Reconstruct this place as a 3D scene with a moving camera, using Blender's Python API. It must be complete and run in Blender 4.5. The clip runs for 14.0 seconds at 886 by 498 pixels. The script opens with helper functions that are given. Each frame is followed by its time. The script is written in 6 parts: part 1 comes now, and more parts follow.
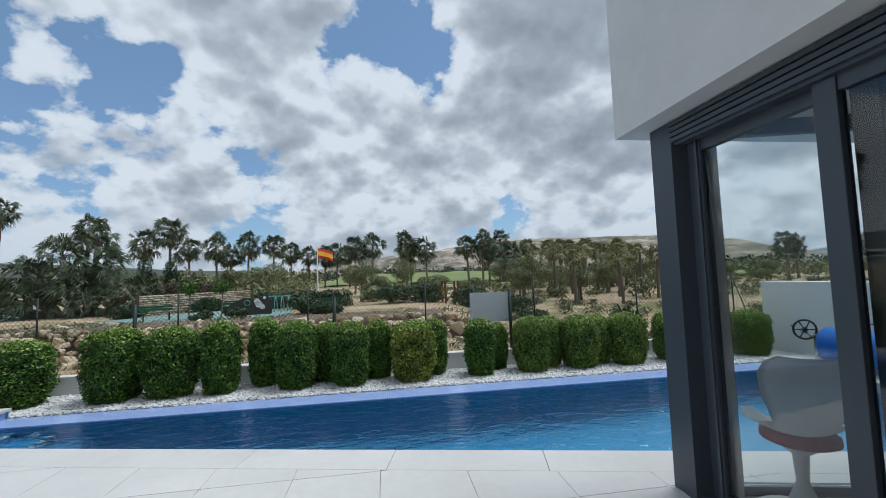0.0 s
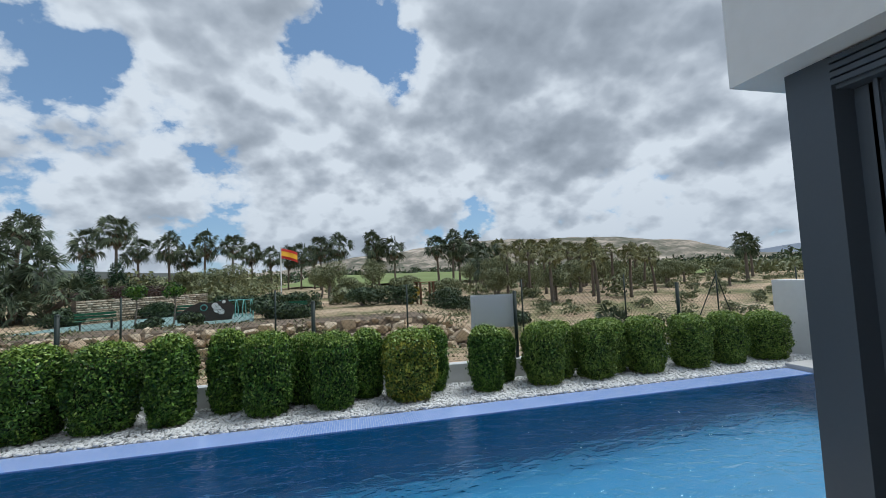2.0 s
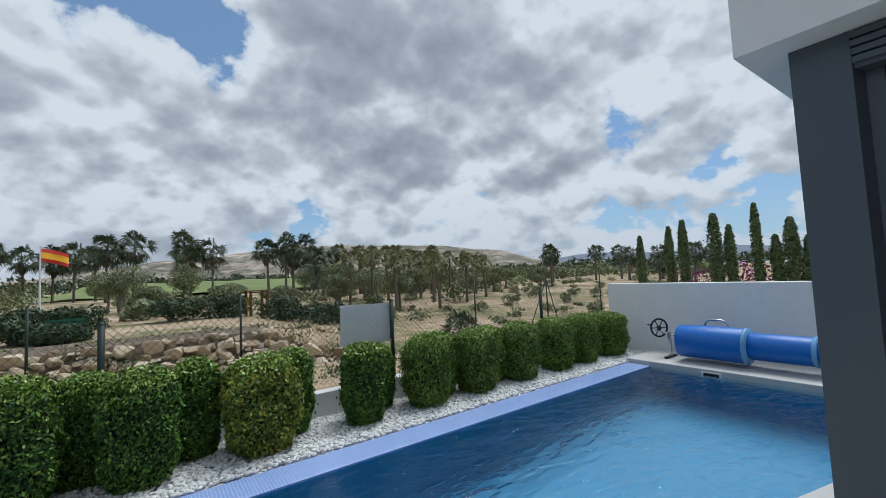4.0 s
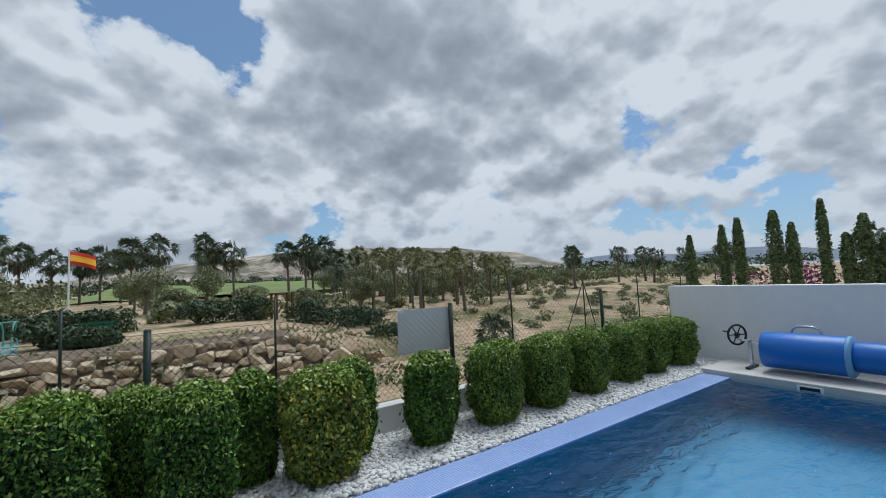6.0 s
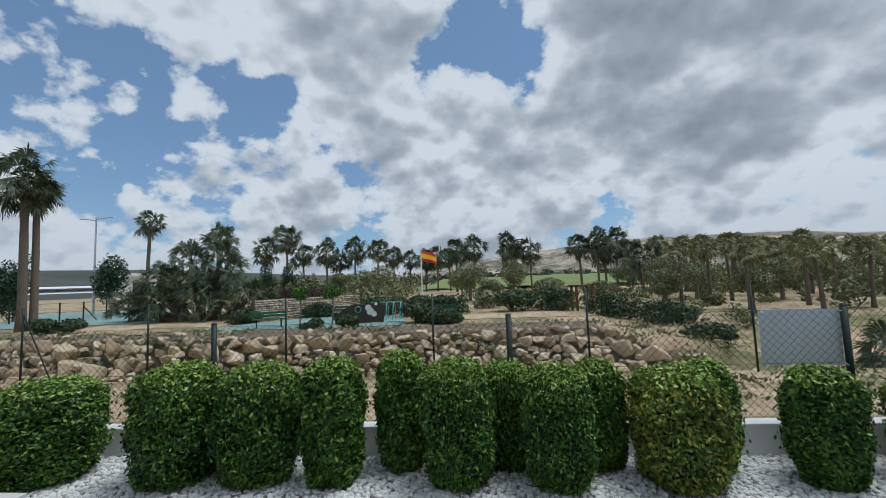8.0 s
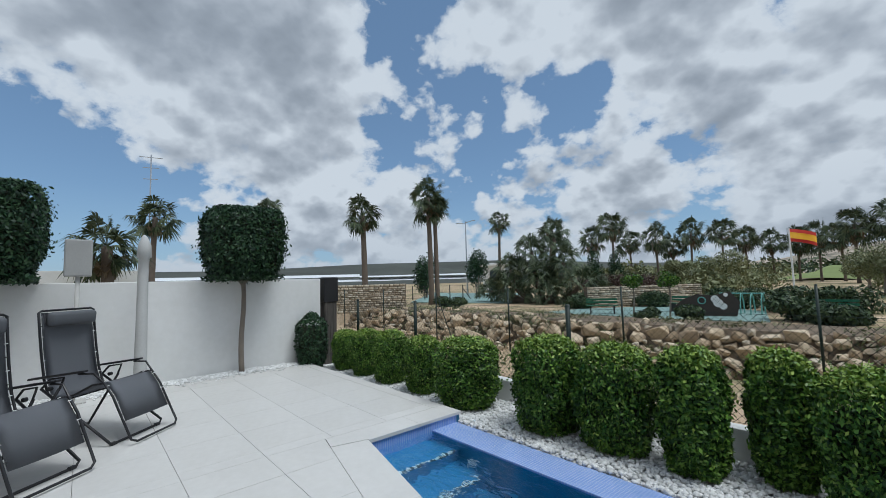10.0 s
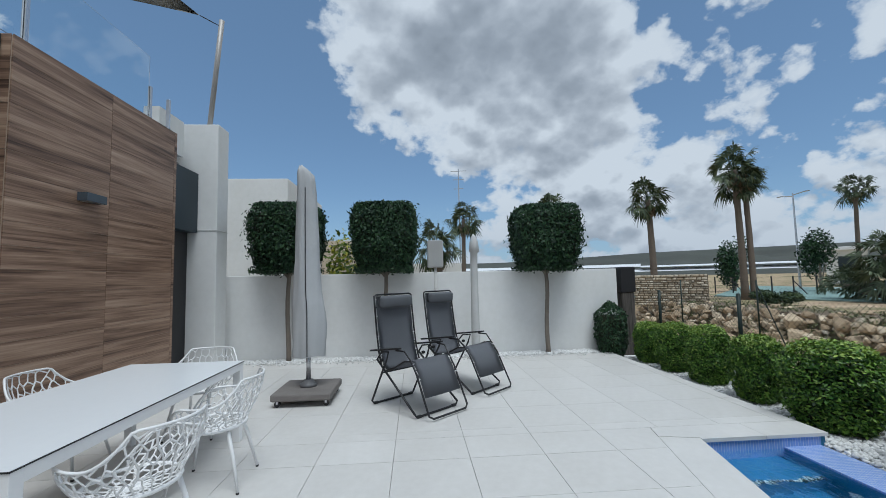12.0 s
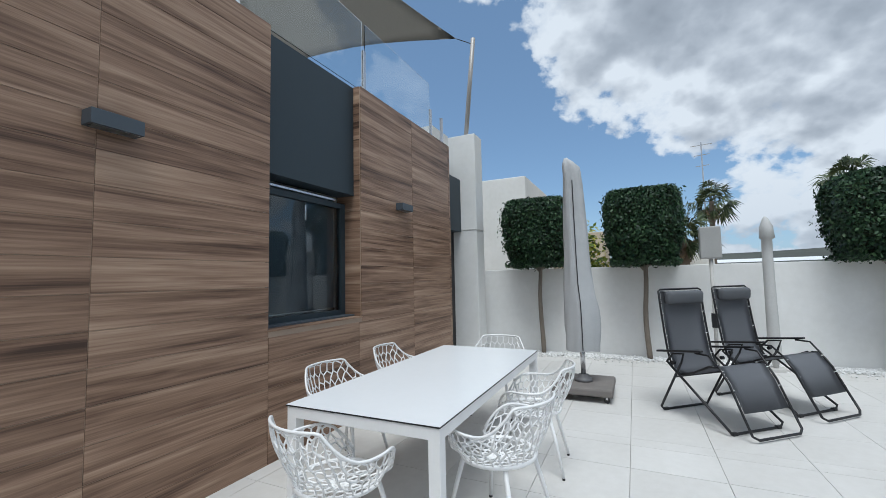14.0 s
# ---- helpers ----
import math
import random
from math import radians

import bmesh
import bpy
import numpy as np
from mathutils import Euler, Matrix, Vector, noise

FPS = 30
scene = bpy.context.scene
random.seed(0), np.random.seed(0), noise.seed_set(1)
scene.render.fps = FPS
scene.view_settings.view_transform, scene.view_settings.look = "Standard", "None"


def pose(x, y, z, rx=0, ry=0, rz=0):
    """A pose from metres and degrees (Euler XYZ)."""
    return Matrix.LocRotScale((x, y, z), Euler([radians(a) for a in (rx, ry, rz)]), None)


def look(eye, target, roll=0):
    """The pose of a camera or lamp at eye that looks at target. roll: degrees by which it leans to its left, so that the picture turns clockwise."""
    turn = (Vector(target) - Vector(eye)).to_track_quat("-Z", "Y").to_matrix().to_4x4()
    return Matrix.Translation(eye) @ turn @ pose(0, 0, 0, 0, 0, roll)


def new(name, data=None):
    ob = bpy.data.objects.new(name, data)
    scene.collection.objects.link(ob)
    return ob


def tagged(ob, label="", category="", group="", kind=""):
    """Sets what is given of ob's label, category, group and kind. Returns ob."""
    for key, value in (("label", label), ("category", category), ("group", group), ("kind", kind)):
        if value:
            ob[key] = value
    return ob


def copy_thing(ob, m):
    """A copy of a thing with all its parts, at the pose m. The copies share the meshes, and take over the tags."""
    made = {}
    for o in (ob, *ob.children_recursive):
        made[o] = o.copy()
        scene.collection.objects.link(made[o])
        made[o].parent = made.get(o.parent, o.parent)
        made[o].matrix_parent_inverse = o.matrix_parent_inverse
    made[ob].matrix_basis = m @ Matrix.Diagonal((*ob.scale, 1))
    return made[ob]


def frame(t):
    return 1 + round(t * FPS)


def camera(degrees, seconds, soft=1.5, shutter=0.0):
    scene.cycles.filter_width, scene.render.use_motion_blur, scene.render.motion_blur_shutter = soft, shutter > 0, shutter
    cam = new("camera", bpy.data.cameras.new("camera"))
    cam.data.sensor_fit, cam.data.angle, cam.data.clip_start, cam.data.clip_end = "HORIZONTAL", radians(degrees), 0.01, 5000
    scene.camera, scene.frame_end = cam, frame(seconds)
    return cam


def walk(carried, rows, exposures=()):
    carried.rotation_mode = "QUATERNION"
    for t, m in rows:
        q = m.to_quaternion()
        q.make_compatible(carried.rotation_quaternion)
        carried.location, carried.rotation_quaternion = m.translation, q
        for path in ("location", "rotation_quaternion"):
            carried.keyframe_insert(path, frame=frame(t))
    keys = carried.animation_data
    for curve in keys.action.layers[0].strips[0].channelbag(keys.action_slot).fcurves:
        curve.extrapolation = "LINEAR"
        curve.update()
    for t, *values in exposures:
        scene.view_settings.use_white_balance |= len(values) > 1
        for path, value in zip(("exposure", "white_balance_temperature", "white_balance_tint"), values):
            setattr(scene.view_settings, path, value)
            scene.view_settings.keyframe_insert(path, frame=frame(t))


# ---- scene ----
EXPO = [(0.0, -0.02, 5740, 6), (9.0, -0.18, 5740, 6), (11.5, -0.20, 5640, 5), (12.5, -0.16, 5620, 5), (14.0, 0.10, 5760, 6)]
cam = camera(94.8, 14.0, soft=0.8)
ROWS = [
    (0, 0.11, -0.075, 1.463, -7.99, 3.84, 2.07),
    (0.5, -0.025, 0.146, 1.462, -7.94, 3.74, 2.13),
    (1, -0.122, 0.378, 1.467, -8.46, 3.83, 2.25),
    (1.5, -0.169, 0.664, 1.47, -9.83, 3.82, 2.35),
    (2, -0.23, 0.924, 1.473, -12.78, 3.77, 2.41),
    (2.5, -0.363, 1.2, 1.475, -17.2, 3.7, 2.49),
    (3, -0.412, 1.455, 1.473, -23.08, 3.53, 2.61),
    (3.5, -0.404, 1.784, 1.48, -30.43, 3.56, 2.66),
    (3.7, -0.402, 1.881, 1.48, -32.8, 3.61, 2.67),
    (4.2, -0.388, 2.093, 1.484, -37.45, 3.73, 2.69),
    (4.7, -0.379, 2.279, 1.489, -39.93, 3.84, 2.71),
    (5.2, -0.399, 2.456, 1.493, -39.82, 3.96, 2.73),
    (5.5, -0.436, 2.565, 1.495, -38.32, 4.03, 2.74),
    (5.8, -0.497, 2.68, 1.496, -35.65, 4.1, 2.75),
    (6, -0.598, 2.783, 1.498, -33.75, 4.11, 2.7),
    (6.5, -0.745, 2.848, 1.507, -25.65, 4.45, 2.66),
    (7, -0.883, 2.886, 1.512, -16.18, 4.6, 2.45),
    (7.5, -0.969, 2.903, 1.513, -5.81, 4.71, 2.32),
    (8, -1.003, 2.893, 1.513, 5.24, 4.8, 2.2),
    (8.5, -1.045, 2.847, 1.512, 16.72, 4.82, 2.07),
    (9, -1.048, 2.798, 1.512, 28.24, 4.76, 1.96),
    (9.2, -1.049, 2.763, 1.51, 32.62, 4.74, 1.85),
    (11.3, -0.977, 2.201, 1.504, 72.69, 4.47, 1.39),
    (11.5, -0.962, 2.164, 1.503, 76.42, 4.41, 1.27),
    (12, -0.95, 2.099, 1.504, 86.09, 4.25, 1.25),
    (12.5, -0.893, 1.992, 1.502, 95.88, 4.09, 1.25),
    (13, -0.873, 1.796, 1.498, 104.56, 3.83, 1.22),
    (13.5, -0.934, 1.549, 1.511, 110.99, 3.99, 1.24),
    (14, -0.888, 1.352, 1.513, 115.12, 4.05, 1.24),
]
walk(cam, [(t, pose(x, y, z, 90 + pitch, roll, yaw)) for t, x, y, z, yaw, pitch, roll in ROWS], exposures=EXPO)

# ---- sky, sun ----
SUN_AZ, SUN_EL = radians(75), radians(68)      # clockwise from +y, above the horizon
world = bpy.data.worlds.new("sky")
scene.world = world
world.use_nodes = True
wt = world.node_tree
wt.nodes.clear()


def wmath(op, a, b=None, c=None, clamp=False):
    n = wt.nodes.new("ShaderNodeMath")
    n.operation, n.use_clamp = op, clamp
    for i, v in enumerate((a, b, c)):
        if v is None:
            continue
        if isinstance(v, (int, float)):
            n.inputs[i].default_value = v
        else:
            wt.links.new(v, n.inputs[i])
    return n.outputs[0]


def wnoise(vec, scale, detail, rough, distort=0.0):
    n = wt.nodes.new("ShaderNodeTexNoise")
    n.inputs["Scale"].default_value, n.inputs["Detail"].default_value = scale, detail
    n.inputs["Roughness"].default_value, n.inputs["Distortion"].default_value = rough, distort
    wt.links.new(vec, n.inputs["Vector"])
    return n.outputs["Fac"]


def wpuff(vec, scale):
    """Round billows: high in the middle of each cell, about 0 on average."""
    bend = wt.nodes.new("ShaderNodeTexNoise")
    bend.inputs["Scale"].default_value, bend.inputs["Detail"].default_value = scale * 1.3, 3.0
    wt.links.new(vec, bend.inputs["Vector"])
    push = wt.nodes.new("ShaderNodeVectorMath")
    push.operation = "MULTIPLY_ADD"
    wt.links.new(bend.outputs["Color"], push.inputs[0])
    push.inputs[1].default_value = (1.1 / scale,) * 3
    wt.links.new(vec, push.inputs[2])
    n = wt.nodes.new("ShaderNodeTexVoronoi")
    n.feature = "SMOOTH_F1"
    n.inputs["Scale"].default_value, n.inputs["Smoothness"].default_value = scale, 0.35
    wt.links.new(push.outputs[0], n.inputs["Vector"])
    return wmath("SUBTRACT", 0.45, n.outputs["Distance"])


def wramp(fac, stops):
    n = wt.nodes.new("ShaderNodeValToRGB")
    el = n.color_ramp.elements
    while len(el) < len(stops):
        el.new(0.5)
    for e, (p, c) in zip(el, stops):
        e.position, e.color = p, (*c, 1) if isinstance(c, tuple) else (c, c, c, 1)
    wt.links.new(fac, n.inputs["Fac"])
    return n.outputs["Color"]


def wmix(fac, a, b):
    n = wt.nodes.new("ShaderNodeMix")
    n.data_type = "RGBA"
    for sock, v in ((n.inputs["Factor"], fac), (n.inputs["A"], a), (n.inputs["B"], b)):
        if isinstance(v, tuple):
            sock.default_value = (*v, 1)
        elif isinstance(v, (int, float)):
            sock.default_value = v
        else:
            wt.links.new(v, sock)
    return n.outputs["Result"]


coord = wt.nodes.new("ShaderNodeTexCoord").outputs["Generated"]
sep = wt.nodes.new("ShaderNodeSeparateXYZ")
wt.links.new(coord, sep.inputs[0])
dx, dy, dz = sep.outputs
# broken cumulus on a sheet high above, seen in perspective but with some height of their own
lift = wmath("ADD", wmath("MAXIMUM", dz, 0.0), 0.62)


def sheet_at(grow):
    c = wt.nodes.new("ShaderNodeCombineXYZ")
    wt.links.new(wmath("MULTIPLY", wmath("DIVIDE", dx, lift), grow), c.inputs[0])
    wt.links.new(wmath("MULTIPLY", wmath("DIVIDE", dy, lift), grow), c.inputs[1])
    wt.links.new(wmath("MULTIPLY", dz, 0.4), c.inputs[2])
    return c.outputs[0]


def cloud(grow=1.0):
    """Thickness of the cloud layer: large masses that swell into round billows."""
    p = sheet_at(grow)
    v = wmath("MULTIPLY", wnoise(p, 1.4, 2.0, 0.5, 0.1), 0.52)
    v = wmath("ADD", v, wmath("MULTIPLY", wnoise(p, 3.6, 2.0, 0.5, 0.1), 0.40))
    v = wmath("ADD", v, wmath("MULTIPLY", wpuff(p, 6.0), 0.17))
    v = wmath("ADD", v, wmath("MULTIPLY", wpuff(p, 14.0), 0.085))
    v = wmath("ADD", v, wmath("MULTIPLY", wpuff(p, 32.0), 0.035))
    return wmath("ADD", v, wmath("MULTIPLY", wnoise(p, 16.0, 4.0, 0.55, 0.1), 0.05))


def toward(az, el, width):
    """1 in a direction (degrees), falling to 0 that many degrees away."""
    n = wt.nodes.new("ShaderNodeVectorMath")
    n.operation = "DOT_PRODUCT"
    wt.links.new(coord, n.inputs[0])
    n.inputs[1].default_value = (math.sin(radians(az)) * math.cos(radians(el)), math.cos(radians(az)) * math.cos(radians(el)), math.sin(radians(el)))
    c = math.cos(radians(width))
    k = wmath("MULTIPLY", wmath("SUBTRACT", n.outputs["Value"], c), 1 / (1 - c), clamp=True)
    return k


sky = wt.nodes.new("ShaderNodeTexSky")
sky.sky_type, sky.sun_disc = "NISHITA", False
sky.sun_elevation, sky.sun_rotation = SUN_EL, SUN_AZ
sky.air_density, sky.dust_density, sky.ozone_density = 1.0, 0.4, 2.5
lay = wmath("ADD", 0.036, 0.0)
# gaps of blue (negative) and heavy masses (positive) of this sky: direction, height, width, amount
for az, el, width, amount in ((-24, 21, 7, -0.11), (-18, 18, 5, -0.07), (-30, 24, 5, -0.10), (-38, 22, 7, -0.12), (2, 31, 8, -0.10), (9, 27, 4.5, -0.13), (-2, 37, 7, -0.06), (18.5, 9, 3.5, -0.16), (24, 20, 3, -0.10), (29, 22.5, 4, -0.14),
                              (62, 19, 4, -0.15), (-53, 26, 8, -0.12), (-60, 16, 9, -0.08), (-45, 14, 5, -0.06), (-84, 14, 12, -0.08), (-110, 17, 24, -0.105), (-57, 36, 8, -0.05), (-100, 9, 16, -0.09), (-118, 14, 14, -0.06), (-120, 30, 16, -0.05),
                              (-12, 24, 12, 0.03), (26, 36, 14, 0.05), (50, 26, 18, 0.06), (40, 12, 16, 0.03), (8, 15, 12, 0.02), (-82, 32, 20, 0.15), (-140, 40, 40, 0.04), (8, 5, 26, 0.05), (45, 5, 26, 0.05), (-32, 6, 16, 0.04)):
    lay = wmath("ADD", lay, wmath("MULTIPLY", toward(az, el, width * 1.3), amount))
mass = cloud()
dens = wmath("ADD", wmath("ADD", mass, lay), 0.012)
ragged = wmath("ADD", dens, wmath("MULTIPLY", wmath("SUBTRACT", wnoise(sheet_at(1.0), 26.0, 8.0, 0.62, 0.2), 0.5), 0.14))
lit = wmath("SUBTRACT", mass, cloud(0.95))      # bright tops, grey undersides
cover = wramp(ragged, ((0.442, 0.0), (0.456, 0.40), (0.474, 0.86), (0.50, 1.0)))
shade = wmath("ADD", wmath("SUBTRACT", 1.0, wmath("MULTIPLY", wmath("SUBTRACT", dens, 0.46), 2.5)), wmath("MULTIPLY", lit, 5.0), clamp=True)
low = wmath("SUBTRACT", 1.0, wmath("MULTIPLY", dz, 5.0), clamp=True)
body = wramp(shade, ((0.0, (2.8, 3.0, 3.3)), (0.42, (3.9, 4.1, 4.4)), (0.64, (5.1, 5.25, 5.5)), (0.92, (7.5, 7.55, 7.6))))
body = wmix(wmath("MULTIPLY", low, 0.55), body, (4.8, 5.1, 5.5))
blue = wmix(wmath("ADD", wmath("MULTIPLY", low, 0.4), 0.28), sky.outputs["Color"], (3.3, 4.8, 6.4))
blend = wmix(cover, blue, body)
back = wt.nodes.new("ShaderNodeBackground")
back.inputs["Strength"].default_value = 0.098
wt.links.new(blend, back.inputs["Color"])
wout = wt.nodes.new("ShaderNodeOutputWorld")
wt.links.new(back.outputs[0], wout.inputs["Surface"])

sun = new("sun", bpy.data.lights.new("sun", "SUN"))
sun.data.energy, sun.data.angle, sun.data.color = 2.5, radians(30), (1.0, 0.95, 0.87)
sun.matrix_world = look((0, 0, 0), (-math.sin(SUN_AZ) * math.cos(SUN_EL), -math.cos(SUN_AZ) * math.cos(SUN_EL), -math.sin(SUN_EL)))

# ---- materials ----
class Mat:
    """A node material with a principled shader and a few shorthands."""

    def __init__(self, name, rough=0.6, metal=0.0, spec=0.5):
        self.m = bpy.data.materials.new(name)
        self.m.use_nodes = True
        self.t = self.m.node_tree
        self.b = self.t.nodes["Principled BSDF"]
        self.b.inputs["Roughness"].default_value = rough
        self.b.inputs["Metallic"].default_value = metal
        self.b.inputs["Specular IOR Level"].default_value = spec
        self.co = self.t.nodes.new("ShaderNodeTexCoord").outputs["Object"]
        self.geo = self.t.nodes.new("ShaderNodeNewGeometry")

    def link(self, a, b):
        self.t.links.new(a, b)

    def mapped(self, scale=(1, 1, 1), rot=(0, 0, 0), loc=(0, 0, 0), src=None):
        n = self.t.nodes.new("ShaderNodeMapping")
        n.inputs["Scale"].default_value, n.inputs["Rotation"].default_value = scale, rot
        n.inputs["Location"].default_value = loc
        self.link(src or self.co, n.inputs["Vector"])
        return n.outputs[0]

    def noise(self, scale, detail=5.0, rough=0.55, vec=None, distort=0.0):
        n = self.t.nodes.new("ShaderNodeTexNoise")
        n.inputs["Scale"].default_value, n.inputs["Detail"].default_value = scale, detail
        n.inputs["Roughness"].default_value, n.inputs["Distortion"].default_value = rough, distort
        self.link(vec or self.co, n.inputs["Vector"])
        return n.outputs["Fac"]

    def ramp(self, fac, stops):
        n = self.t.nodes.new("ShaderNodeValToRGB")
        el = n.color_ramp.elements
        while len(el) < len(stops):
            el.new(0.5)
        for e, (p, c) in zip(el, stops):
            e.position, e.color = p, (*c, 1) if isinstance(c, tuple) else (c, c, c, 1)
        self.link(fac, n.inputs["Fac"])
        return n.outputs["Color"]

    def math(self, op, a, b=0.0):
        n = self.t.nodes.new("ShaderNodeMath")
        n.operation = op
        for s, v in zip(n.inputs, (a, b)):
            if isinstance(v, (int, float)):
                s.default_value = v
            else:
                self.link(v, s)
        return n.outputs[0]

    def mix(self, fac, a, b, mode="MIX"):
        n = self.t.nodes.new("ShaderNodeMix")
        n.data_type, n.blend_type = "RGBA", mode
        for s, v in ((n.inputs["Factor"], fac), (n.inputs["A"], a), (n.inputs["B"], b)):
            if isinstance(v, tuple):
                s.default_value = (*v, 1)
            elif isinstance(v, (int, float)):
                s.default_value = v
            else:
                self.link(v, s)
        return n.outputs["Result"]

    def color(self, v):
        if isinstance(v, tuple):
            self.b.inputs["Base Color"].default_value = (*v, 1)
        else:
            self.link(v, self.b.inputs["Base Color"])
        return self

    def rough(self, v):
        self.link(v, self.b.inputs["Roughness"])
        return self

    def bump(self, h, strength=0.3, dist=0.01):
        n = self.t.nodes.new("ShaderNodeBump")
        n.inputs["Strength"].default_value, n.inputs["Distance"].default_value = strength, dist
        self.link(h, n.inputs["Height"])
        self.link(n.outputs[0], self.b.inputs["Normal"])
        return self

    def island(self):
        return self.geo.outputs["Random Per Island"]

    def random(self):
        return self.t.nodes.new("ShaderNodeObjectInfo").outputs["Random"]


def plain(name, col, rough=0.6, metal=0.0, vary=0.08, scale=6.0, bump=0.05, spec=0.5):
    """A surface of one colour with faint blotches, fine grain and relief."""
    k = Mat(name, rough, metal, spec)
    a = tuple(c * (1 - vary) for c in col)
    b = tuple(min(1, c * (1 + vary)) for c in col)
    f = k.math("ADD", k.math("MULTIPLY", k.noise(scale * 0.3, 4), 0.6), k.math("MULTIPLY", k.noise(scale * 8, 3), 0.4))
    k.color(k.ramp(f, ((0.3, a), (0.7, b))))
    if bump:
        k.bump(k.noise(scale * 25, 3), bump, 0.004)
    return k.m


def leafy(name, dark, mid, light, rough=0.5, spec=0.28):
    """Leaves that differ one by one, with a little light through them."""
    k = Mat(name, rough, spec=spec)
    f = k.math("ADD", k.math("MULTIPLY", k.island(), 0.7), k.math("MULTIPLY", k.noise(2.5, 2), 0.3))
    k.color(k.ramp(f, ((0.15, dark), (0.5, mid), (0.85, light))))
    return k.m


def make_stucco():
    k = Mat("white_render", 0.85, spec=0.25)
    f = k.math("ADD", k.math("MULTIPLY", k.noise(0.7, 5, 0.6), 0.7), k.math("MULTIPLY", k.noise(9, 4), 0.3))
    k.color(k.ramp(f, ((0.3, (0.70, 0.70, 0.68)), (0.65, (0.80, 0.80, 0.79)))))
    return k.bump(k.noise(160, 3), 0.18, 0.003).m


def make_tile():
    k = Mat("terrace_tile", 0.42, spec=0.45)
    f = k.math("ADD", k.math("MULTIPLY", k.noise(1.1, 6, 0.62), 0.6), k.math("MULTIPLY", k.noise(14, 5), 0.25))
    f = k.math("ADD", f, k.math("MULTIPLY", k.random(), 0.05))
    k.color(k.ramp(f, ((0.3, (0.55, 0.535, 0.51)), (0.55, (0.635, 0.622, 0.60)), (0.8, (0.69, 0.68, 0.662)))))
    k.rough(k.ramp(k.noise(2.2, 5), ((0.3, 0.36), (0.7, 0.55))))
    return k.bump(k.noise(60, 4), 0.06, 0.003).m


def make_wood():
    k = Mat("wood_look_cladding", 0.45, spec=0.4)
    off = k.t.nodes.new("ShaderNodeCombineXYZ")
    r = k.random()
    k.link(k.math("MULTIPLY", r, 17.0), off.inputs[0])
    k.link(k.math("MULTIPLY", r, 9.0), off.inputs[2])
    add = k.t.nodes.new("ShaderNodeVectorMath")
    k.link(k.co, add.inputs[0])
    k.link(off.outputs[0], add.inputs[1])
    grain = k.mapped((0.55, 0.55, 13.0), src=add.outputs[0])
    wide = k.mapped((0.35, 0.35, 3.6), src=add.outputs[0])
    fine = k.mapped((1.6, 1.6, 75.0), src=add.outputs[0])
    f = k.math("ADD", k.math("MULTIPLY", k.noise(1.0, 5, 0.6, grain, 0.5), 0.5), k.math("MULTIPLY", k.noise(1.0, 3, 0.5, wide, 0.8), 0.35))
    f = k.math("ADD", f, k.math("MULTIPLY", k.noise(1.0, 3, 0.6, fine), 0.2))
    k.color(k.ramp(f, ((0.40, (0.060, 0.034, 0.023)), (0.47, (0.170, 0.101, 0.066)), (0.55, (0.30, 0.192, 0.130)), (0.66, (0.48, 0.34, 0.24)))))
    k.rough(k.ramp(f, ((0.3, 0.5), (0.7, 0.4))))
    return k.bump(f, 0.1, 0.003).m


def make_mosaic():
    k = Mat("blue_mosaic", 0.22, spec=0.5)
    b = k.t.nodes.new("ShaderNodeTexBrick")
    b.offset = 0.0
    b.inputs["Scale"].default_value = 1.0
    b.inputs["Brick Width"].default_value, b.inputs["Row Height"].default_value = 0.026, 0.026
    b.inputs["Mortar Size"].default_value = 0.0022
    b.inputs["Color1"].default_value = (0.17, 0.32, 0.66, 1)
    b.inputs["Color2"].default_value = (0.25, 0.37, 0.74, 1)
    b.inputs["Mortar"].default_value = (0.62, 0.66, 0.74, 1)
    k.link(k.co, b.inputs["Vector"])
    k.color(k.mix(0.35, b.outputs["Color"], k.ramp(k.noise(3.0, 4), ((0.3, (0.20, 0.30, 0.62)), (0.7, (0.30, 0.40, 0.74))))))
    return k.bump(b.outputs["Fac"], -0.25, 0.002).m


def make_pool_shell():
    k = Mat("pool_mosaic", 0.4)
    b = k.t.nodes.new("ShaderNodeTexBrick")
    b.offset = 0.0
    b.inputs["Scale"].default_value = 1.0
    b.inputs["Brick Width"].default_value, b.inputs["Row Height"].default_value = 0.026, 0.026
    b.inputs["Mortar Size"].default_value = 0.002
    b.inputs["Color1"].default_value = (0.012, 0.155, 0.305, 1)
    b.inputs["Color2"].default_value = (0.018, 0.20, 0.375, 1)
    b.inputs["Mortar"].default_value = (0.05, 0.20, 0.36, 1)
    k.link(k.co, b.inputs["Vector"])
    return k.color(b.outputs["Color"]).m


def make_water():
    k = Mat("pool_water", 0.03, spec=0.5)
    k.b.inputs["IOR"].default_value = 1.33
    k.b.inputs["Transmission Weight"].default_value = 1.0
    k.color((0.55, 0.86, 0.97))
    w1 = k.noise(1.0, 3, 0.5, k.mapped((1.1, 2.6, 1.0), (0, 0, 0.4)), 0.6)
    w2 = k.noise(1.0, 3, 0.5, k.mapped((5.0, 9.0, 1.0), (0, 0, 0.3)), 0.4)
    return k.bump(k.math("ADD", k.math("MULTIPLY", w1, 0.75), k.math("MULTIPLY", w2, 0.75)), 0.9, 0.05).m


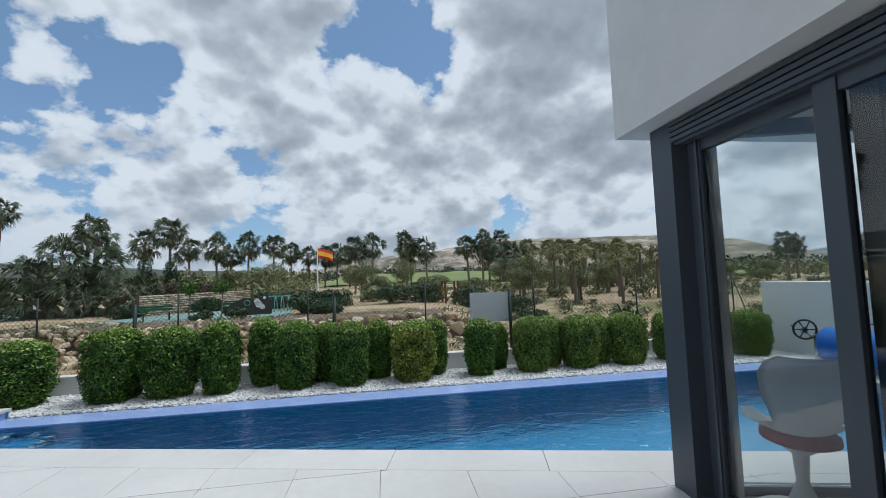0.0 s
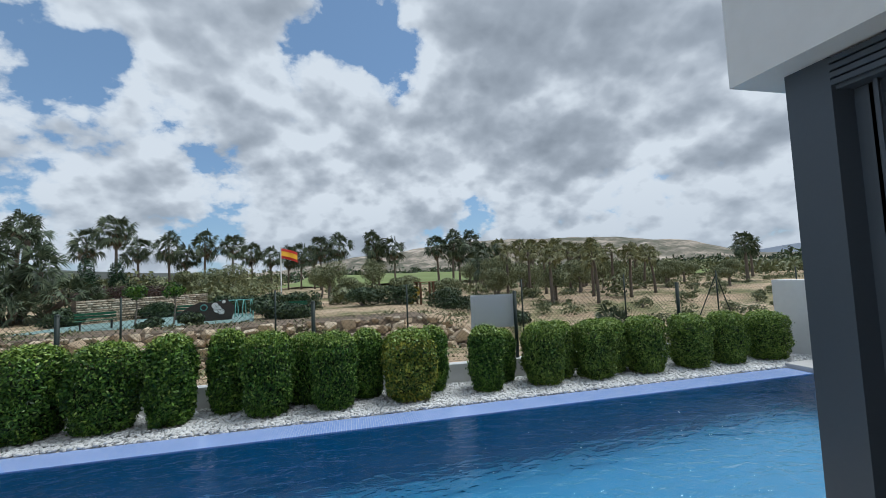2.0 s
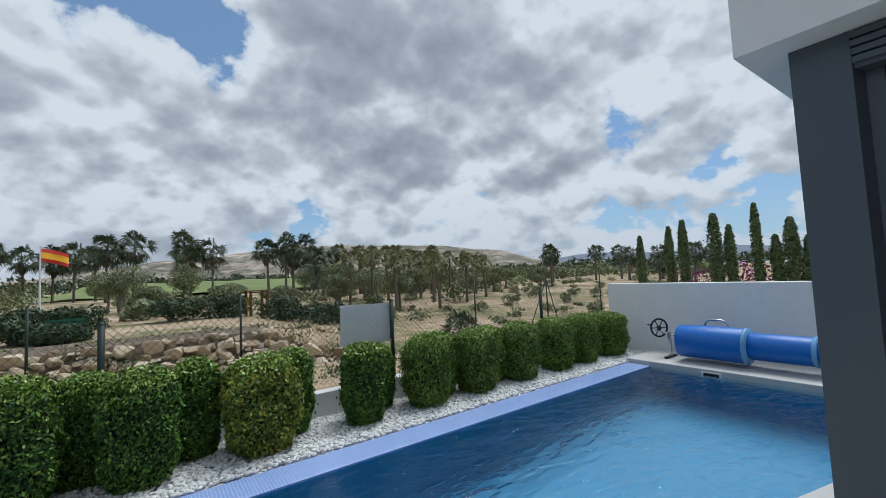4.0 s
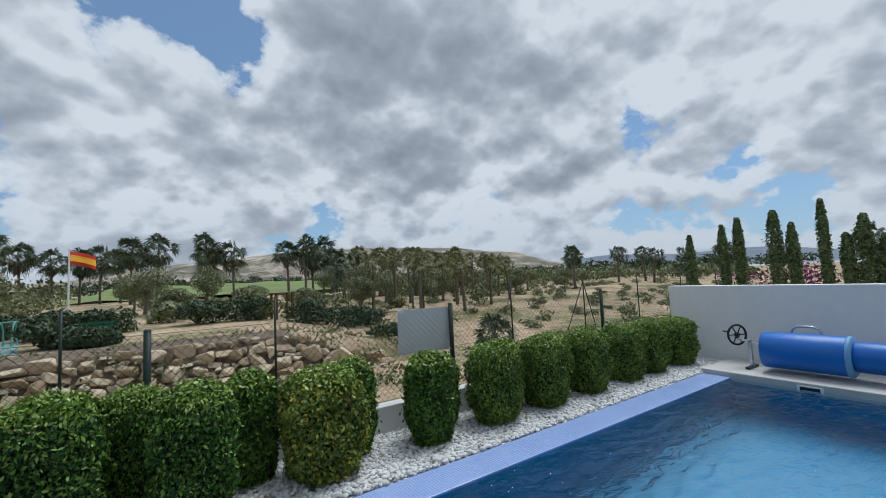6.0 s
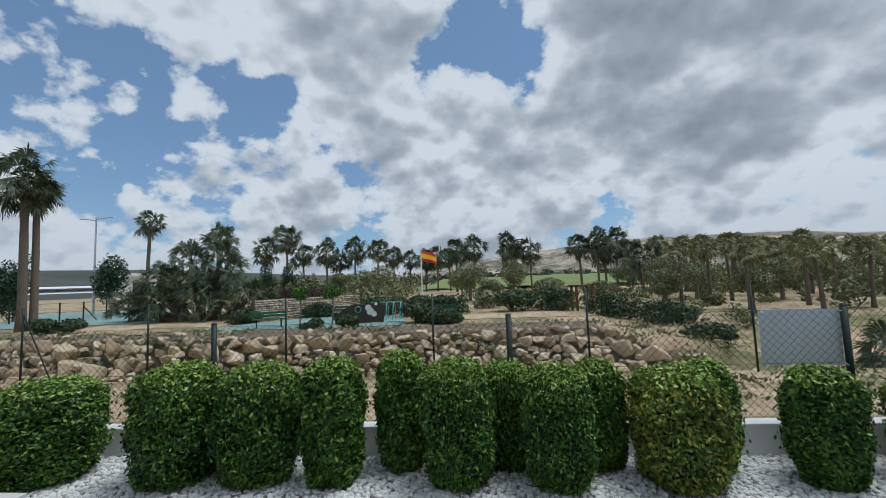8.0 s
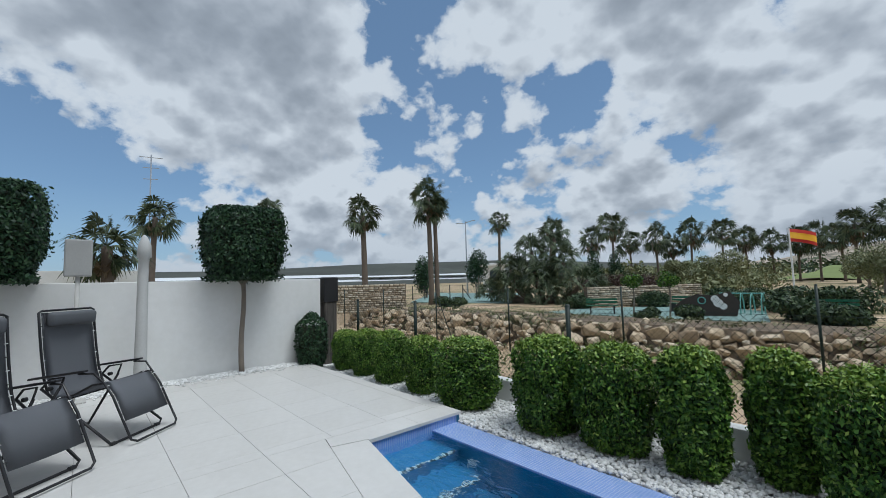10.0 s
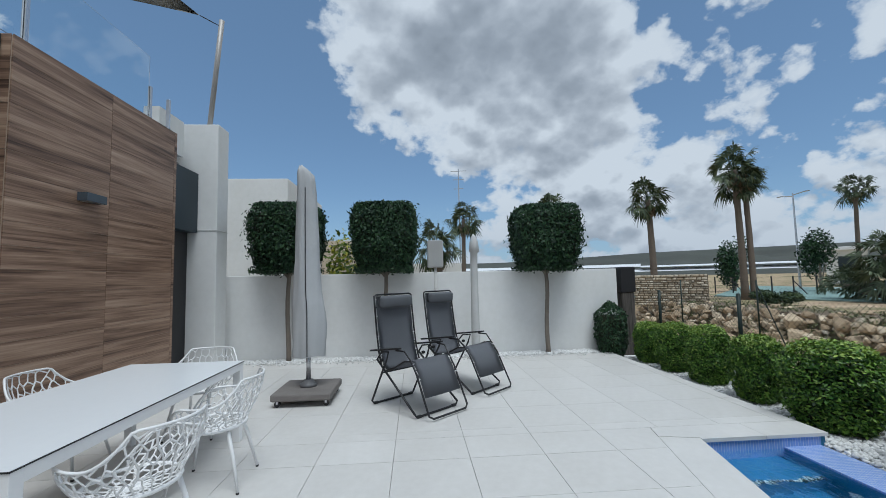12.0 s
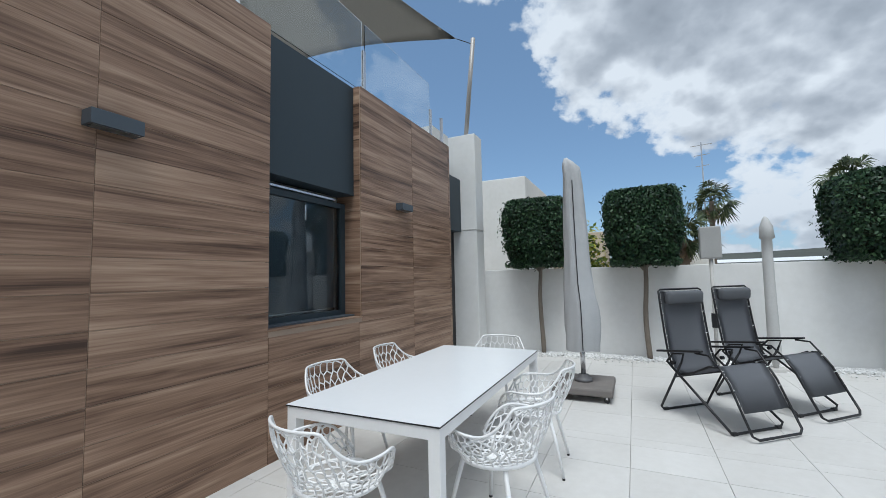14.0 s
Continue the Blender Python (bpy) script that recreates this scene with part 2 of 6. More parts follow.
def make_glass(name, tint=(0.92, 0.96, 0.96), rough=0.0):
    k = Mat(name, rough, spec=0.5)
    k.b.inputs["IOR"].default_value = 1.45
    k.b.inputs["Transmission Weight"].default_value = 1.0
    return k.color(tint).m


def make_ground():
    k = Mat("dry_earth", 0.95, spec=0.1)
    f = k.math("ADD", k.math("MULTIPLY", k.noise(0.35, 6, 0.6), 0.55), k.math("MULTIPLY", k.noise(4.0, 6, 0.65), 0.45))
    soil = k.ramp(f, ((0.35, (0.30, 0.215, 0.14)), (0.52, (0.50, 0.375, 0.255)), (0.68, (0.65, 0.53, 0.39))))
    weed = k.ramp(k.math("ADD", k.math("MULTIPLY", k.noise(0.22, 5, 0.6), 0.6), k.math("MULTIPLY", k.noise(2.6, 5), 0.4)), ((0.46, 0.0), (0.58, 0.85)))
    k.color(k.mix(weed, soil, (0.13, 0.15, 0.06)))
    return k.bump(k.noise(9.0, 6, 0.7), 0.7, 0.06).m


def make_stone(name, cols, each=False):
    k = Mat(name, 0.92, spec=0.15)
    f = k.math("ADD", k.math("MULTIPLY", k.random() if each else k.island(), 0.55), k.math("MULTIPLY", k.noise(6.0, 6, 0.65), 0.45))
    k.color(k.ramp(f, ((0.2, cols[0]), (0.5, cols[1]), (0.8, cols[2]))))
    return k.bump(k.noise(18, 6, 0.7), 0.5, 0.03).m


def make_hill():
    k = Mat("hillside", 0.95, spec=0.05)
    f = k.math("ADD", k.math("MULTIPLY", k.noise(0.006, 8, 0.65, k.mapped((1, 1, 5))), 0.6), k.math("MULTIPLY", k.noise(0.03, 6, 0.7), 0.4))
    k.color(k.ramp(f, ((0.40, (0.11, 0.115, 0.085)), (0.49, (0.22, 0.20, 0.16)), (0.56, (0.42, 0.355, 0.29)), (0.64, (0.60, 0.53, 0.45)))))
    return k.m


STUCCO = make_stucco()
TILE = make_tile()
WOOD = make_wood()
MOSAIC = make_mosaic()
# lightened pool mosaic: the brightness of shallow water is put into the colour
STEPS = plain("lightened_step_mosaic", (0.03, 0.155, 0.32), 0.4, vary=0.15, scale=30, bump=0.1)
POOL = make_pool_shell()
WATER = make_water()
GLASS = make_glass("clear_glass")
GROUND = make_ground()
HILL = make_hill()
STONE = make_stone("limestone_blocks", ((0.33, 0.245, 0.16), (0.53, 0.42, 0.29), (0.68, 0.58, 0.44)), True)
RUBBLE = make_stone("small_rubble", ((0.36, 0.29, 0.21), (0.49, 0.42, 0.32), (0.61, 0.55, 0.45)))
PEBBLE = make_stone("white_marble_pebble", ((0.56, 0.56, 0.55), (0.72, 0.72, 0.71), (0.84, 0.84, 0.83)))
COPING = plain("grey_coping", (0.50, 0.49, 0.47), 0.7, vary=0.12, scale=4)
ANTHRACITE = plain("anthracite_aluminium", (0.062, 0.078, 0.096), 0.38, vary=0.06, bump=0.02)
SLATE = plain("slate_blue_panel", (0.022, 0.036, 0.047), 0.5, vary=0.05, bump=0.03)
BLACK = plain("black_metal", (0.012, 0.012, 0.014), 0.45, vary=0.1, bump=0.02)
WHITE_METAL = plain("white_lacquer", (0.80, 0.80, 0.80), 0.35, vary=0.03, bump=0.02)
STEEL = plain("stainless_steel", (0.55, 0.56, 0.58), 0.25, 1.0, vary=0.05, bump=0.02)
GREENPOST = plain("green_coated_steel", (0.006, 0.019, 0.015), 0.55, vary=0.1, bump=0.02)
LEAF_HEDGE = leafy("laurel_leaf", (0.008, 0.028, 0.005), (0.046, 0.118, 0.014), (0.17, 0.30, 0.04))
LEAF_TREE = leafy("ficus_leaf", (0.006, 0.018, 0.010), (0.018, 0.050, 0.022), (0.05, 0.10, 0.04))
LEAF_PALM = leafy("palm_frond", (0.020, 0.034, 0.018), (0.055, 0.080, 0.038), (0.13, 0.15, 0.075))
LEAF_FAN = leafy("grey_fan_leaf", (0.03, 0.05, 0.028), (0.08, 0.11, 0.06), (0.16, 0.19, 0.11))
# yellow-green that paints sunlight onto the hedge tops
LEAF_TOPLIT = leafy("toplit_laurel_leaf", (0.09, 0.17, 0.022), (0.20, 0.31, 0.045), (0.34, 0.44, 0.08), 0.42, 0.45)
LEAF_OLIVE = leafy("olive_leaf", (0.07, 0.085, 0.036), (0.165, 0.185, 0.085), (0.29, 0.30, 0.155))
LEAF_CYPRESS = leafy("cypress_leaf", (0.012, 0.028, 0.012), (0.035, 0.065, 0.025), (0.08, 0.11, 0.045))
LEAF_COLUMN = leafy("column_cypress_leaf", (0.05, 0.075, 0.028), (0.13, 0.17, 0.065), (0.23, 0.27, 0.12), 0.6, 0.15)
LEAF_SUNPALM = leafy("olive_yellow_frond", (0.075, 0.085, 0.038), (0.18, 0.185, 0.08), (0.32, 0.30, 0.14))
# brighter copy of the laurel leaf, with sunlight put into its colour
LEAF_SUNLIT = leafy("sunlit_laurel_leaf", (0.018, 0.045, 0.008), (0.10, 0.18, 0.025), (0.30, 0.40, 0.07))
LEAF_DRY = leafy("dry_frond", (0.10, 0.07, 0.04), (0.17, 0.125, 0.075), (0.26, 0.20, 0.12))
BARK = plain("grey_bark", (0.20, 0.17, 0.14), 0.9, vary=0.25, scale=14, bump=0.5)
PALMBARK = plain("palm_trunk", (0.15, 0.12, 0.095), 0.95, vary=0.25, scale=5, bump=0.6)


# ---- mesh helpers ----
def mesh_object(name, bm, material, parent=None, label="", smooth=False):
    me = bpy.data.meshes.new(name)
    bm.to_mesh(me)
    bm.free()
    me.materials.append(material)
    if smooth:
        me.polygons.foreach_set("use_smooth", [True] * len(me.polygons))
    ob = new(name, me)
    if parent:
        ob.parent = parent
    return tagged(ob, label)


def part(name, bm, material, parent, label="", smooth=False):
    return mesh_object(name, bm, material, parent, label, smooth)


def thing(name, label, category, group="", kind="", at=None):
    ob = new(name)
    if at is not None:
        ob.matrix_basis = at
    return tagged(ob, label, category, group, kind)


def structure(name, bm, material, label, category, smooth=False):
    return tagged(mesh_object(name, bm, material, smooth=smooth), label, category, kind="structure")


def box(bm, x0, x1, y0, y1, z0, z1, bevel=0.0, m=None):
    c = ((x0 + x1) / 2, (y0 + y1) / 2, (z0 + z1) / 2)
    mat = Matrix.Translation(c) @ Matrix.Diagonal((x1 - x0, y1 - y0, z1 - z0, 1))
    if m is not None:
        mat = m @ mat
    r = bmesh.ops.create_cube(bm, size=1, matrix=mat)
    if bevel:
        edges = list({e for v in r["verts"] for e in v.link_edges})
        bmesh.ops.bevel(bm, geom=edges, offset=bevel, segments=2, affect="EDGES", profile=0.5)
    return bm


def boxes(*specs, bevel=0.0):
    bm = bmesh.new()
    for s in specs:
        box(bm, *s, bevel=bevel)
    return bm


def prism(bm, pts, z0, z1):
    """An upright prism over a flat outline."""
    lo = [bm.verts.new((x, y, z0)) for x, y in pts]
    hi = [bm.verts.new((x, y, z1)) for x, y in pts]
    n = len(pts)
    area = sum(pts[i][0] * pts[(i + 1) % n][1] - pts[(i + 1) % n][0] * pts[i][1] for i in range(n))
    if area < 0:
        lo.reverse(), hi.reverse()
    bm.faces.new(hi)
    bm.faces.new(lo[::-1])
    for i in range(n):
        bm.faces.new((lo[i], lo[(i + 1) % n], hi[(i + 1) % n], hi[i]))
    return bm


def tube(bm, pts, r, seg=8, closed=False, cap=True):
    """A round bar along points; r is one radius or one for each point."""
    pts = [Vector(p) for p in pts]
    n = len(pts)
    rs = r if isinstance(r, (list, tuple)) else [r] * n
    rings, ref = [], None
    for i, p in enumerate(pts):
        a = pts[(i - 1) % n] if closed or i else p
        b = pts[(i + 1) % n] if closed or i < n - 1 else p
        d = (b - a).normalized()
        if ref is None:
            ref = d.orthogonal().normalized()
        ref = (ref - d * ref.dot(d)).normalized()
        s = d.cross(ref)
        rings.append([bm.verts.new(p + (ref * math.cos(2 * math.pi * k / seg) + s * math.sin(2 * math.pi * k / seg)) * rs[i]) for k in range(seg)])
    for i in range(n if closed else n - 1):
        a, b = rings[i], rings[(i + 1) % n]
        for k in range(seg):
            bm.faces.new((a[k], a[(k + 1) % seg], b[(k + 1) % seg], b[k]))
    if cap and not closed:
        bm.faces.new(rings[0][::-1])
        bm.faces.new(rings[-1])
    return bm


def soup(name, verts, faces, material, parent=None, label="", smooth=False):
    """One mesh from arrays, for the very many small pieces."""
    me = bpy.data.meshes.new(name)
    v, f = np.asarray(verts, np.float32), np.asarray(faces, np.int32)
    k = f.shape[1]
    me.vertices.add(len(v))
    me.vertices.foreach_set("co", v.ravel())
    me.loops.add(f.size)
    me.loops.foreach_set("vertex_index", f.ravel())
    me.polygons.add(len(f))
    me.polygons.foreach_set("loop_start", np.arange(len(f), dtype=np.int32) * k)
    me.update(calc_edges=True)
    me.validate()
    me.materials.append(material)
    if smooth:
        me.polygons.foreach_set("use_smooth", [True] * len(f))
    ob = new(name, me)
    if parent:
        ob.parent = parent
    return tagged(ob, label)

# ---- plan ----
WALL_W = -9.22          # inner face of the west boundary wall
FACADE = -1.47          # wood-clad front of the house
POOL_W, POOL_E = -4.65, 6.15
POOL_N = 5.50           # inner edge of the far mosaic rim
RIM_N = 5.87
KERB = 6.86
RIM_Z, WATER_Z, GRAVEL_Z = -0.12, -0.135, -0.10


def near_edge(x):
    """y of the slanting terrace edge of the pool."""
    return 4.66 - 0.2385 * (x - POOL_W)


# ---- terrace slab, pool ----
slab = bmesh.new()
prism(slab, [(-8.86, FACADE - 0.6), (-8.86, 5.93), (POOL_W - 0.205, 5.93), (POOL_W - 0.205, near_edge(POOL_W) - 0.2), (POOL_E, near_edge(POOL_E) - 0.21), (POOL_E, FACADE - 0.6)], -0.4, -0.022)
floor = structure("floor", slab, COPING, "pale grey bed under the terrace tiles", "floor")

shell = bmesh.new()
prism(shell, [(POOL_W - 0.2, near_edge(POOL_W) - 0.2), (POOL_W - 0.2, RIM_N), (POOL_E + 0.2, RIM_N), (POOL_E + 0.2, near_edge(POOL_E) - 0.3)], -1.75, -1.5)
pool = structure("pool_floor", shell, POOL, "blue mosaic floor of the swimming pool", "pool")
bm = boxes((POOL_W, POOL_E, POOL_N + 0.004, RIM_N - 0.004, -1.5, RIM_Z - 0.031))
structure("pool_wall", bm, POOL, "blue mosaic wall under the overflow rim", "pool")
bm = boxes((POOL_W + 0.002, POOL_E - 0.022, POOL_N, RIM_N, RIM_Z - 0.03, RIM_Z), bevel=0.006)
structure("pool_rim", bm, MOSAIC, "light blue mosaic overflow rim of the pool", "pool edge")
bm = boxes((POOL_W - 0.2, POOL_W, near_edge(POOL_W) - 0.15, 5.918, -1.5, -0.036))
prism(bm, [(POOL_W, near_edge(POOL_W)), (POOL_E, near_edge(POOL_E)), (POOL_E, near_edge(POOL_E) - 0.2), (POOL_W, near_edge(POOL_W) - 0.2)], -1.5, -0.036)
box(bm, POOL_E, POOL_E + 0.2, near_edge(POOL_E) - 0.2, RIM_N, -1.5, -0.09)
structure("pool_wall", bm, POOL, "blue mosaic side wall of the swimming pool", "pool")
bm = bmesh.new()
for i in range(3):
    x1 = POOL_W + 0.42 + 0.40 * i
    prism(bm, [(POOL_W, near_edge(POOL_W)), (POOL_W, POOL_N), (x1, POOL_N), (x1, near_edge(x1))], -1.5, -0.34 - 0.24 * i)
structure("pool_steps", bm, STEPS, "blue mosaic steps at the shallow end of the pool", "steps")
for name, odd, mat in (("white_nosing", 0, PEBBLE), ("dark_nosing", 1, SLATE)):
    bm = bmesh.new()
    for i in range(2):
        x1 = POOL_W + 0.42 + 0.40 * i
        for j in range(26):
            y0 = near_edge(x1) + 0.02 + 0.044 * j
            if j % 2 == odd and y0 < POOL_N - 0.05:
                box(bm, x1 - 0.03, x1 + 0.004, y0, y0 + 0.042, -0.37 - 0.24 * i, -0.336 - 0.24 * i)
    structure(name, bm, mat, "chequered non-slip nosing on the pool steps", "step nosing")
bm = boxes((POOL_W + 0.001, POOL_W + 0.005, near_edge(POOL_W) + 0.01, RIM_N, -0.40, -0.037))
structure("waterline_band", bm, MOSAIC, "light blue mosaic band along the waterline", "pool edge")
bm = bmesh.new()
tube(bm, [(POOL_W + 0.62, POOL_N - 0.001, -0.50), (POOL_W + 0.62, POOL_N - 0.02, -0.50)], [0.075, 0.065], 20)
structure("pool_light", bm, WHITE_METAL, "round white pool lamp set in the wall, switched off", "lamp")
bm = bmesh.new()
wv = [bm.verts.new((x, y, WATER_Z)) for x, y in ((POOL_W, near_edge(POOL_W)), (POOL_E, near_edge(POOL_E)), (POOL_E, POOL_N), (POOL_W, POOL_N))]
bm.faces.new(wv)
water = structure("water", bm, WATER, "clear blue rippled pool water", "water")
water.visible_shadow = False
bm = boxes((POOL_E - 0.02, 7.2, 1.0, 5.9, -0.30, -0.05), bevel=0.012)
structure("coping", bm, COPING, "grey stone coping at the end of the pool", "coping")

# ---- ground ----
def ground_z(x, y):
    """Height of the land outside the garden."""
    def s(a, b, t):
        t = min(1, max(0, (t - a) / (b - a)))
        return t * t * (3 - 2 * t)
    z = -0.05 - 0.5 * s(7.2, 12.0, y) - 0.35 * s(12.0, 13.6, y)
    bank = s(8.0, 2.0, x) * s(13.9, 14.5, y)           # level park above the rock wall
    east = s(2.0, 8.0, x) * s(14.0, 30.0, y)
    z += 1.05 * bank + 0.75 * east * (1 - bank)
    return z


xs = [-400, -200, -100, -60, -40, -30] + [-24 + 0.8 * i for i in range(61)] + [26, 30, 36, 44, 60, 90, 140, 220, 400]
ys = [-400, -150, -60, -20, -8, 0, 6.86] + [6.9 + 0.35 * i for i in range(30)] + [18, 20, 23, 27, 32, 40, 55, 80, 120, 200, 400, 900]
bm = bmesh.new()
grid = [[bm.verts.new((x, y, ground_z(x, y) if y > 6.87 else (-2.2 if abs(x) < 12 and y > -10 else -0.45))) for x in xs] for y in ys]
for j in range(len(ys) - 1):
    for i in range(len(xs) - 1):
        bm.faces.new((grid[j][i], grid[j][i + 1], grid[j + 1][i + 1], grid[j + 1][i]))
structure("ground", bm, GROUND, "dry sandy earth with sparse weeds", "ground", smooth=True)
bm = boxes((-9.3, 7.22, 5.80, KERB, -0.5, GRAVEL_Z - 0.035), (WALL_W, -8.86, -2.0, 5.9, -0.5, -0.03))
structure("gravel_bed", bm, PEBBLE, "bed of small white gravel", "gravel")

# ---- boundary walls ----
bm = boxes((-9.3, 7.22, KERB, KERB + 0.15, -0.5, 0.165), bevel=0.008)
structure("kerb_wall", bm, STUCCO, "low white rendered kerb wall under the fence", "wall")
bm = boxes((WALL_W - 0.2, WALL_W, FACADE - 0.5, 6.3, -0.5, 1.65), bevel=0.01)
structure("wall_west", bm, STUCCO, "white rendered garden wall", "wall")
bm = boxes((7.22, 7.42, -1.4, 6.85, -0.5, 1.15), bevel=0.01)
structure("wall_east", bm, STUCCO, "white rendered garden wall", "wall")

# ---- house, glazed wing beside the pool ----
HX, HY, HE = 2.0, 2.53, 5.2
bm = boxes((1.83, HE, -6.0, 2.69, 2.43, 3.9))
box(bm, 1.83, 1.98, -6.0, 2.69, 3.9, 4.4)
structure("wing_fascia", bm, STUCCO, "white rendered overhanging upper storey", "facade")

# the pool side of this wing runs parallel to the slanting pool edge
SK = pose(HX, HY, 0, 0, 0, -math.degrees(math.atan(0.2385)))
bm = bmesh.new()
prism(bm, [(HX, HY), (HX, HY - 0.2), (HX + 0.26, HY - 0.262), (HX + 0.30, HY - 0.0715)], 0.0, 2.429)
structure("wing_pier", bm, ANTHRACITE, "anthracite clad corner pier of the glazed wing", "pier")
bm = prism(bmesh.new(), [(HX + 0.16, HY - 0.242), (HX + 0.262, HY - 0.2665), (HX + 0.262, HY - 0.282), (HX + 0.16, HY - 0.2575)], 0.007, 2.379)
structure("pier_lining", bm, STUCCO, "white plaster lining on the inside of the corner pier", "wall")
bm = boxes((HE - 0.2, HE, -6.0, HY - 0.78, 0.0, 2.429), (HX, HE, -6.2, -6.0, 0.0, 2.429), (HX, HX + 0.2, -6.0, FACADE, 0.0, 2.429))
structure("wall_wing", bm, STUCCO, "white plastered wall of the glazed wing", "wall")
bm = boxes((HX + 0.22, HE - 0.2, -6.0, HY - 0.62, 2.38, 2.426))
structure("ceiling", bm, STUCCO, "white plaster ceiling", "ceiling")
bm = boxes((HX + 0.22, HE - 0.2, -6.0, HY - 0.62, -0.02, 0.006))
structure("floor_wing", bm, TILE, "pale indoor floor tiles", "floor")

# sliding glass front that faces the terrace: box above, jamb, leaves with stiles
front = thing("window_1", "tall sliding glass door in anthracite frames, closed", "sliding door", kind="structure")
bm = boxes((HX + 0.02, HX + 0.20, FACADE, HY - 0.202, 2.27, 2.425))
for i in range(4):
    box(bm, HX - 0.002 - 0.004 * i, HX + 0.03, FACADE, HY - 0.202, 2.29 + 0.034 * i, 2.315 + 0.034 * i)
part("shutter_box", bm, ANTHRACITE, front)
part("threshold", boxes((HX + 0.03, HX + 0.2, FACADE, HY - 0.16, 0.0, 0.03)), ANTHRACITE, front)
for k, (y0, y1, x0) in enumerate(((2.20, 2.326, 0.10), (1.37, 1.47, 0.045), (0.30, 0.40, 0.045), (-0.75, -0.65, 0.045), (1.26, 1.37, 0.11))):
    bm = boxes((HX + x0, HX + x0 + 0.055, y0, y1, 0.03, 2.27), bevel=0.004)
    if k == 0:
        for j in range(3):
            box(bm, HX + 0.07 + 0.03 * j, HX + 0.085 + 0.03 * j, y0 + 0.035 * j, y0 + 0.035 * j + 0.015, 0.03, 2.27)
    part("stile", bm, ANTHRACITE if k != 4 else BLACK, front)
for y0, y1, x in ((1.47, 2.20, 0.12), (0.40, 1.37, 0.075), (-0.65, 0.30, 0.075), (FACADE, -0.75, 0.075)):
    bm = boxes((HX + x, HX + x + 0.008, y0, y1, 0.09, 2.20))
    pane = part("pane", bm, GLASS, front)
    pane.visible_shadow = False
    bm = boxes((HX + x - 0.02, HX + x + 0.03, y0, y1, 0.03, 0.09), (HX + x - 0.02, HX + x + 0.03, y0, y1, 2.20, 2.27))
    part("rail", bm, ANTHRACITE, front)

# window of the same room towards the pool
win = thing("window_2", "fixed glass window in anthracite frames facing the pool", "window", kind="structure")
x0, x1, y0, y1 = 0.325, 3.1, -0.12, -0.06
for a, b, lo, hi in ((x0, x0 + 0.05, 0, 2.429), (x1 - 0.05, x1, 0, 2.429), (x0 + 0.05, x1 - 0.05, 0, 0.06), (x0 + 0.05, x1 - 0.05, 2.33, 2.429)):
    part("window_frame", boxes((a, b, y0, y1, lo, hi)), ANTHRACITE, win).matrix_basis = SK
pane = part("pane", boxes((x0 + 0.05, x1 - 0.05, -0.094, -0.086, 0.06, 2.33)), GLASS, win)
pane.matrix_basis = SK
pane.visible_shadow = False


def tulip_chair(at):
    """A moulded white shell on a round foot, with a seat cushion."""
    t = thing("dining_chair", "white moulded shell chair with a dark red cushion indoors", "chair", "chairs indoors", at=at)
    bm = bmesh.new()
    n = 12
    prof = ((0.27, 0.885, 0.13), (0.268, 0.86, 0.19), (0.255, 0.80, 0.225), (0.235, 0.70, 0.215), (0.205, 0.60, 0.175), (0.175, 0.53, 0.15), (0.13, 0.475, 0.165),
            (0.06, 0.445, 0.205), (-0.06, 0.435, 0.235), (-0.16, 0.445, 0.235), (-0.22, 0.452, 0.21), (-0.245, 0.445, 0.15))
    rows = []
    for y, z, half in prof:
        curl = 0.06 if z < 0.52 else 0.0
        rows.append([bm.verts.new(((i / n * 2 - 1) * half, y - (0.07 - curl) * (i / n * 2 - 1) ** 2, z + curl * (i / n * 2 - 1) ** 2)) for i in range(n + 1)])
    for a, b in zip(rows, rows[1:]):
        for i in range(n):
            bm.faces.new((a[i], a[i + 1], b[i + 1], b[i]))
    bmesh.ops.solidify(bm, geom=bm.faces[:], thickness=0.012)
    part("shell", bm, WHITE_METAL, t, smooth=True)
    bm = bmesh.new()
    tube(bm, [(0, 0, 0), (0, 0, 0.012), (0, 0, 0.03), (0, 0, 0.2), (0, 0, 0.34), (0, 0, 0.41)], [0.25, 0.25, 0.10, 0.03, 0.04, 0.13], 20)
    part("pedestal", bm, WHITE_METAL, t, smooth=True)
    bm = bmesh.new()
    tube(bm, [(0, 0, 0.405), (0, 0, 0.42), (0, 0, 0.45), (0, 0, 0.462)], [0.15, 0.185, 0.185, 0.15], 20)
    part("cushion", bm, plain("red_cushion", (0.20, 0.02, 0.05), 0.9), t, "dark red seat cushion", smooth=True)
    return t


ch = tulip_chair(pose(2.44, 2.03, 0.006, 0, 0, 150) @ Matrix.Diagonal((1, 1, 1.08, 1)))
copy_thing(ch, pose(2.95, 1.05, 0.006, 0, 0, 120))
tb = thing("dining_table", "round white pedestal dining table indoors", "table", at=pose(3.3, 1.62, 0.006))
bm = bmesh.new()
tube(bm, [(0, 0, 0.70), (0, 0, 0.715), (0, 0, 0.735)], [0.42, 0.45, 0.45], 40)
part("tabletop", bm, WHITE_METAL, tb)
bm = bmesh.new()
tube(bm, [(0, 0, 0), (0, 0, 0.02), (0, 0, 0.05), (0, 0, 0.35), (0, 0, 0.70)], [0.28, 0.28, 0.08, 0.035, 0.14], 24)
part("pedestal", bm, WHITE_METAL, tb, smooth=True)

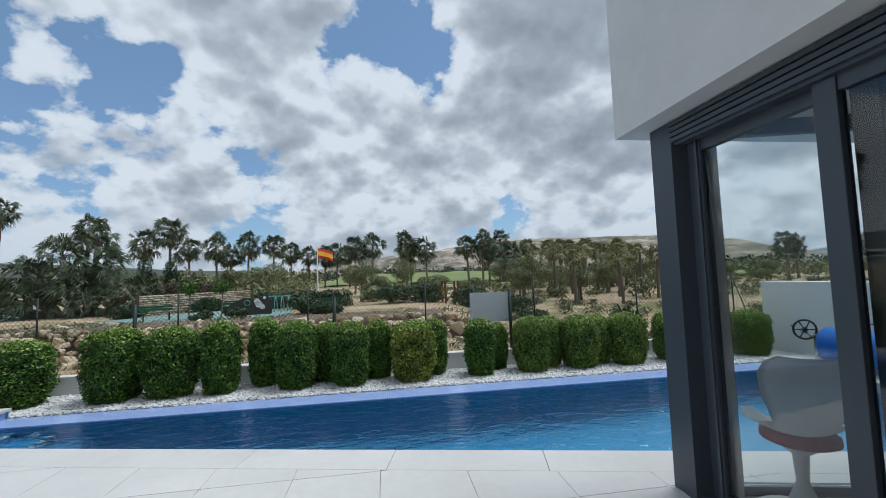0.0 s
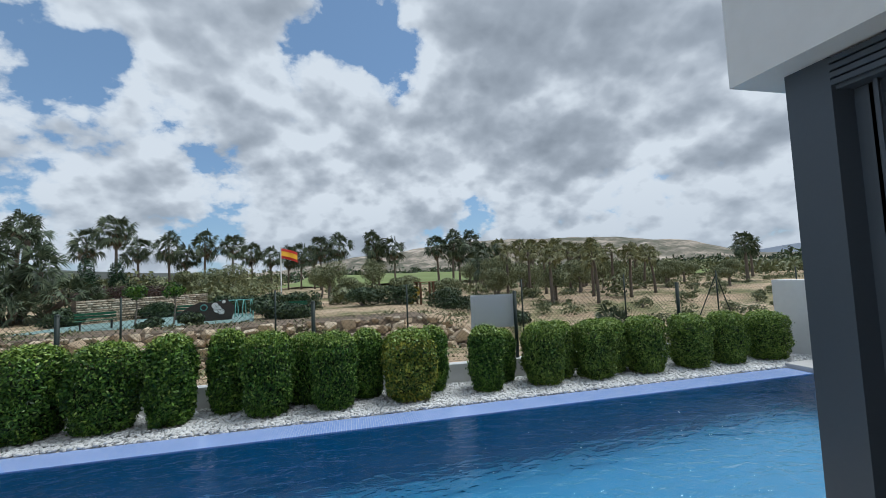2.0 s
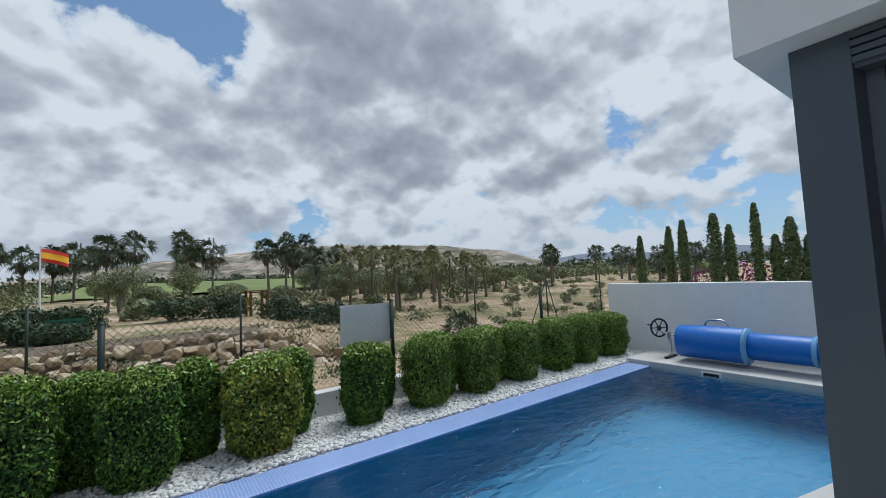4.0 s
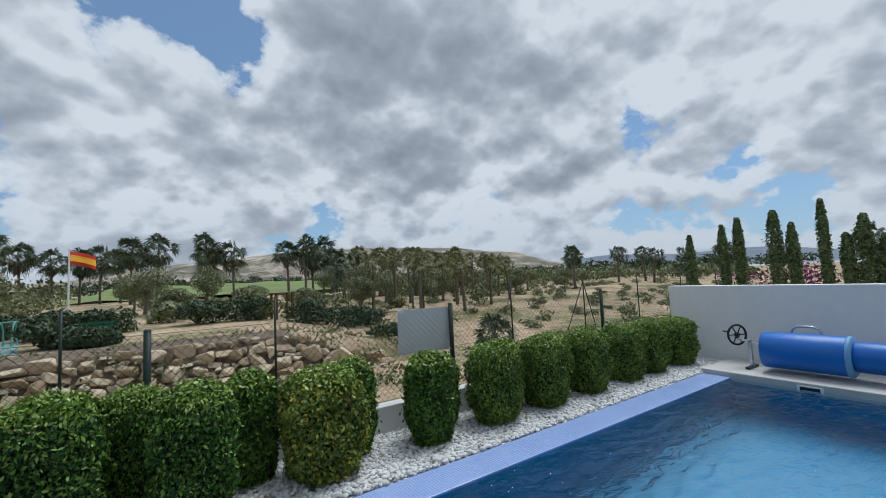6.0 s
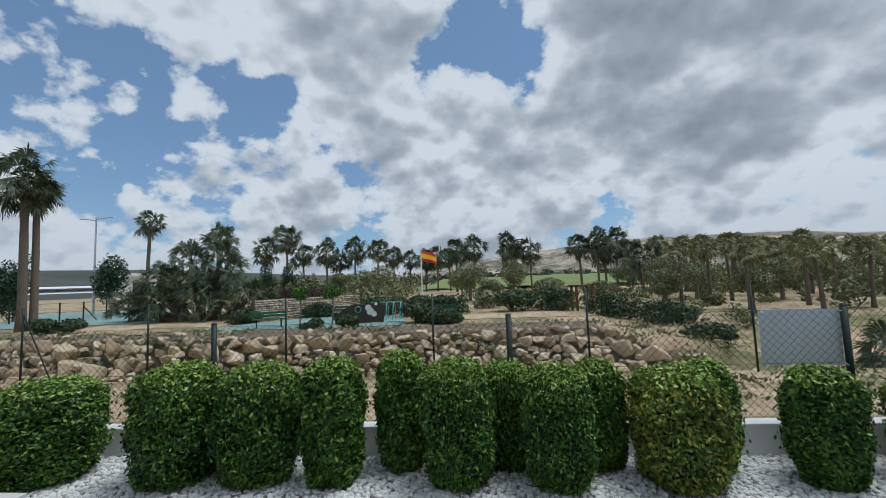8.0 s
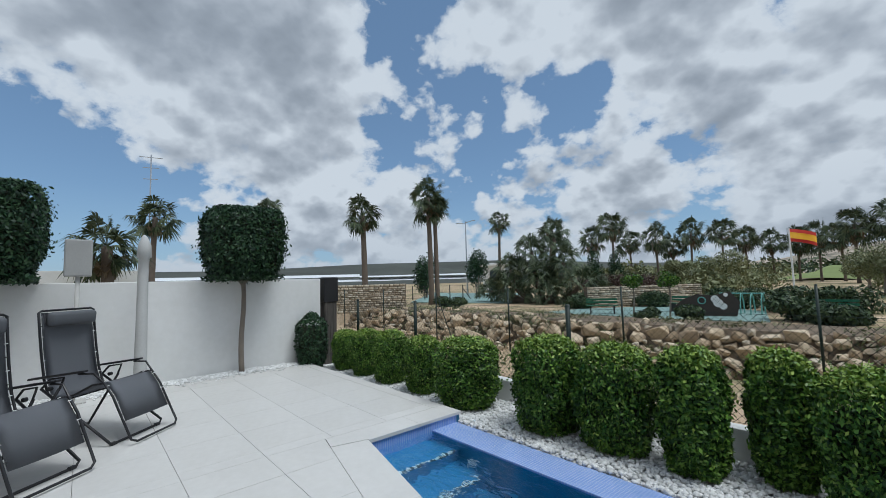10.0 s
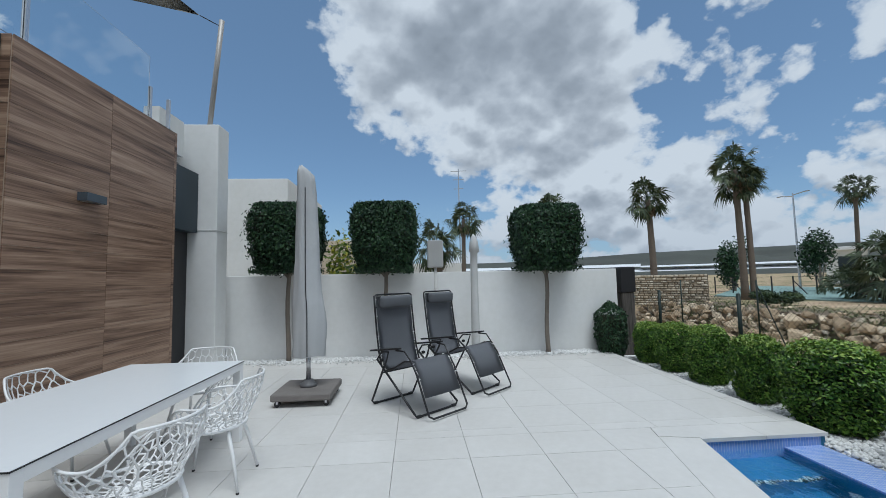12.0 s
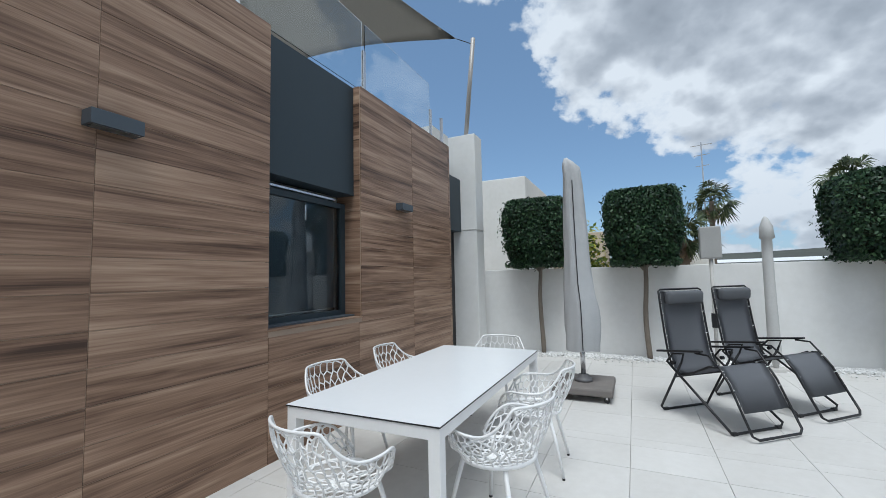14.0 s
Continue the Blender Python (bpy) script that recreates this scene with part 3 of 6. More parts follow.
# ---- house, wood-clad wing ----
WX0, WX1, WZ0 = -4.72, -3.38, 1.10          # opening with the window and the slate panel
bm = boxes((-7.26, HX, FACADE - 0.65, FACADE - 0.36, -0.02, 3.78), (-9.0, -7.26, -2.4, -2.2, -0.02, 3.75))
wall_house = structure("wall_house", bm, STUCCO, "house wall behind the cladding", "wall")
bm = boxes((-7.255, WX0 - 0.005, FACADE - 0.36, FACADE - 0.005, -0.02, 3.79), (WX1 + 0.005, HX, FACADE - 0.36, FACADE - 0.005, -0.02, 3.79), (WX0 - 0.005, WX1 + 0.005, FACADE - 0.36, FACADE - 0.005, -0.02, WZ0 - 0.012))
backing = structure("cladding", bm, plain("joint_grout", (0.40, 0.31, 0.24), 0.9), "walnut wood-look cladding planks on a dark backing", "cladding")
bm = boxes((-8.92, -8.5, -2.2, -1.45, -0.02, 4.43), bevel=0.012)
structure("wall_pier", bm, STUCCO, "tall white rendered pier at the house corner", "pier")
bm = boxes((-8.93, -8.49, -2.2, -1.44, 2.465, 2.472))
structure("pier_joint", bm, COPING, "fine joint line round the white pier", "trim")
bm = boxes((-8.3, -7.6, -2.2, -1.95, 3.75, 4.38))
structure("parapet", bm, STUCCO, "white rendered roof parapet", "parapet")
bm = boxes((WX0 + 0.006, WX1 - 0.006, FACADE - 0.34, FACADE - 0.10, 2.49, 3.79), bevel=0.004)
structure("slate_panel", bm, SLATE, "dark slate blue fascia panel over the window", "panel")
bm = boxes((-8.49, -7.265, -2.0, -1.78, 2.43, 3.5), bevel=0.004)
structure("slate_panel", bm, SLATE, "dark slate blue fascia panel over the side door", "panel")
bm = boxes((-8.49, -7.265, -2.1, -1.95, -0.02, 2.429))
structure("door_1", bm, BLACK, "dark side door in the recess beside the pier", "door")
bm = boxes((-9.0, HX, -6.2, FACADE - 0.65, 3.70, 3.80))
structure("roof", bm, COPING, "flat roof terrace over the house", "roof")
bm = boxes((WX0 + 0.004, WX1 - 0.004, FACADE - 0.36, FACADE + 0.012, WZ0 - 0.012, WZ0 + 0.002))
structure("window_ledge", bm, WOOD, "wood-look ledge under the window", "trim")
# window
w3 = thing("window_3", "dark aluminium window with a lowered grey blind", "window", kind="structure")
zy0, zy1 = FACADE - 0.30, FACADE - 0.23
WT = 2.40
for a, b, lo, hi in ((WX0 + 0.006, WX0 + 0.085, WZ0, WT), (WX1 - 0.085, WX1 - 0.006, WZ0, WT), (WX0 + 0.085, WX1 - 0.085, WZ0, WZ0 + 0.075), (WX0 + 0.085, WX1 - 0.085, WT - 0.06, WT)):
    part("window_frame", boxes((a, b, zy0, zy1, lo, hi), bevel=0.004), SLATE, w3)
part("window_sill", boxes((WX0 + 0.006, WX1 - 0.006, zy1, FACADE - 0.10, WZ0 + 0.002, WZ0 + 0.02), bevel=0.003), ANTHRACITE, w3)
pane = part("pane", boxes((WX0 + 0.085, WX1 - 0.085, FACADE - 0.262, FACADE - 0.254, WZ0 + 0.075, WT - 0.06)), make_glass("dark_glass", (0.55, 0.62, 0.66)), w3)
part("blind", boxes((WX0 + 0.09, WX1 - 0.09, FACADE - 0.345, FACADE - 0.335, WZ0 + 0.05, WT + 0.08)), plain("grey_blind", (0.13, 0.15, 0.17), 0.8), w3, "grey fabric blind")
part("blind_bar", boxes((WX0 + 0.10, WX1 - 0.10, FACADE - 0.330, FACADE - 0.305, WZ0 + 0.085, WZ0 + 0.10)), STEEL, w3)
part("blind_bar", boxes((WX0 + 0.20, WX1 - 0.14, FACADE - 0.225, FACADE - 0.205, WT + 0.01, WT + 0.03)), STEEL, w3)
part("pull", boxes((WX0 + 0.62, WX0 + 0.64, FACADE - 0.252, FACADE - 0.24, 2.14, 2.30)), STEEL, w3)
# planks
PL, PH = 1.262, 0.2121
plank_mesh = {}
for col in range(-5, 3):
    for row in range(18):
        a, b = -2.15 + PL * col, -2.15 + PL * (col + 1)
        lo, hi = -0.018 + PH * row, -0.018 + PH * (row + 1)
        a, b = max(a, -7.26), min(b, HX - 0.01)
        if a < WX0 + 0.2 and b > WX1 - 0.2 or (a > WX0 - 0.1 and b < WX1 + 0.1):
            if lo > WZ0 - 0.1:
                continue
            hi = min(hi, WZ0 - 0.014)
        if a < WX0 < b and hi > WZ0:
            b = WX0
        if b - a < 0.05:
            continue
        key = (round(b - a, 3), round(hi - lo, 3))
        if key not in plank_mesh:
            bm = boxes((0, key[0] - 0.004, -0.012, 0, 0, key[1] - 0.004), bevel=0.001)
            me = bpy.data.meshes.new("plank")
            bm.to_mesh(me)
            bm.free()
            me.materials.append(WOOD)
            plank_mesh[key] = me
        ob = new("plank", plank_mesh[key])
        ob.location, ob.parent = (a + 0.002, FACADE, lo), backing
for x in (WX0, WX1 - 0.022 + 0.022):
    for row in range(5, 18):
        lo, hi = max(-0.018 + PH * row, WZ0), -0.018 + PH * (row + 1)
        sx = -0.004 if x == WX0 else 0.004
        bm = boxes((x + min(sx, 0) - (0 if sx < 0 else 0), x + max(sx, 0), FACADE - 0.355, FACADE - 0.022, lo + 0.0015, hi - 0.0015))
        ob = part("reveal_plank", bm, WOOD, backing)


def wall_lamp(x, z):
    t = thing("wall_lamp", "anthracite rectangular up-and-down wall lamp on the wood cladding", "lamp", "wall lamps on the cladding", at=pose(x, FACADE + 0.0005, z))
    bm = boxes((-0.14, 0.14, 0.0, 0.105, -0.045, 0.045), bevel=0.003)
    part("housing", bm, ANTHRACITE, t)
    part("diffuser", boxes((-0.12, 0.12, 0.02, 0.09, -0.0485, -0.0455)), make_glass("frosted_lamp_glass", (0.8, 0.84, 0.86), 0.4), t, "frosted glass diffuser")
    return t


lamp = wall_lamp(-2.215, 2.475)
copy_thing(lamp, pose(-5.62, FACADE + 0.0005, 2.47))

# glass balustrade of the roof terrace
bal = thing("balustrade", "frameless glass balustrade with steel posts on the roof edge", "balustrade")
for x in (-1.3, -3.1, -4.93, -6.77, -7.2):
    top = 4.36 if x > -6 else 4.30
    part("post", boxes((x - 0.022, x + 0.022, FACADE - 0.13, FACADE - 0.085, 3.80, top), bevel=0.004), STEEL, bal)
for a, b in ((HX - 0.05, -1.27), (-1.33, -3.07), (-3.13, -4.9), (-4.96, -6.74)):
    pane = part("pane", boxes((b, a, FACADE - 0.112, FACADE - 0.102, 3.83, 4.72)), GLASS, bal)
    pane.visible_shadow = False
for x in (-6.3, -6.2):
    part("bracket", boxes((x - 0.012, x + 0.012, -2.9, -2.87, 3.8, 4.42)), STEEL, bal)

# shade sail and its mast
SAIL = Mat("sail_fabric", 0.9, spec=0.1)
SAIL.color(SAIL.ramp(SAIL.noise(60, 3), ((0.3, (0.27, 0.26, 0.24)), (0.7, (0.34, 0.33, 0.31)))))
sail = thing("shade_sail", "taupe triangular shade sail stretched over the roof terrace", "shade sail")


def sail_sheet(corners, name):
    n = 12
    bm = bmesh.new()
    A, B, C = [Vector(c) for c in corners]
    cen = (A + B + C) / 3
    rows = []
    for i in range(n + 1):
        row = []
        for j in range(n + 1 - i):
            u, v = i / n, j / n
            w = 1 - u - v
            p = A * w + B * u + C * v
            e = max(0.0, 1 - 4 * min(u, v, w)) * 4 * max(u * v, v * w, u * w)
            p = p + (cen - p) * 0.16 * e + Vector((0, 0, -0.6 * u * v * w * 3))
            row.append(bm.verts.new(p))
        rows.append(row)
    for i in range(n):
        for j in range(n - i):
            bm.faces.new((rows[i][j], rows[i + 1][j], rows[i][j + 1]))
            if j < n - i - 1:
                bm.faces.new((rows[i + 1][j], rows[i + 1][j + 1], rows[i][j + 1]))
    bmesh.ops.solidify(bm, geom=bm.faces[:], thickness=0.006)
    return part(name, bm, SAIL.m, sail, smooth=True)


sail_sheet(((-8.1, -1.62, 6.25), (-5.9, -4.6, 5.25), (-2.6, -2.5, 6.2)), "canopy")
bm = bmesh.new()
tube(bm, [(-8.1, -1.62, 6.25), (-8.44, -1.42, 6.27)], 0.008, 6)
part("rope", bm, BLACK, sail)
mast = thing("sail_mast", "leaning steel mast that holds the shade sail", "mast")
bm = bmesh.new()
tube(bm, [(-8.72, -1.72, 4.43), (-8.40, -1.38, 6.36)], 0.045, 12)
part("pole", bm, plain("brushed_grey_steel", (0.36, 0.345, 0.33), 0.5, 0.3, vary=0.08, bump=0.03), mast, smooth=True)
part("base_plate", boxes((-8.82, -8.62, -1.82, -1.62, 4.43, 4.442)), STEEL, mast)
# neighbouring white house behind the pier
nb = thing("neighbour_house", "plain white flat-roofed house beyond the garden wall", "house")
part("wall", boxes((-16.0, -12.0, -8.0, -1.27, -0.4, 4.3), bevel=0.015), STUCCO, nb)
part("wall", boxes((-20.0, -16.01, -9.0, 0.45, -0.4, 3.0), bevel=0.015), plain("beige_render", (0.55, 0.47, 0.36), 0.9), nb, "beige rendered wing")
part("wall", boxes((-26, -21, 1.2, 4.4, -0.4, 2.3), bevel=0.015), STUCCO, nb)

# ---- hedge shrubs, topiary ----
def leaf_cloud(rng, points, normals, size, tilt=0.6):
    """Small folded leaves at the points: arrays of vertices and quads."""
    n = len(points)
    d = normals + rng.normal(0, tilt, (n, 3))
    d /= np.linalg.norm(d, axis=1)[:, None]
    up = rng.normal(0, 1, (n, 3)) + np.array((0, 0, 0.8))
    a = np.cross(d, up)
    a /= np.linalg.norm(a, axis=1)[:, None]
    b = np.cross(d, a)
    s = size * rng.uniform(0.65, 1.3, (n, 1))
    tip = points + b * s + d * s * 0.15
    base = points - b * s * 0.9
    left, right = points - a * s * 0.45 + d * s * 0.12, points + a * s * 0.45 + d * s * 0.12
    v = np.stack((base, right, tip, left), 1).reshape(-1, 3)
    return v, np.arange(4 * n).reshape(-1, 4)


def shrub_points(rng, n, rx, ry, h, square, round_top, lump):
    """Points and normals on a clipped, slightly lumpy upright body that stands on z = 0."""
    a = rng.uniform(0, 2 * math.pi, n)
    side = rng.random(n) < (2 * h) / (2 * h + min(rx, ry))
    z = np.where(side, rng.uniform(0.02, 1, n), 1.0)
    rad = np.where(side, 1.0, np.sqrt(rng.random(n)))
    c, s = np.cos(a), np.sin(a)
    k = (np.abs(c) ** square + np.abs(s) ** square) ** (-1 / square)
    taper = np.where(side, 1 - round_top * np.clip((z - 0.8) / 0.2, 0, 1) ** 2 * 0.3 - 0.27 * np.clip((0.4 - z) / 0.4, 0, 1) ** 1.4, 1 - round_top * 0.3)
    w = 1 + lump * (np.sin(5 * a + 9 * z) * 0.5 + np.sin(3 * a - 14 * z + 1) * 0.5)
    out = 1 + np.abs(rng.normal(0, 0.035, n)) * np.where(rng.random(n) < 0.2, 2.2, 0.6) - rng.uniform(0, 0.10, n)
    r = k * rad * taper * w * out
    zz = z * h + np.where(side, 0, (1 - rad ** 2) * 0.06 * round_top + rng.normal(0, 0.014, n) - 0.01)
    p = np.stack((c * r * rx, s * r * ry, zz), 1)
    nn = np.stack((np.where(side, c, c * 0.3), np.where(side, s, s * 0.3), np.where(side, 0.25, 1.0)), 1)
    return p, nn


def body(rx, ry, h, square, shrink, material, parent, name, z0=0.0):
    bm = bmesh.new()
    rings = []
    for z, f in ((0.04, 0.7), (0.25, 0.96), (0.6, 1.0), (0.88, 0.97), (0.97, 0.8)):
        ring = []
        for i in range(20):
            a = 2 * math.pi * i / 20
            c, s = math.cos(a), math.sin(a)
            k = (abs(c) ** square + abs(s) ** square) ** (-1 / square) * f * shrink
            ring.append(bm.verts.new((c * k * rx, s * k * ry, z0 + z * h * shrink)))
        rings.append(ring)
    for r0, r1 in zip(rings, rings[1:]):
        for i in range(20):
            bm.faces.new((r0[i], r0[(i + 1) % 20], r1[(i + 1) % 20], r1[i]))
    bm.faces.new(rings[-1])
    bm.faces.new(rings[0][::-1])
    return part(name, bm, material, parent, smooth=True)


# near-black fill behind the leaves; its colour stands in for the shade inside
INNER_SHADE = plain("inner_shade_fill", (0.020, 0.026, 0.012), 0.95, vary=0.4, scale=20, bump=0.6)


def hedge_shrub(seed, rx, ry, h, leaf=LEAF_HEDGE):
    rng = np.random.default_rng(seed)
    t = thing("hedge_shrub", "clipped glossy green laurel shrub standing in white gravel", "shrub", "hedge along the pool")
    body(rx, ry, h, 3.0, 0.78, INNER_SHADE, t, "core")
    p, nn = shrub_points(rng, int(15500 * h), rx, ry, h, 3.0, 1.0, 0.10)
    deep = rng.random(len(p)) < 0.45
    p[:, :2] *= np.where(deep, rng.uniform(0.80, 0.97, len(p)), 1.0)[:, None]
    v, f = leaf_cloud(rng, p, nn, 0.0225, 0.75)
    soup("foliage", v, f, leaf, t)
    # lighter leaves over the top and sparsely on the sides, painting the sunlight
    q, qn = shrub_points(rng, int(7500 * h), rx * 1.02, ry * 1.02, h, 3.0, 1.0, 0.10)
    up = (q[:, 2] > h * 0.93) | (rng.random(len(q)) < 0.10)
    q[:, 2] += np.where(q[:, 2] > h * 0.93, np.abs(rng.normal(0, 0.022, len(q))), 0)
    v, f = leaf_cloud(rng, q[up], qn[up] * 0.6 + (0, 0, 0.3), 0.0215, 0.8)
    soup("new_growth", v, f, LEAF_TOPLIT, t, "yellow-green leaves, mostly on top, coloured as if sunlit")
    bm = bmesh.new()
    tube(bm, [(0, 0, -0.04), (0.01, 0.0, 0.12), (0, 0.01, h * 0.5)], [0.022, 0.02, 0.015], 8)
    part("stem", bm, BARK, t)
    return t


LEAF_YELLOW = leafy("yellowing_laurel_leaf", (0.035, 0.075, 0.012), (0.13, 0.19, 0.026), (0.46, 0.43, 0.06))
kinds = [hedge_shrub(s, 0.36, 0.34, h) for s, h in ((11, 0.95), (12, 0.95), (13, 0.92))]
# same laurel in the sun-brightened colour, for the east part of the hedge
lit_shrubs = [hedge_shrub(s, 0.36, 0.34, 0.94, LEAF_SUNLIT) for s in (16, 17)]
slim = hedge_shrub(14, 0.22, 0.22, 0.92)
gold = hedge_shrub(15, 0.325, 0.31, 0.80, LEAF_YELLOW)
tagged(gold, "clipped laurel shrub with yellowing leaves standing in white gravel")
rnd = random.Random(4)
HEDGE = [(-2.30, 6.36, 1.00, 0.29), (-1.24, 6.38, 0.95, 0.37), (-0.82, 6.66, 0.90, 0.3),
         (-0.45, 6.34, 0.90, 0.35), (-0.04, 6.64, 0.88, 0.25), (0.86, 6.62, 0.86, 0.26), (1.56, 6.36, 0.85, 0.29), (1.92, 6.68, 0.74, 0.22), (2.42, 6.38, 0.84, 0.36), (3.26, 6.40, 0.82, 0.37),
         (4.12, 6.42, 0.82, 0.38), (4.95, 6.42, 0.80, 0.37), (5.65, 6.42, 0.80, 0.36), (6.45, 6.42, 0.76, 0.40),
         (-5.92, 6.40, 0.82, 0.33), (-6.78, 6.40, 0.82, 0.33), (-7.60, 6.42, 0.78, 0.33), (-8.34, 6.42, 0.74, 0.32)]
for i, (x, y, h, w) in enumerate(HEDGE):
    src = slim if w < 0.3 else lit_shrubs[i % 2] if x > 1.0 else kinds[i % 3]
    base_w, base_h = (0.22, 0.92) if w < 0.3 else (0.36, 0.94)
    o = copy_thing(src, pose(x, y, GRAVEL_Z, 0, 0, rnd.choice((0, 90, 180, 270)) + rnd.uniform(-14, 14)))
    wide = 0.82 if x < 0 else 0.77
    o.scale = (wide * w / base_w, wide * w / base_w, 0.93 * h / base_h)
slim.matrix_basis = pose(-1.76, 6.64, GRAVEL_Z, 0, 0, 20)
gold.matrix_basis = pose(0.50, 6.36, GRAVEL_Z, 0, 0, 8)
kinds[1].matrix_basis = pose(-3.70, 6.38, GRAVEL_Z, 0, 0, 75) @ Matrix.Diagonal((1.0, 0.95, 0.96, 1))
kinds[2].matrix_basis = pose(-2.98, 6.40, GRAVEL_Z, 0, 0, 190) @ Matrix.Diagonal((0.94, 0.9, 0.97, 1))
kinds[0].matrix_basis = pose(-4.95, 6.36, GRAVEL_Z, 0, 0, 40) @ Matrix.Diagonal((1.1, 1.0, 0.85, 1))
lit_shrubs[0].matrix_basis = pose(2.78, 6.62, GRAVEL_Z, 0, 0, 130) @ Matrix.Diagonal((0.7, 0.7, 0.8, 1))
lit_shrubs[1].matrix_basis = pose(3.68, 6.62, GRAVEL_Z, 0, 0, 250) @ Matrix.Diagonal((0.7, 0.7, 0.78, 1))


def round_shrub(x, y, r, h):
    rng = np.random.default_rng(31)
    t = thing("round_shrub", "dark rounded shrub beside the white garden wall", "shrub", at=pose(x, y, GRAVEL_Z))
    body(r, r, h, 2.0, 0.85, INNER_SHADE, t, "core")
    p, nn = shrub_points(rng, 4200, r, r, h, 2.2, 1.6, 0.06)
    v, f = leaf_cloud(rng, p, nn, 0.028)
    soup("foliage", v, f, LEAF_TREE, t)


round_shrub(-8.93, 5.98, 0.29, 0.98)


def topiary_tree(y, half, z0, z1, seed):
    rng = np.random.default_rng(seed)
    t = thing("topiary_tree", "square-clipped ficus tree with a slim bare trunk before the wall", "tree", "topiary trees along the wall", at=pose(-9.0, y, -0.05))
    h = z1 - z0
    rx = min(half, 0.66)
    body(rx, half, h, 6.5, 0.88, INNER_SHADE, t, "core", z0=z0 + 0.04)
    p, nn = shrub_points(rng, 17000, rx, half, h, 6.5, 0.45, 0.025)
    under = rng.uniform(-1, 1, (2500, 2)) * (rx * 0.92, half * 0.92)
    p = np.concatenate((p, np.c_[under, rng.normal(0.02, 0.03, 2500)]))
    nn = np.concatenate((nn, np.tile((0.0, 0.0, -1.0), (2500, 1))))
    p[:, 2] += z0
    v, f = leaf_cloud(rng, p, nn, 0.034)
    soup("crown", v, f, LEAF_TREE, t)
    bm = bmesh.new()
    pts = [(0.015 * math.sin(k * 1.3), 0.02 * math.sin(k * 0.9 + seed), -0.03 + k * (z0 + 0.25) / 8) for k in range(9)]
    tube(bm, pts, [0.047 - 0.0015 * k for k in range(9)], 10)
    part("trunk", bm, BARK, t, smooth=True)
    for s in (-1, 1):
        bm = bmesh.new()
        tube(bm, [(0, 0, z0 - 0.1), (0.05, s * 0.2, z0 + 0.15), (0.05, s * 0.4, z0 + 0.5)], [0.035, 0.028, 0.015], 8)
        part("limb", bm, BARK, t)


topiary_tree(-0.33, 0.61, 1.76, 3.02, 1)
topiary_tree(1.52, 0.60, 1.74, 3.02, 2)
topiary_tree(4.72, 0.61, 1.72, 2.95, 3)

# ---- white pebbles ----
rng = np.random.default_rng(8)
ico = bmesh.new()
bmesh.ops.create_icosphere(ico, subdivisions=1, radius=1)
icv = np.array([v.co[:] for v in ico.verts])
icf = np.array([[v.index for v in f.verts] for f in ico.faces])
ico.free()


def pebbles(name, n, spots, label, lo=0.014, hi=0.032):
    c = spots(n)
    n = len(c)
    s = rng.uniform(lo, hi, (n, 1, 1)) * rng.uniform((0.8, 0.65, 0.45), (1.35, 1.0, 0.8), (n, 3))[:, None, :]
    v = icv[None] * s * (1 + rng.normal(0, 0.09, (n, len(icv), 1)))
    ang = rng.uniform(0, 2 * math.pi, n)
    ca, sa = np.cos(ang)[:, None], np.sin(ang)[:, None]
    v = np.stack((v[..., 0] * ca - v[..., 1] * sa, v[..., 0] * sa + v[..., 1] * ca, v[..., 2]), -1) + c[:, None, :]
    f = icf[None] + (np.arange(n) * len(icv))[:, None, None]
    ob = soup(name, v.reshape(-1, 3), f.reshape(-1, 3), PEBBLE)
    return tagged(ob, label, "gravel", kind="stuff")


def bed_long(n):
    x = rng.uniform(-8.9, 7.15, n)
    y = rng.uniform(5.88, KERB - 0.01, n)
    keep = (y > 5.96) | (x > POOL_W)
    return np.stack((x, y, GRAVEL_Z - 0.022 + rng.uniform(0, 0.022, n)), 1)[keep]


def bed_wall(n):
    return np.stack((rng.uniform(WALL_W + 0.02, -8.86, n), rng.uniform(-1.4, 5.95, n), -0.012 + rng.uniform(0, 0.03, n)), 1)


pebbles("white_pebbles", 26000, bed_long, "loose white marble pebbles between the pool and the kerb")
pebbles("wall_pebbles", 5500, bed_wall, "loose white marble pebbles along the garden wall", 0.016, 0.038)


def stray(n):
    return np.stack((-8.86 + np.abs(rng.normal(0, 0.13, n)), rng.uniform(-0.9, 5.9, n), np.full(n, 0.009)), 1)


pebbles("stray_pebbles", 420, stray, "white pebbles strayed onto the terrace along the wall", 0.009, 0.022)

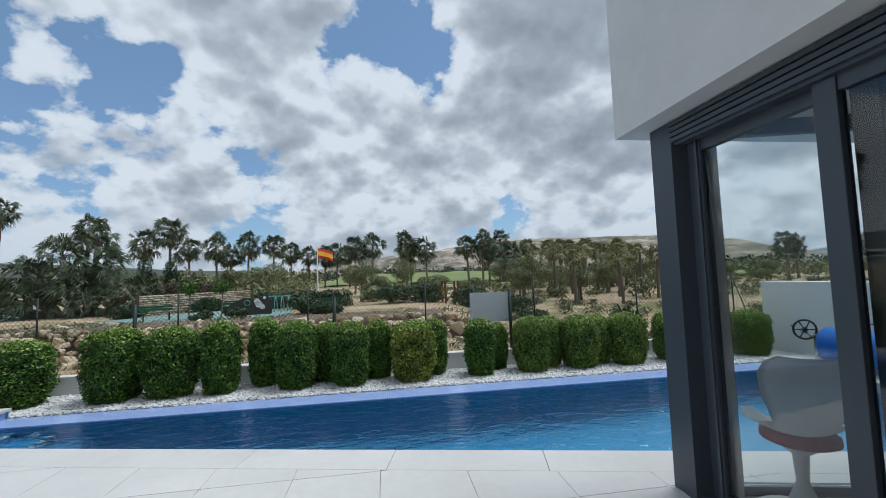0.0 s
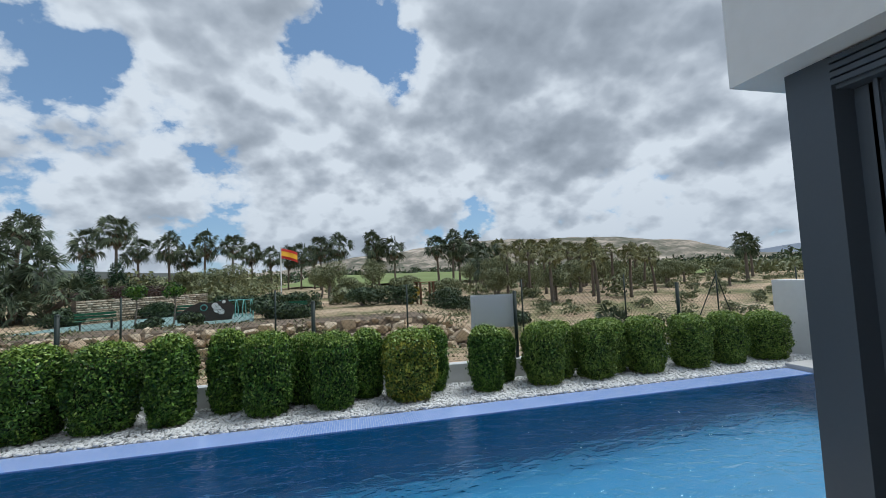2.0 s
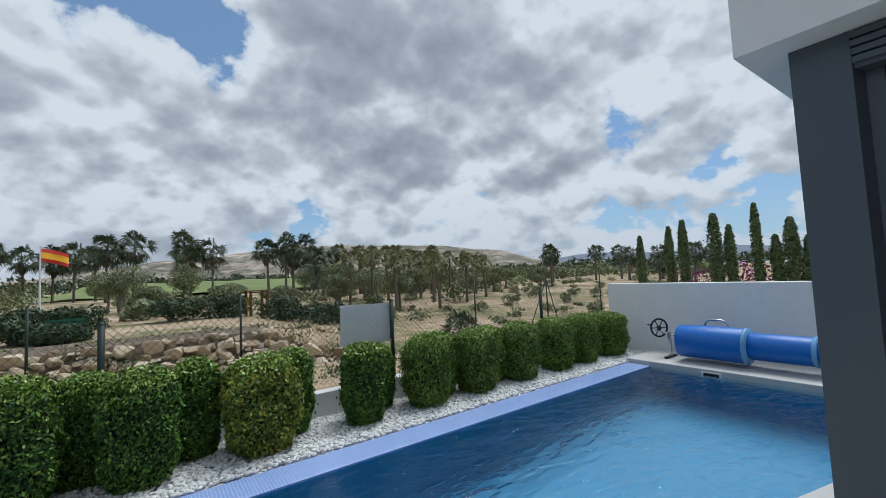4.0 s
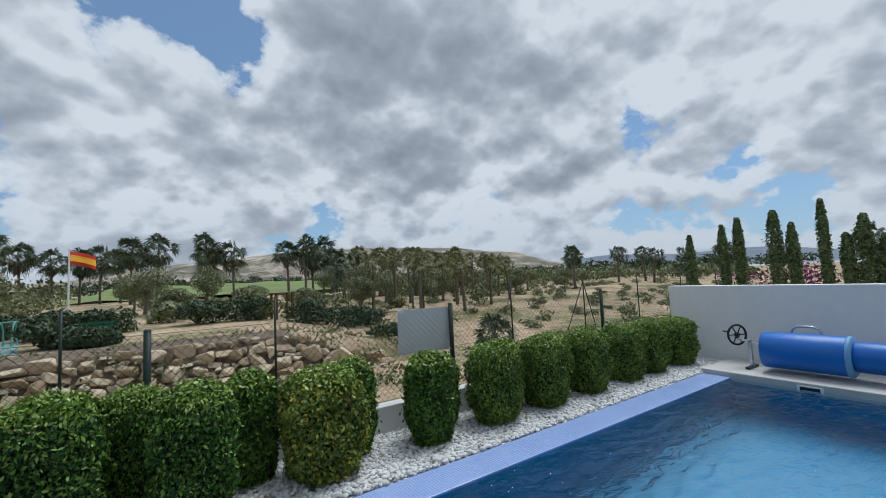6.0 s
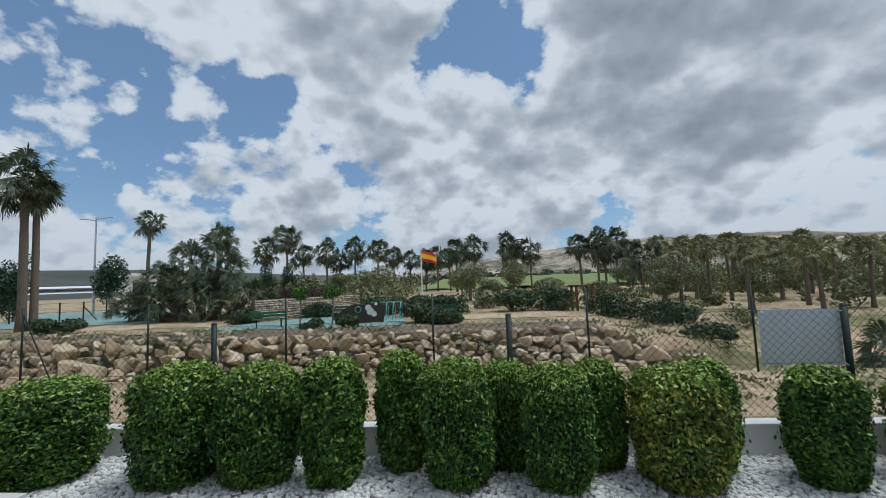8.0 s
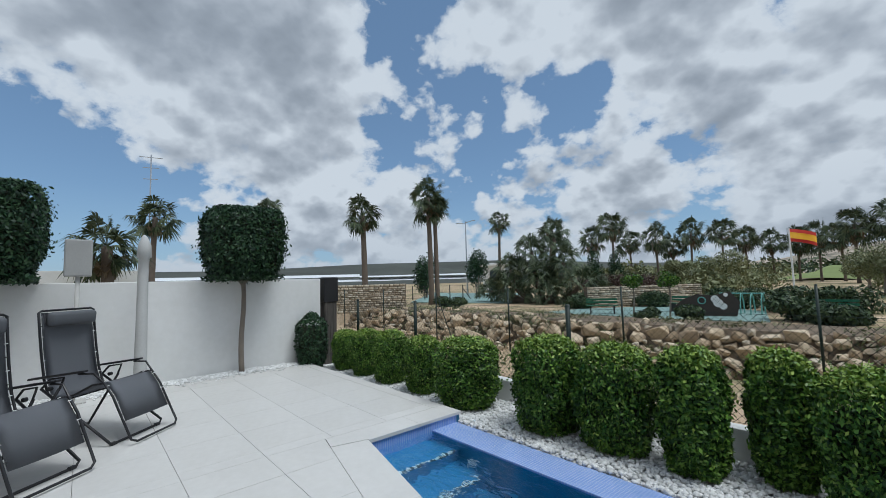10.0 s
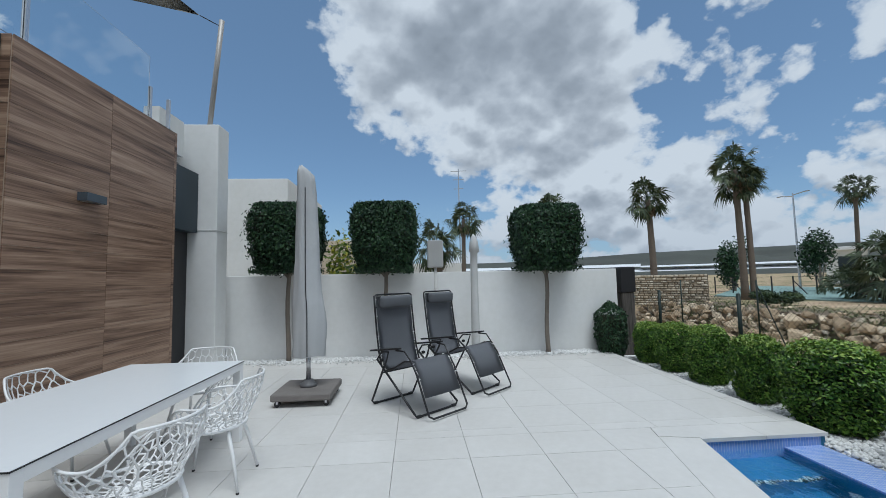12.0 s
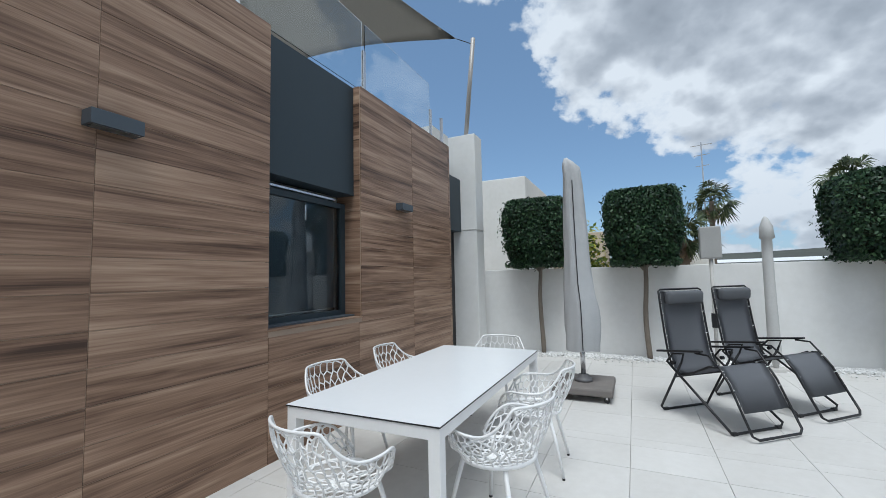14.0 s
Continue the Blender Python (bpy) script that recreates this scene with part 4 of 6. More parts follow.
# ---- fence on the kerb ----
def fence(name, label, x0, x1, y, z0, z1, posts, pitch, wire, r, brace=(), tops=None):
    t = thing(name, label, "fence")
    for x in posts:
        bm = bmesh.new()
        tube(bm, [(x, y, z0(x) - 0.15), (x, y, z1 + 0.03)], r, 12)
        post = part("post", bm, GREENPOST, t, smooth=True)
        bm = bmesh.new()
        tube(bm, [(x, y, z1 + 0.03), (x, y, z1 + 0.045)], [r * 1.15, r * 0.7], 12)
        part("cap", bm, GREENPOST, post)
    for x, dx in brace:
        bm = bmesh.new()
        tube(bm, [(x, y, z1 - 0.08), (x + dx, y + 0.12, z0(x) - 0.1)], r * 0.7, 8)
        part("brace", bm, GREENPOST, t)
    vs, fs = [], []

    def strip(p, q):
        p, q = np.array(p), np.array(q)
        d = (q - p) / np.linalg.norm(q - p)
        n1 = np.array((0, 1.0, 0))
        n2 = np.cross(d, n1)
        k = len(vs)
        for o in (p, q):
            for a in (0, 2.094, 4.189):
                vs.append(o + wire * (math.cos(a) * n1 + math.sin(a) * n2))
        for i in range(3):
            fs.append((k + i, k + (i + 1) % 3, k + 3 + (i + 1) % 3, k + 3 + i))

    lo = min(z0(x) for x in (x0, x1, (x0 + x1) / 2)) + 0.02
    h = z1 - lo
    for sgn in (-1, 1):
        u = x0 - h
        while u < x1 + h:
            a, b = (u, lo), (u + sgn * h, z1)
            pa, pb = np.array(a), np.array(b)
            ts = [0.0, 1.0]
            dxx = pb[0] - pa[0]
            ta, tb = sorted(((x0 - pa[0]) / dxx, (x1 - pa[0]) / dxx))
            ta, tb = max(0, ta), min(1, tb)
            if tb - ta > 0.02:
                p, q = pa + (pb - pa) * ta, pa + (pb - pa) * tb
                strip((p[0], y + 0.02 * sgn * 0.1, p[1]), (q[0], y - 0.002 * sgn, q[1]))
            u += pitch
    for z in (lo + 0.01, (lo + z1) / 2, z1):
        strip((x0, y, z), (x1, y, z))
    ob = soup("wire_mesh", vs, fs, GREENPOST, t)
    tagged(ob, "green coated chain-link wire", kind="stuff")
    return t


fence("chain_link_fence", "green chain-link fence with round posts on the white kerb wall", -9.2, 7.2, KERB + 0.085, lambda x: 0.165, 1.15,
      [-9.1 + 0.3, -6.80, -3.78, -0.75, 2.27, 5.28], 0.072, 0.0018, 0.028)
fence("park_fence", "thin green chain-link fence along the lower park path", -22, 24, 12.0, lambda x: -0.45, 1.24,
      [-19.0, -15.6, -12.2, -8.9, -5.5, -2.1, 1.25, 4.6, 8.0, 11.45, 14.8, 18.2, 21.6], 0.12, 0.0012, 0.022, brace=((11.45, -0.85), (11.45, 0.75), (-12.2, 0.7)))

# blank sheet tied to the fence
sg = thing("fence_sign", "weathered pale grey metal sheet tied behind the chain-link fence", "sign", at=pose(1.91, KERB + 0.125, 0.895, 0, 0.8, 0))
bm = boxes((-0.352, 0.352, -0.004, 0.004, -0.255, 0.255), bevel=0.002)
k = Mat("weathered_sheet", 0.35, 0.0)
k.color(k.ramp(k.math("ADD", k.math("MULTIPLY", k.noise(2.5, 5), 0.7), k.math("MULTIPLY", k.noise(30, 3), 0.3)), ((0.35, (0.76, 0.78, 0.81)), (0.65, (0.84, 0.86, 0.89)))))
part("sheet", bm, k.m, sg)
for sx in (-1, 1):
    for sz in (-1, 1):
        bm = bmesh.new()
        tube(bm, [(sx * 0.33, 0.01, sz * 0.235), (sx * 0.33, -0.05, sz * 0.235), (sx * 0.36, -0.06, sz * 0.25 - 0.02)], 0.004, 6)
        part("tie", bm, WHITE_METAL, sg, "white cable tie")
# dark wooden gate post at the end of the west wall
gp = thing("timber_post", "weathered dark timber post at the end of the garden wall", "post", at=pose(-9.32, 6.52, -0.4))
k = Mat("weathered_timber", 0.9)
f = k.noise(1.0, 5, 0.6, k.mapped((30, 30, 1.5)))
k.color(k.ramp(f, ((0.35, (0.035, 0.032, 0.03)), (0.65, (0.12, 0.105, 0.09)))))
part("post", boxes((-0.13, 0.13, -0.14, 0.14, 0, 1.55), bevel=0.02), k.bump(f, 0.5, 0.01).m, gp)
part("upper_box", boxes((-0.15, 0.15, -0.16, 0.16, 1.55, 2.08), bevel=0.015), BLACK, gp)

# ---- dining set on the terrace ----
TX0, TX1, TY0, TY1 = -5.15, -2.82, -0.65, 0.41
tbl = thing("dining_table", "long white outdoor dining table with a thin dark-edged top", "table", at=pose(0, 0, 0))
HPL = plain("white_laminate", (0.76, 0.78, 0.80), 0.22, vary=0.02, scale=2, bump=0.01)
top = part("tabletop", boxes((TX0, TX1, TY0, TY1, 0.7385, 0.75), bevel=0.0015), HPL, tbl)
part("edge_core", boxes((TX0 - 0.0012, TX1 + 0.0012, TY0 - 0.0012, TY1 + 0.0012, 0.7395, 0.7475)), BLACK, top, "black laminate edge")
for x0, x1, y0, y1 in ((TX0 + 0.07, TX1 - 0.07, TY0 + 0.004, TY0 + 0.044), (TX0 + 0.07, TX1 - 0.07, TY1 - 0.044, TY1 - 0.004),
                       (TX0 + 0.004, TX0 + 0.044, TY0 + 0.07, TY1 - 0.07), (TX1 - 0.044, TX1 - 0.004, TY0 + 0.07, TY1 - 0.07)):
    part("apron", boxes((x0, x1, y0, y1, 0.672, 0.738), bevel=0.003), WHITE_METAL, tbl)
for x in (TX0 + 0.039, TX1 - 0.039):
    for y in (TY0 + 0.039, TY1 - 0.039):
        part("leg", boxes((x - 0.035, x + 0.035, y - 0.035, y + 0.035, 0.0, 0.738), bevel=0.004), WHITE_METAL, tbl)


def lattice_chair():
    """An armchair whose shell is a web of branching white bars; it faces -y."""
    t = thing("garden_armchair", "white cast-metal garden armchair with a branching openwork shell", "chair", "chairs round the garden table")
    r = random.Random(3)
    A = radians(148)

    def shell(u, v):
        """u -1..1 round the back, v 0..1 from the seat's edge to the rim."""
        a = u * A
        s = abs(u)
        top = 0.80 - 0.165 * min(1, max(0, (s - 0.26) / 0.26)) ** 1.0 * (2 - min(1, max(0, (s - 0.26) / 0.26))) - 0.17 * max(0, (s - 0.72) / 0.28) ** 2
        z0 = 0.435 + 0.02 * math.cos(a)
        rr = 0.215 + (0.095 + 0.02 * math.cos(a)) * math.sin(v * math.pi * 0.5)
        x = math.sin(a) * rr * 1.08
        y = math.cos(a) * rr * (1.05 if s < 0.5 else 0.98) + 0.02
        return Vector((x, y, z0 + (top - z0) * v ** 0.92))

    def seat(u, v):
        """polar web of the seat pan."""
        a = u * math.pi
        rr = 0.225 * v
        return Vector((math.sin(a) * rr * 1.06, math.cos(a) * rr + 0.02, 0.438 - 0.03 * (1 - v * v)))

    def web(bm, f, nu, nv, wrap, rad):
        pts = {}
        for j in range(nv + 1):
            for i in range(nu + 1):
                for k in (0, 1):
                    u = (i + 0.5 * (j % 2) + (0.0 if k == 0 else 0.14)) / nu * 2 - 1
                    v = (j + (0.0 if k == 0 else 0.62)) / nv
                    u += r.uniform(-0.36, 0.36) / nu
                    v += r.uniform(-0.2, 0.2) / nv
                    pts[i, j, k] = (u if wrap else max(-1, min(1, u)), max(0.0 if not wrap else 0.06, min(1, v)))
        for (i, j, k), (u, v) in pts.items():
            ends = []
            if k == 0:
                ends.append((i, j, 1))
            else:
                di = j % 2
                ends += [(i + di, j + 1, 0), (i - 1 + di, j + 1, 0)]
            for e in ends:
                if e in pts:
                    u2, v2 = pts[e]
                    if abs(u - u2) < 1e-4 and abs(v - v2) < 1e-4:
                        continue
                    p = [f(u + (u2 - u) * q / 2, v + (v2 - v) * q / 2) for q in range(3)]
                    if (p[0] - p[2]).length > 0.004:
                        w = rad * r.uniform(0.75, 1.25)
                        tube(bm, p, w, 5, cap=False)

    bm = bmesh.new()
    web(bm, shell, 27, 4, False, 0.0054)
    part("backrest", bm, WHITE_METAL, t, smooth=True)
    bm = bmesh.new()
    web(bm, seat, 16, 4, True, 0.0056)
    part("seat", bm, WHITE_METAL, t, smooth=True)
    bm = bmesh.new()
    tube(bm, [shell(-1 + i / 30, 1) for i in range(61)], 0.0085, 7)
    tube(bm, [shell(-1, 1 - i / 6) for i in range(7)], 0.0085, 7)
    tube(bm, [shell(1, 1 - i / 6) for i in range(7)], 0.0085, 7)
    part("rim", bm, WHITE_METAL, t, smooth=True)
    bm = bmesh.new()
    tube(bm, [seat(i / 24 * 2 - 1, 1) for i in range(48 // 2)], 0.011, 7, closed=True)
    part("seat_ring", bm, WHITE_METAL, t, smooth=True)
    for sx in (-1, 1):
        for y0, y1 in ((0.17, 0.27), (-0.13, -0.22)):
            bm = bmesh.new()
            tube(bm, [(sx * 0.15, y0, 0.43), (sx * 0.18, (y0 + y1) / 2, 0.24), (sx * 0.225, y1, 0.012)], [0.015, 0.0135, 0.010], 10)
            leg = part("leg", bm, WHITE_METAL, t, smooth=True)
            bm = bmesh.new()
            tube(bm, [(sx * 0.225, y1, 0.0), (sx * 0.225, y1, 0.014)], 0.0115, 10)
            part("glide", bm, BLACK, leg, "black plastic glide")
    return t


chair = lattice_chair()
CHAIRS = [(-2.74, -0.16, -104), (-3.66, -0.80, 176), (-4.64, -0.82, 184), (-5.38, -0.13, 92), (-3.38, 0.52, -18), (-4.29, 0.52, 4)]
chair.matrix_basis = pose(CHAIRS[0][0], CHAIRS[0][1], 0, 0, 0, CHAIRS[0][2])
for x, y, a in CHAIRS[1:]:
    copy_thing(chair, pose(x, y, 0, 0, 0, a))

# ---- reclining garden chairs ----
SLING = Mat("grey_mesh_fabric", 0.8, spec=0.2)
SLING.color(SLING.ramp(SLING.noise(400, 2), ((0.3, (0.174, 0.181, 0.203)), (0.7, (0.246, 0.254, 0.275)))))
SLING.bump(SLING.noise(500, 2), 0.3, 0.002)


def recliner():
    """A zero-gravity recliner: x across, +y towards the feet."""
    t = thing("reclining_chair", "black tubular zero-gravity recliner with grey mesh fabric", "reclining chair", "recliners on the terrace")
    W = 0.30
    back = [(0.02, 1.31), (0.04, 1.12), (0.07, 0.88), (0.11, 0.64), (0.16, 0.49), (0.24, 0.43)]
    legs = [(0.24, 0.43), (0.42, 0.49), (0.60, 0.585), (0.71, 0.60), (0.80, 0.47), (0.91, 0.23)]

    def sheet(prof, w, name, sag):
        bm = bmesh.new()
        rows = []
        for y, z in prof:
            row = []
            for i in range(7):
                u = i / 6 * 2 - 1
                row.append(bm.verts.new((u * w, y - sag * (1 - u * u), z - sag * (1 - u * u))))
            rows.append(row)
        for a, b in zip(rows, rows[1:]):
            for i in range(6):
                bm.faces.new((a[i], a[i + 1], b[i + 1], b[i]))
        bmesh.ops.solidify(bm, geom=bm.faces[:], thickness=0.004)
        return part(name, bm, SLING.m, t, smooth=True)

    sheet(back, W - 0.022, "back_sling", 0.012)
    sheet(legs, W - 0.022, "leg_sling", 0.008)
    bm = bmesh.new()
    pts = [(-W, y, z) for y, z in back] + [(-W, y, z) for y, z in legs[1:]] + [(-W, 0.99, 0.06), (-W + 0.05, 1.01, 0.03), (W - 0.05, 1.01, 0.03), (W, 0.99, 0.06)]
    pts += [(W, y, z) for y, z in legs[::-1]] + [(W, y, z) for y, z in back[::-1][1:]]
    pts += [(W - 0.03, 0.018, 1.327), (-W + 0.03, 0.018, 1.327)]
    tube(bm, pts, 0.0115, 8, closed=True)
    part("seat_frame", bm, BLACK, t, smooth=True)
    # lacing on both sides
    for prof in (back, legs):
        for s in (-1, 1):
            for k in range(len(prof) - 1):
                for q in (0.25, 0.75):
                    y = prof[k][0] + (prof[k + 1][0] - prof[k][0]) * q
                    z = prof[k][1] + (prof[k + 1][1] - prof[k][1]) * q
                    bm = bmesh.new()
                    tube(bm, [(s * (W - 0.03), y, z + 0.004), (s * W, y + 0.006, z + 0.006)], 0.004, 5)
                    part("lace", bm, WHITE_METAL if q < 0.5 else BLACK, t)
    for name, y0, y1 in (("rear_leg", 0.30, 0.01), ("front_leg", 0.12, 0.80)):
        bm = bmesh.new()
        w = W + 0.035
        z = 0.56
        tube(bm, [(-w, y0, z), (-w, y1, 0.05), (-w + 0.03, y1, 0.0125), (w - 0.03, y1, 0.0125), (w, y1, 0.05), (w, y0, z)], 0.0125, 8)
        part(name, bm, BLACK, t, smooth=True)
        for s in (-1, 1):
            part("foot_pad", boxes((s * (w - 0.06) - 0.03, s * (w - 0.06) + 0.03, y1 - 0.018, y1 + 0.018, 0.0, 0.03), bevel=0.006), BLACK, t)
    bm = bmesh.new()
    tube(bm, [(-W - 0.03, 0.21, 0.41), (W + 0.03, 0.21, 0.41)], 0.010, 8)
    part("cross_bar", bm, BLACK, t)
    for s in (-1, 1):
        bm = boxes((s * (W + 0.035) - 0.028, s * (W + 0.035) + 0.028, 0.0, 0.56, 0.675, 0.697), bevel=0.009)
        for v in bm.verts:
            v.co.z += 0.14 * (v.co.y - 0.25)
        part("armrest", bm, BLACK, t)
        bm = bmesh.new()
        tube(bm, [(s * (W + 0.03), 0.12, 0.56), (s * (W + 0.03), 0.20, 0.65), (s * (W + 0.03), 0.34, 0.67), (s * (W + 0.03), 0.30, 0.56)], 0.011, 6)
        part("arm_bracket", bm, BLACK, t)
        bm = bmesh.new()
        tube(bm, [(s * (W + 0.03), 0.48, 0.70), (s * (W + 0.02), 0.62, 0.70), (s * W, 0.71, 0.60)], 0.010, 6)
        part("arm_link", bm, BLACK, t)
        bm = bmesh.new()
        tube(bm, [(s * (W + 0.02), 0.21, 0.56), (s * (W + 0.05), 0.21, 0.56)], 0.02, 12)
        part("lock_knob", bm, BLACK, t)
    bm = bmesh.new()
    box(bm, -W + 0.05, W - 0.05, -0.045, 0.045, -0.075, 0.075, bevel=0.035, m=pose(0, 0.075, 1.235, -5, 0, 0))
    part("pillow", bm, plain("grey_pillow_cloth", (0.10, 0.105, 0.115), 0.85), t, "padded grey head pillow", smooth=True)
    return t


rc = recliner()
rc.matrix_basis = pose(-6.31, 1.80, 0.0, 0, 0, -49)
copy_thing(rc, pose(-7.16, 2.42, 0.0, 0, 0, -46) @ Matrix.Diagonal((1, 1.09, 1, 1)))

# ---- parasols ----
COVER = plain("grey_cover_cloth", (0.44, 0.45, 0.46), 0.9, vary=0.12, scale=9, bump=0.25)


def parasol(x, y):
    t = thing("parasol", "closed parasol in a grey zipped cover on a wheeled base", "parasol", at=pose(x, y, 0))
    part("base_slab", boxes((-0.38, 0.38, -0.36, 0.36, 0.075, 0.165), bevel=0.02), plain("grey_granite_base", (0.17, 0.155, 0.145), 0.75, vary=0.15, scale=20), t, "taupe square base slab")
    for sx in (-0.31, 0.31):
        for sy in (-0.29, 0.29):
            bm = bmesh.new()
            tube(bm, [(sx - 0.018, sy, 0.036), (sx + 0.018, sy, 0.036)], 0.036, 14)
            wheel = part("castor", bm, BLACK, t)
            part("fork", boxes((sx - 0.024, sx + 0.024, sy - 0.012, sy + 0.012, 0.04, 0.078)), STEEL, wheel)
    bm = bmesh.new()
    tube(bm, [(0, 0, 0.16), (0, 0, 0.20), (0, 0, 0.21), (0, 0, 0.25)], [0.11, 0.11, 0.075, 0.06], 16)
    part("socket", bm, plain("grey_plastic", (0.12, 0.12, 0.125), 0.5), t, smooth=True)
    bm = bmesh.new()
    tube(bm, [(0, 0, 0.2), (0, 0, 0.75)], 0.03, 12)
    part("pole", bm, STEEL, t, smooth=True)
    bm = bmesh.new()
    prof = [(0.55, 0.20, 0.01), (0.60, 0.205, 0.01), (0.72, 0.207, 0.015), (0.85, 0.212, 0.015), (0.98, 0.208, 0.018), (1.1, 0.205, 0.015), (1.25, 0.19, 0.0), (1.4, 0.178, -0.005), (1.6, 0.168, -0.01),
            (1.8, 0.158, -0.015), (2.1, 0.146, -0.02), (2.4, 0.134, -0.025), (2.7, 0.122, -0.03), (2.85, 0.116, -0.035), (2.94, 0.110, -0.045), (3.0, 0.08, -0.07), (3.07, 0.02, -0.105)]
    rings = []
    for z, r, off in prof:
        ring = []
        for i in range(28):
            a = 2 * math.pi * i / 28
            k = r * (1 + 0.06 * math.sin(5 * a + z * 1.7) + 0.045 * math.sin(9 * a - z * 4) + 0.02 * math.sin(14 * a + z * 9))
            ring.append(bm.verts.new((math.cos(a) * k * 0.8, math.sin(a) * k + off, z + 0.01 * math.sin(3 * a))))
        rings.append(ring)
    for a, b in zip(rings, rings[1:]):
        for i in range(28):
            bm.faces.new((a[i], a[(i + 1) % 28], b[(i + 1) % 28], b[i]))
    bm.faces.new(rings[-1])
    cov = part("cover", bm, COVER, t, smooth=True)
    bm = bmesh.new()
    tube(bm, [(0.196, 0.03, 0.57), (0.202, 0.03, 0.85), (0.192, 0.025, 1.15), (0.164, 0.0, 1.4), (0.140, -0.01, 1.8), (0.115, -0.02, 2.4), (0.098, -0.025, 2.75)], 0.006, 6)
    part("zip", bm, BLACK, cov, "black zip along the cover")


parasol(-6.45, 0.70)

# small covered parasol and a post with a box head before the garden wall
pp = thing("covered_parasol", "slim closed parasol in a pale cover standing by the wall", "parasol", at=pose(-8.72, 3.23, 0.0))
bm = bmesh.new()
tube(bm, [(0, 0, 0.0), (0, 0, 0.04)], [0.17, 0.16], 20)
part("foot", bm, COPING, pp)
bm = bmesh.new()
tube(bm, [(0, 0, 0.04), (0, 0, 0.3), (0, 0, 1.0), (0, 0, 1.75), (0, 0.005, 2.0), (0, 0.01, 2.02), (0, 0.01, 2.2), (0, 0.005, 2.32), (0, 0, 2.36)], [0.03, 0.085, 0.075, 0.07, 0.07, 0.10, 0.085, 0.04, 0.01], 14)
part("cover", bm, plain("pale_cover_cloth", (0.52, 0.52, 0.51), 0.9, vary=0.1, bump=0.2), pp, smooth=True)
hp = thing("garden_post", "slim grey post with a boxed head standing by the wall", "post", at=pose(-8.72, 2.49, 0.0))
bm = bmesh.new()
tube(bm, [(0, 0, 0.0), (0, 0, 1.75)], 0.028, 12)
part("pole", bm, COPING, hp, smooth=True)
part("head", boxes((-0.07, 0.07, -0.15, 0.15, 1.73, 2.25), bevel=0.02), plain("grey_box_plastic", (0.36, 0.36, 0.35), 0.7), hp, "grey box head")
part("valve", boxes((-0.04, 0.04, -0.045, 0.045, 0.62, 0.85), bevel=0.01), BLACK, hp)
part("foot", boxes((-0.14, 0.14, -0.14, 0.14, 0.0, 0.02), bevel=0.004), COPING, hp)

# ---- pool cover on its roller ----
BLUE = plain("blue_bubble_foil", (0.012, 0.14, 0.52), 0.38, vary=0.08, scale=12, bump=0.25)
PALEBLUE = plain("pale_blue_hem", (0.16, 0.36, 0.62), 0.5)
ro = thing("pool_cover_roller", "blue pool cover rolled on a steel roller with hand wheel", "pool cover", at=pose(6.62, 0, -0.05))
RZ = 0.31


def roll(name, y0, y1, r, mat, parent, drop=0.0):
    bm = bmesh.new()
    n = 32
    rings = []
    for y, rr in ((y0, r * 0.96), (y0 - 0.02, r), ((y0 + y1) / 2, r * 1.01), (y1 + 0.02, r), (y1, r * 0.97)):
        ring = []
        for i in range(n):
            a = 2 * math.pi * i / n
            k = rr * (1 + 0.012 * math.sin(3 * a + y * 5))
            z = RZ + math.sin(a) * k - drop * max(0, -math.sin(a)) * max(0, -math.cos(a))
            ring.append(bm.verts.new((math.cos(a) * k, y, max(0.004, z))))
        rings.append(ring)
    for a, b in zip(rings, rings[1:]):
        for i in range(n):
            bm.faces.new((a[i], a[(i + 1) % n], b[(i + 1) % n], b[i]))
    bm.faces.new(rings[0])
    bm.faces.new(rings[-1][::-1])
    bmesh.ops.recalc_face_normals(bm, faces=bm.faces[:])
    return part(name, bm, mat, parent, smooth=True)


c1 = roll("cover", 5.22, 4.30, 0.245, BLUE, ro, 0.06)
roll("hem", 4.33, 4.27, 0.252, PALEBLUE, c1, 0.06)
c2 = roll("cover", 4.27, 3.55, 0.19, BLUE, ro)
roll("hem", 3.57, 3.52, 0.20, PALEBLUE, c2)
roll("cover", 3.52, 2.4, 0.17, BLUE, ro)
bm = bmesh.new()
tube(bm, [(0, 5.62, RZ + 0.13), (0, 5.2, RZ + 0.02), (0, 5.19, RZ)], 0.016, 10)
tube(bm, [(0, 5.2, RZ), (0, 2.3, RZ)], 0.04, 12)
part("axle", bm, STEEL, ro)
for y in (5.40, 2.35):
    st = part("stand", boxes((-0.022, 0.022, y - 0.022, y + 0.022, 0.03, 0.42), bevel=0.004), STEEL, ro)
    part("foot", boxes((-0.17, 0.17, y - 0.03, y + 0.03, 0.0, 0.035), bevel=0.006), BLACK, st)
bm = bmesh.new()
WY, WZ, WR = 5.56, 0.475, 0.148
tube(bm, [(math.cos(2 * math.pi * i / 28) * WR, WY, WZ + math.sin(2 * math.pi * i / 28) * WR) for i in range(28)], 0.016, 8, closed=True)
for i in range(6):
    a = 2 * math.pi * i / 6
    tube(bm, [(0, WY, WZ), (math.cos(a) * WR, WY, WZ + math.sin(a) * WR)], 0.009, 6)
tube(bm, [(0, WY - 0.02, WZ), (0, WY + 0.02, WZ)], 0.035, 12)
whl = part("hand_wheel", bm, BLACK, ro, "black plastic hand wheel", smooth=True)
whl.matrix_basis = pose(0, WY, 0, 0, 0, -28) @ pose(0, -WY, 0)
bm = bmesh.new()
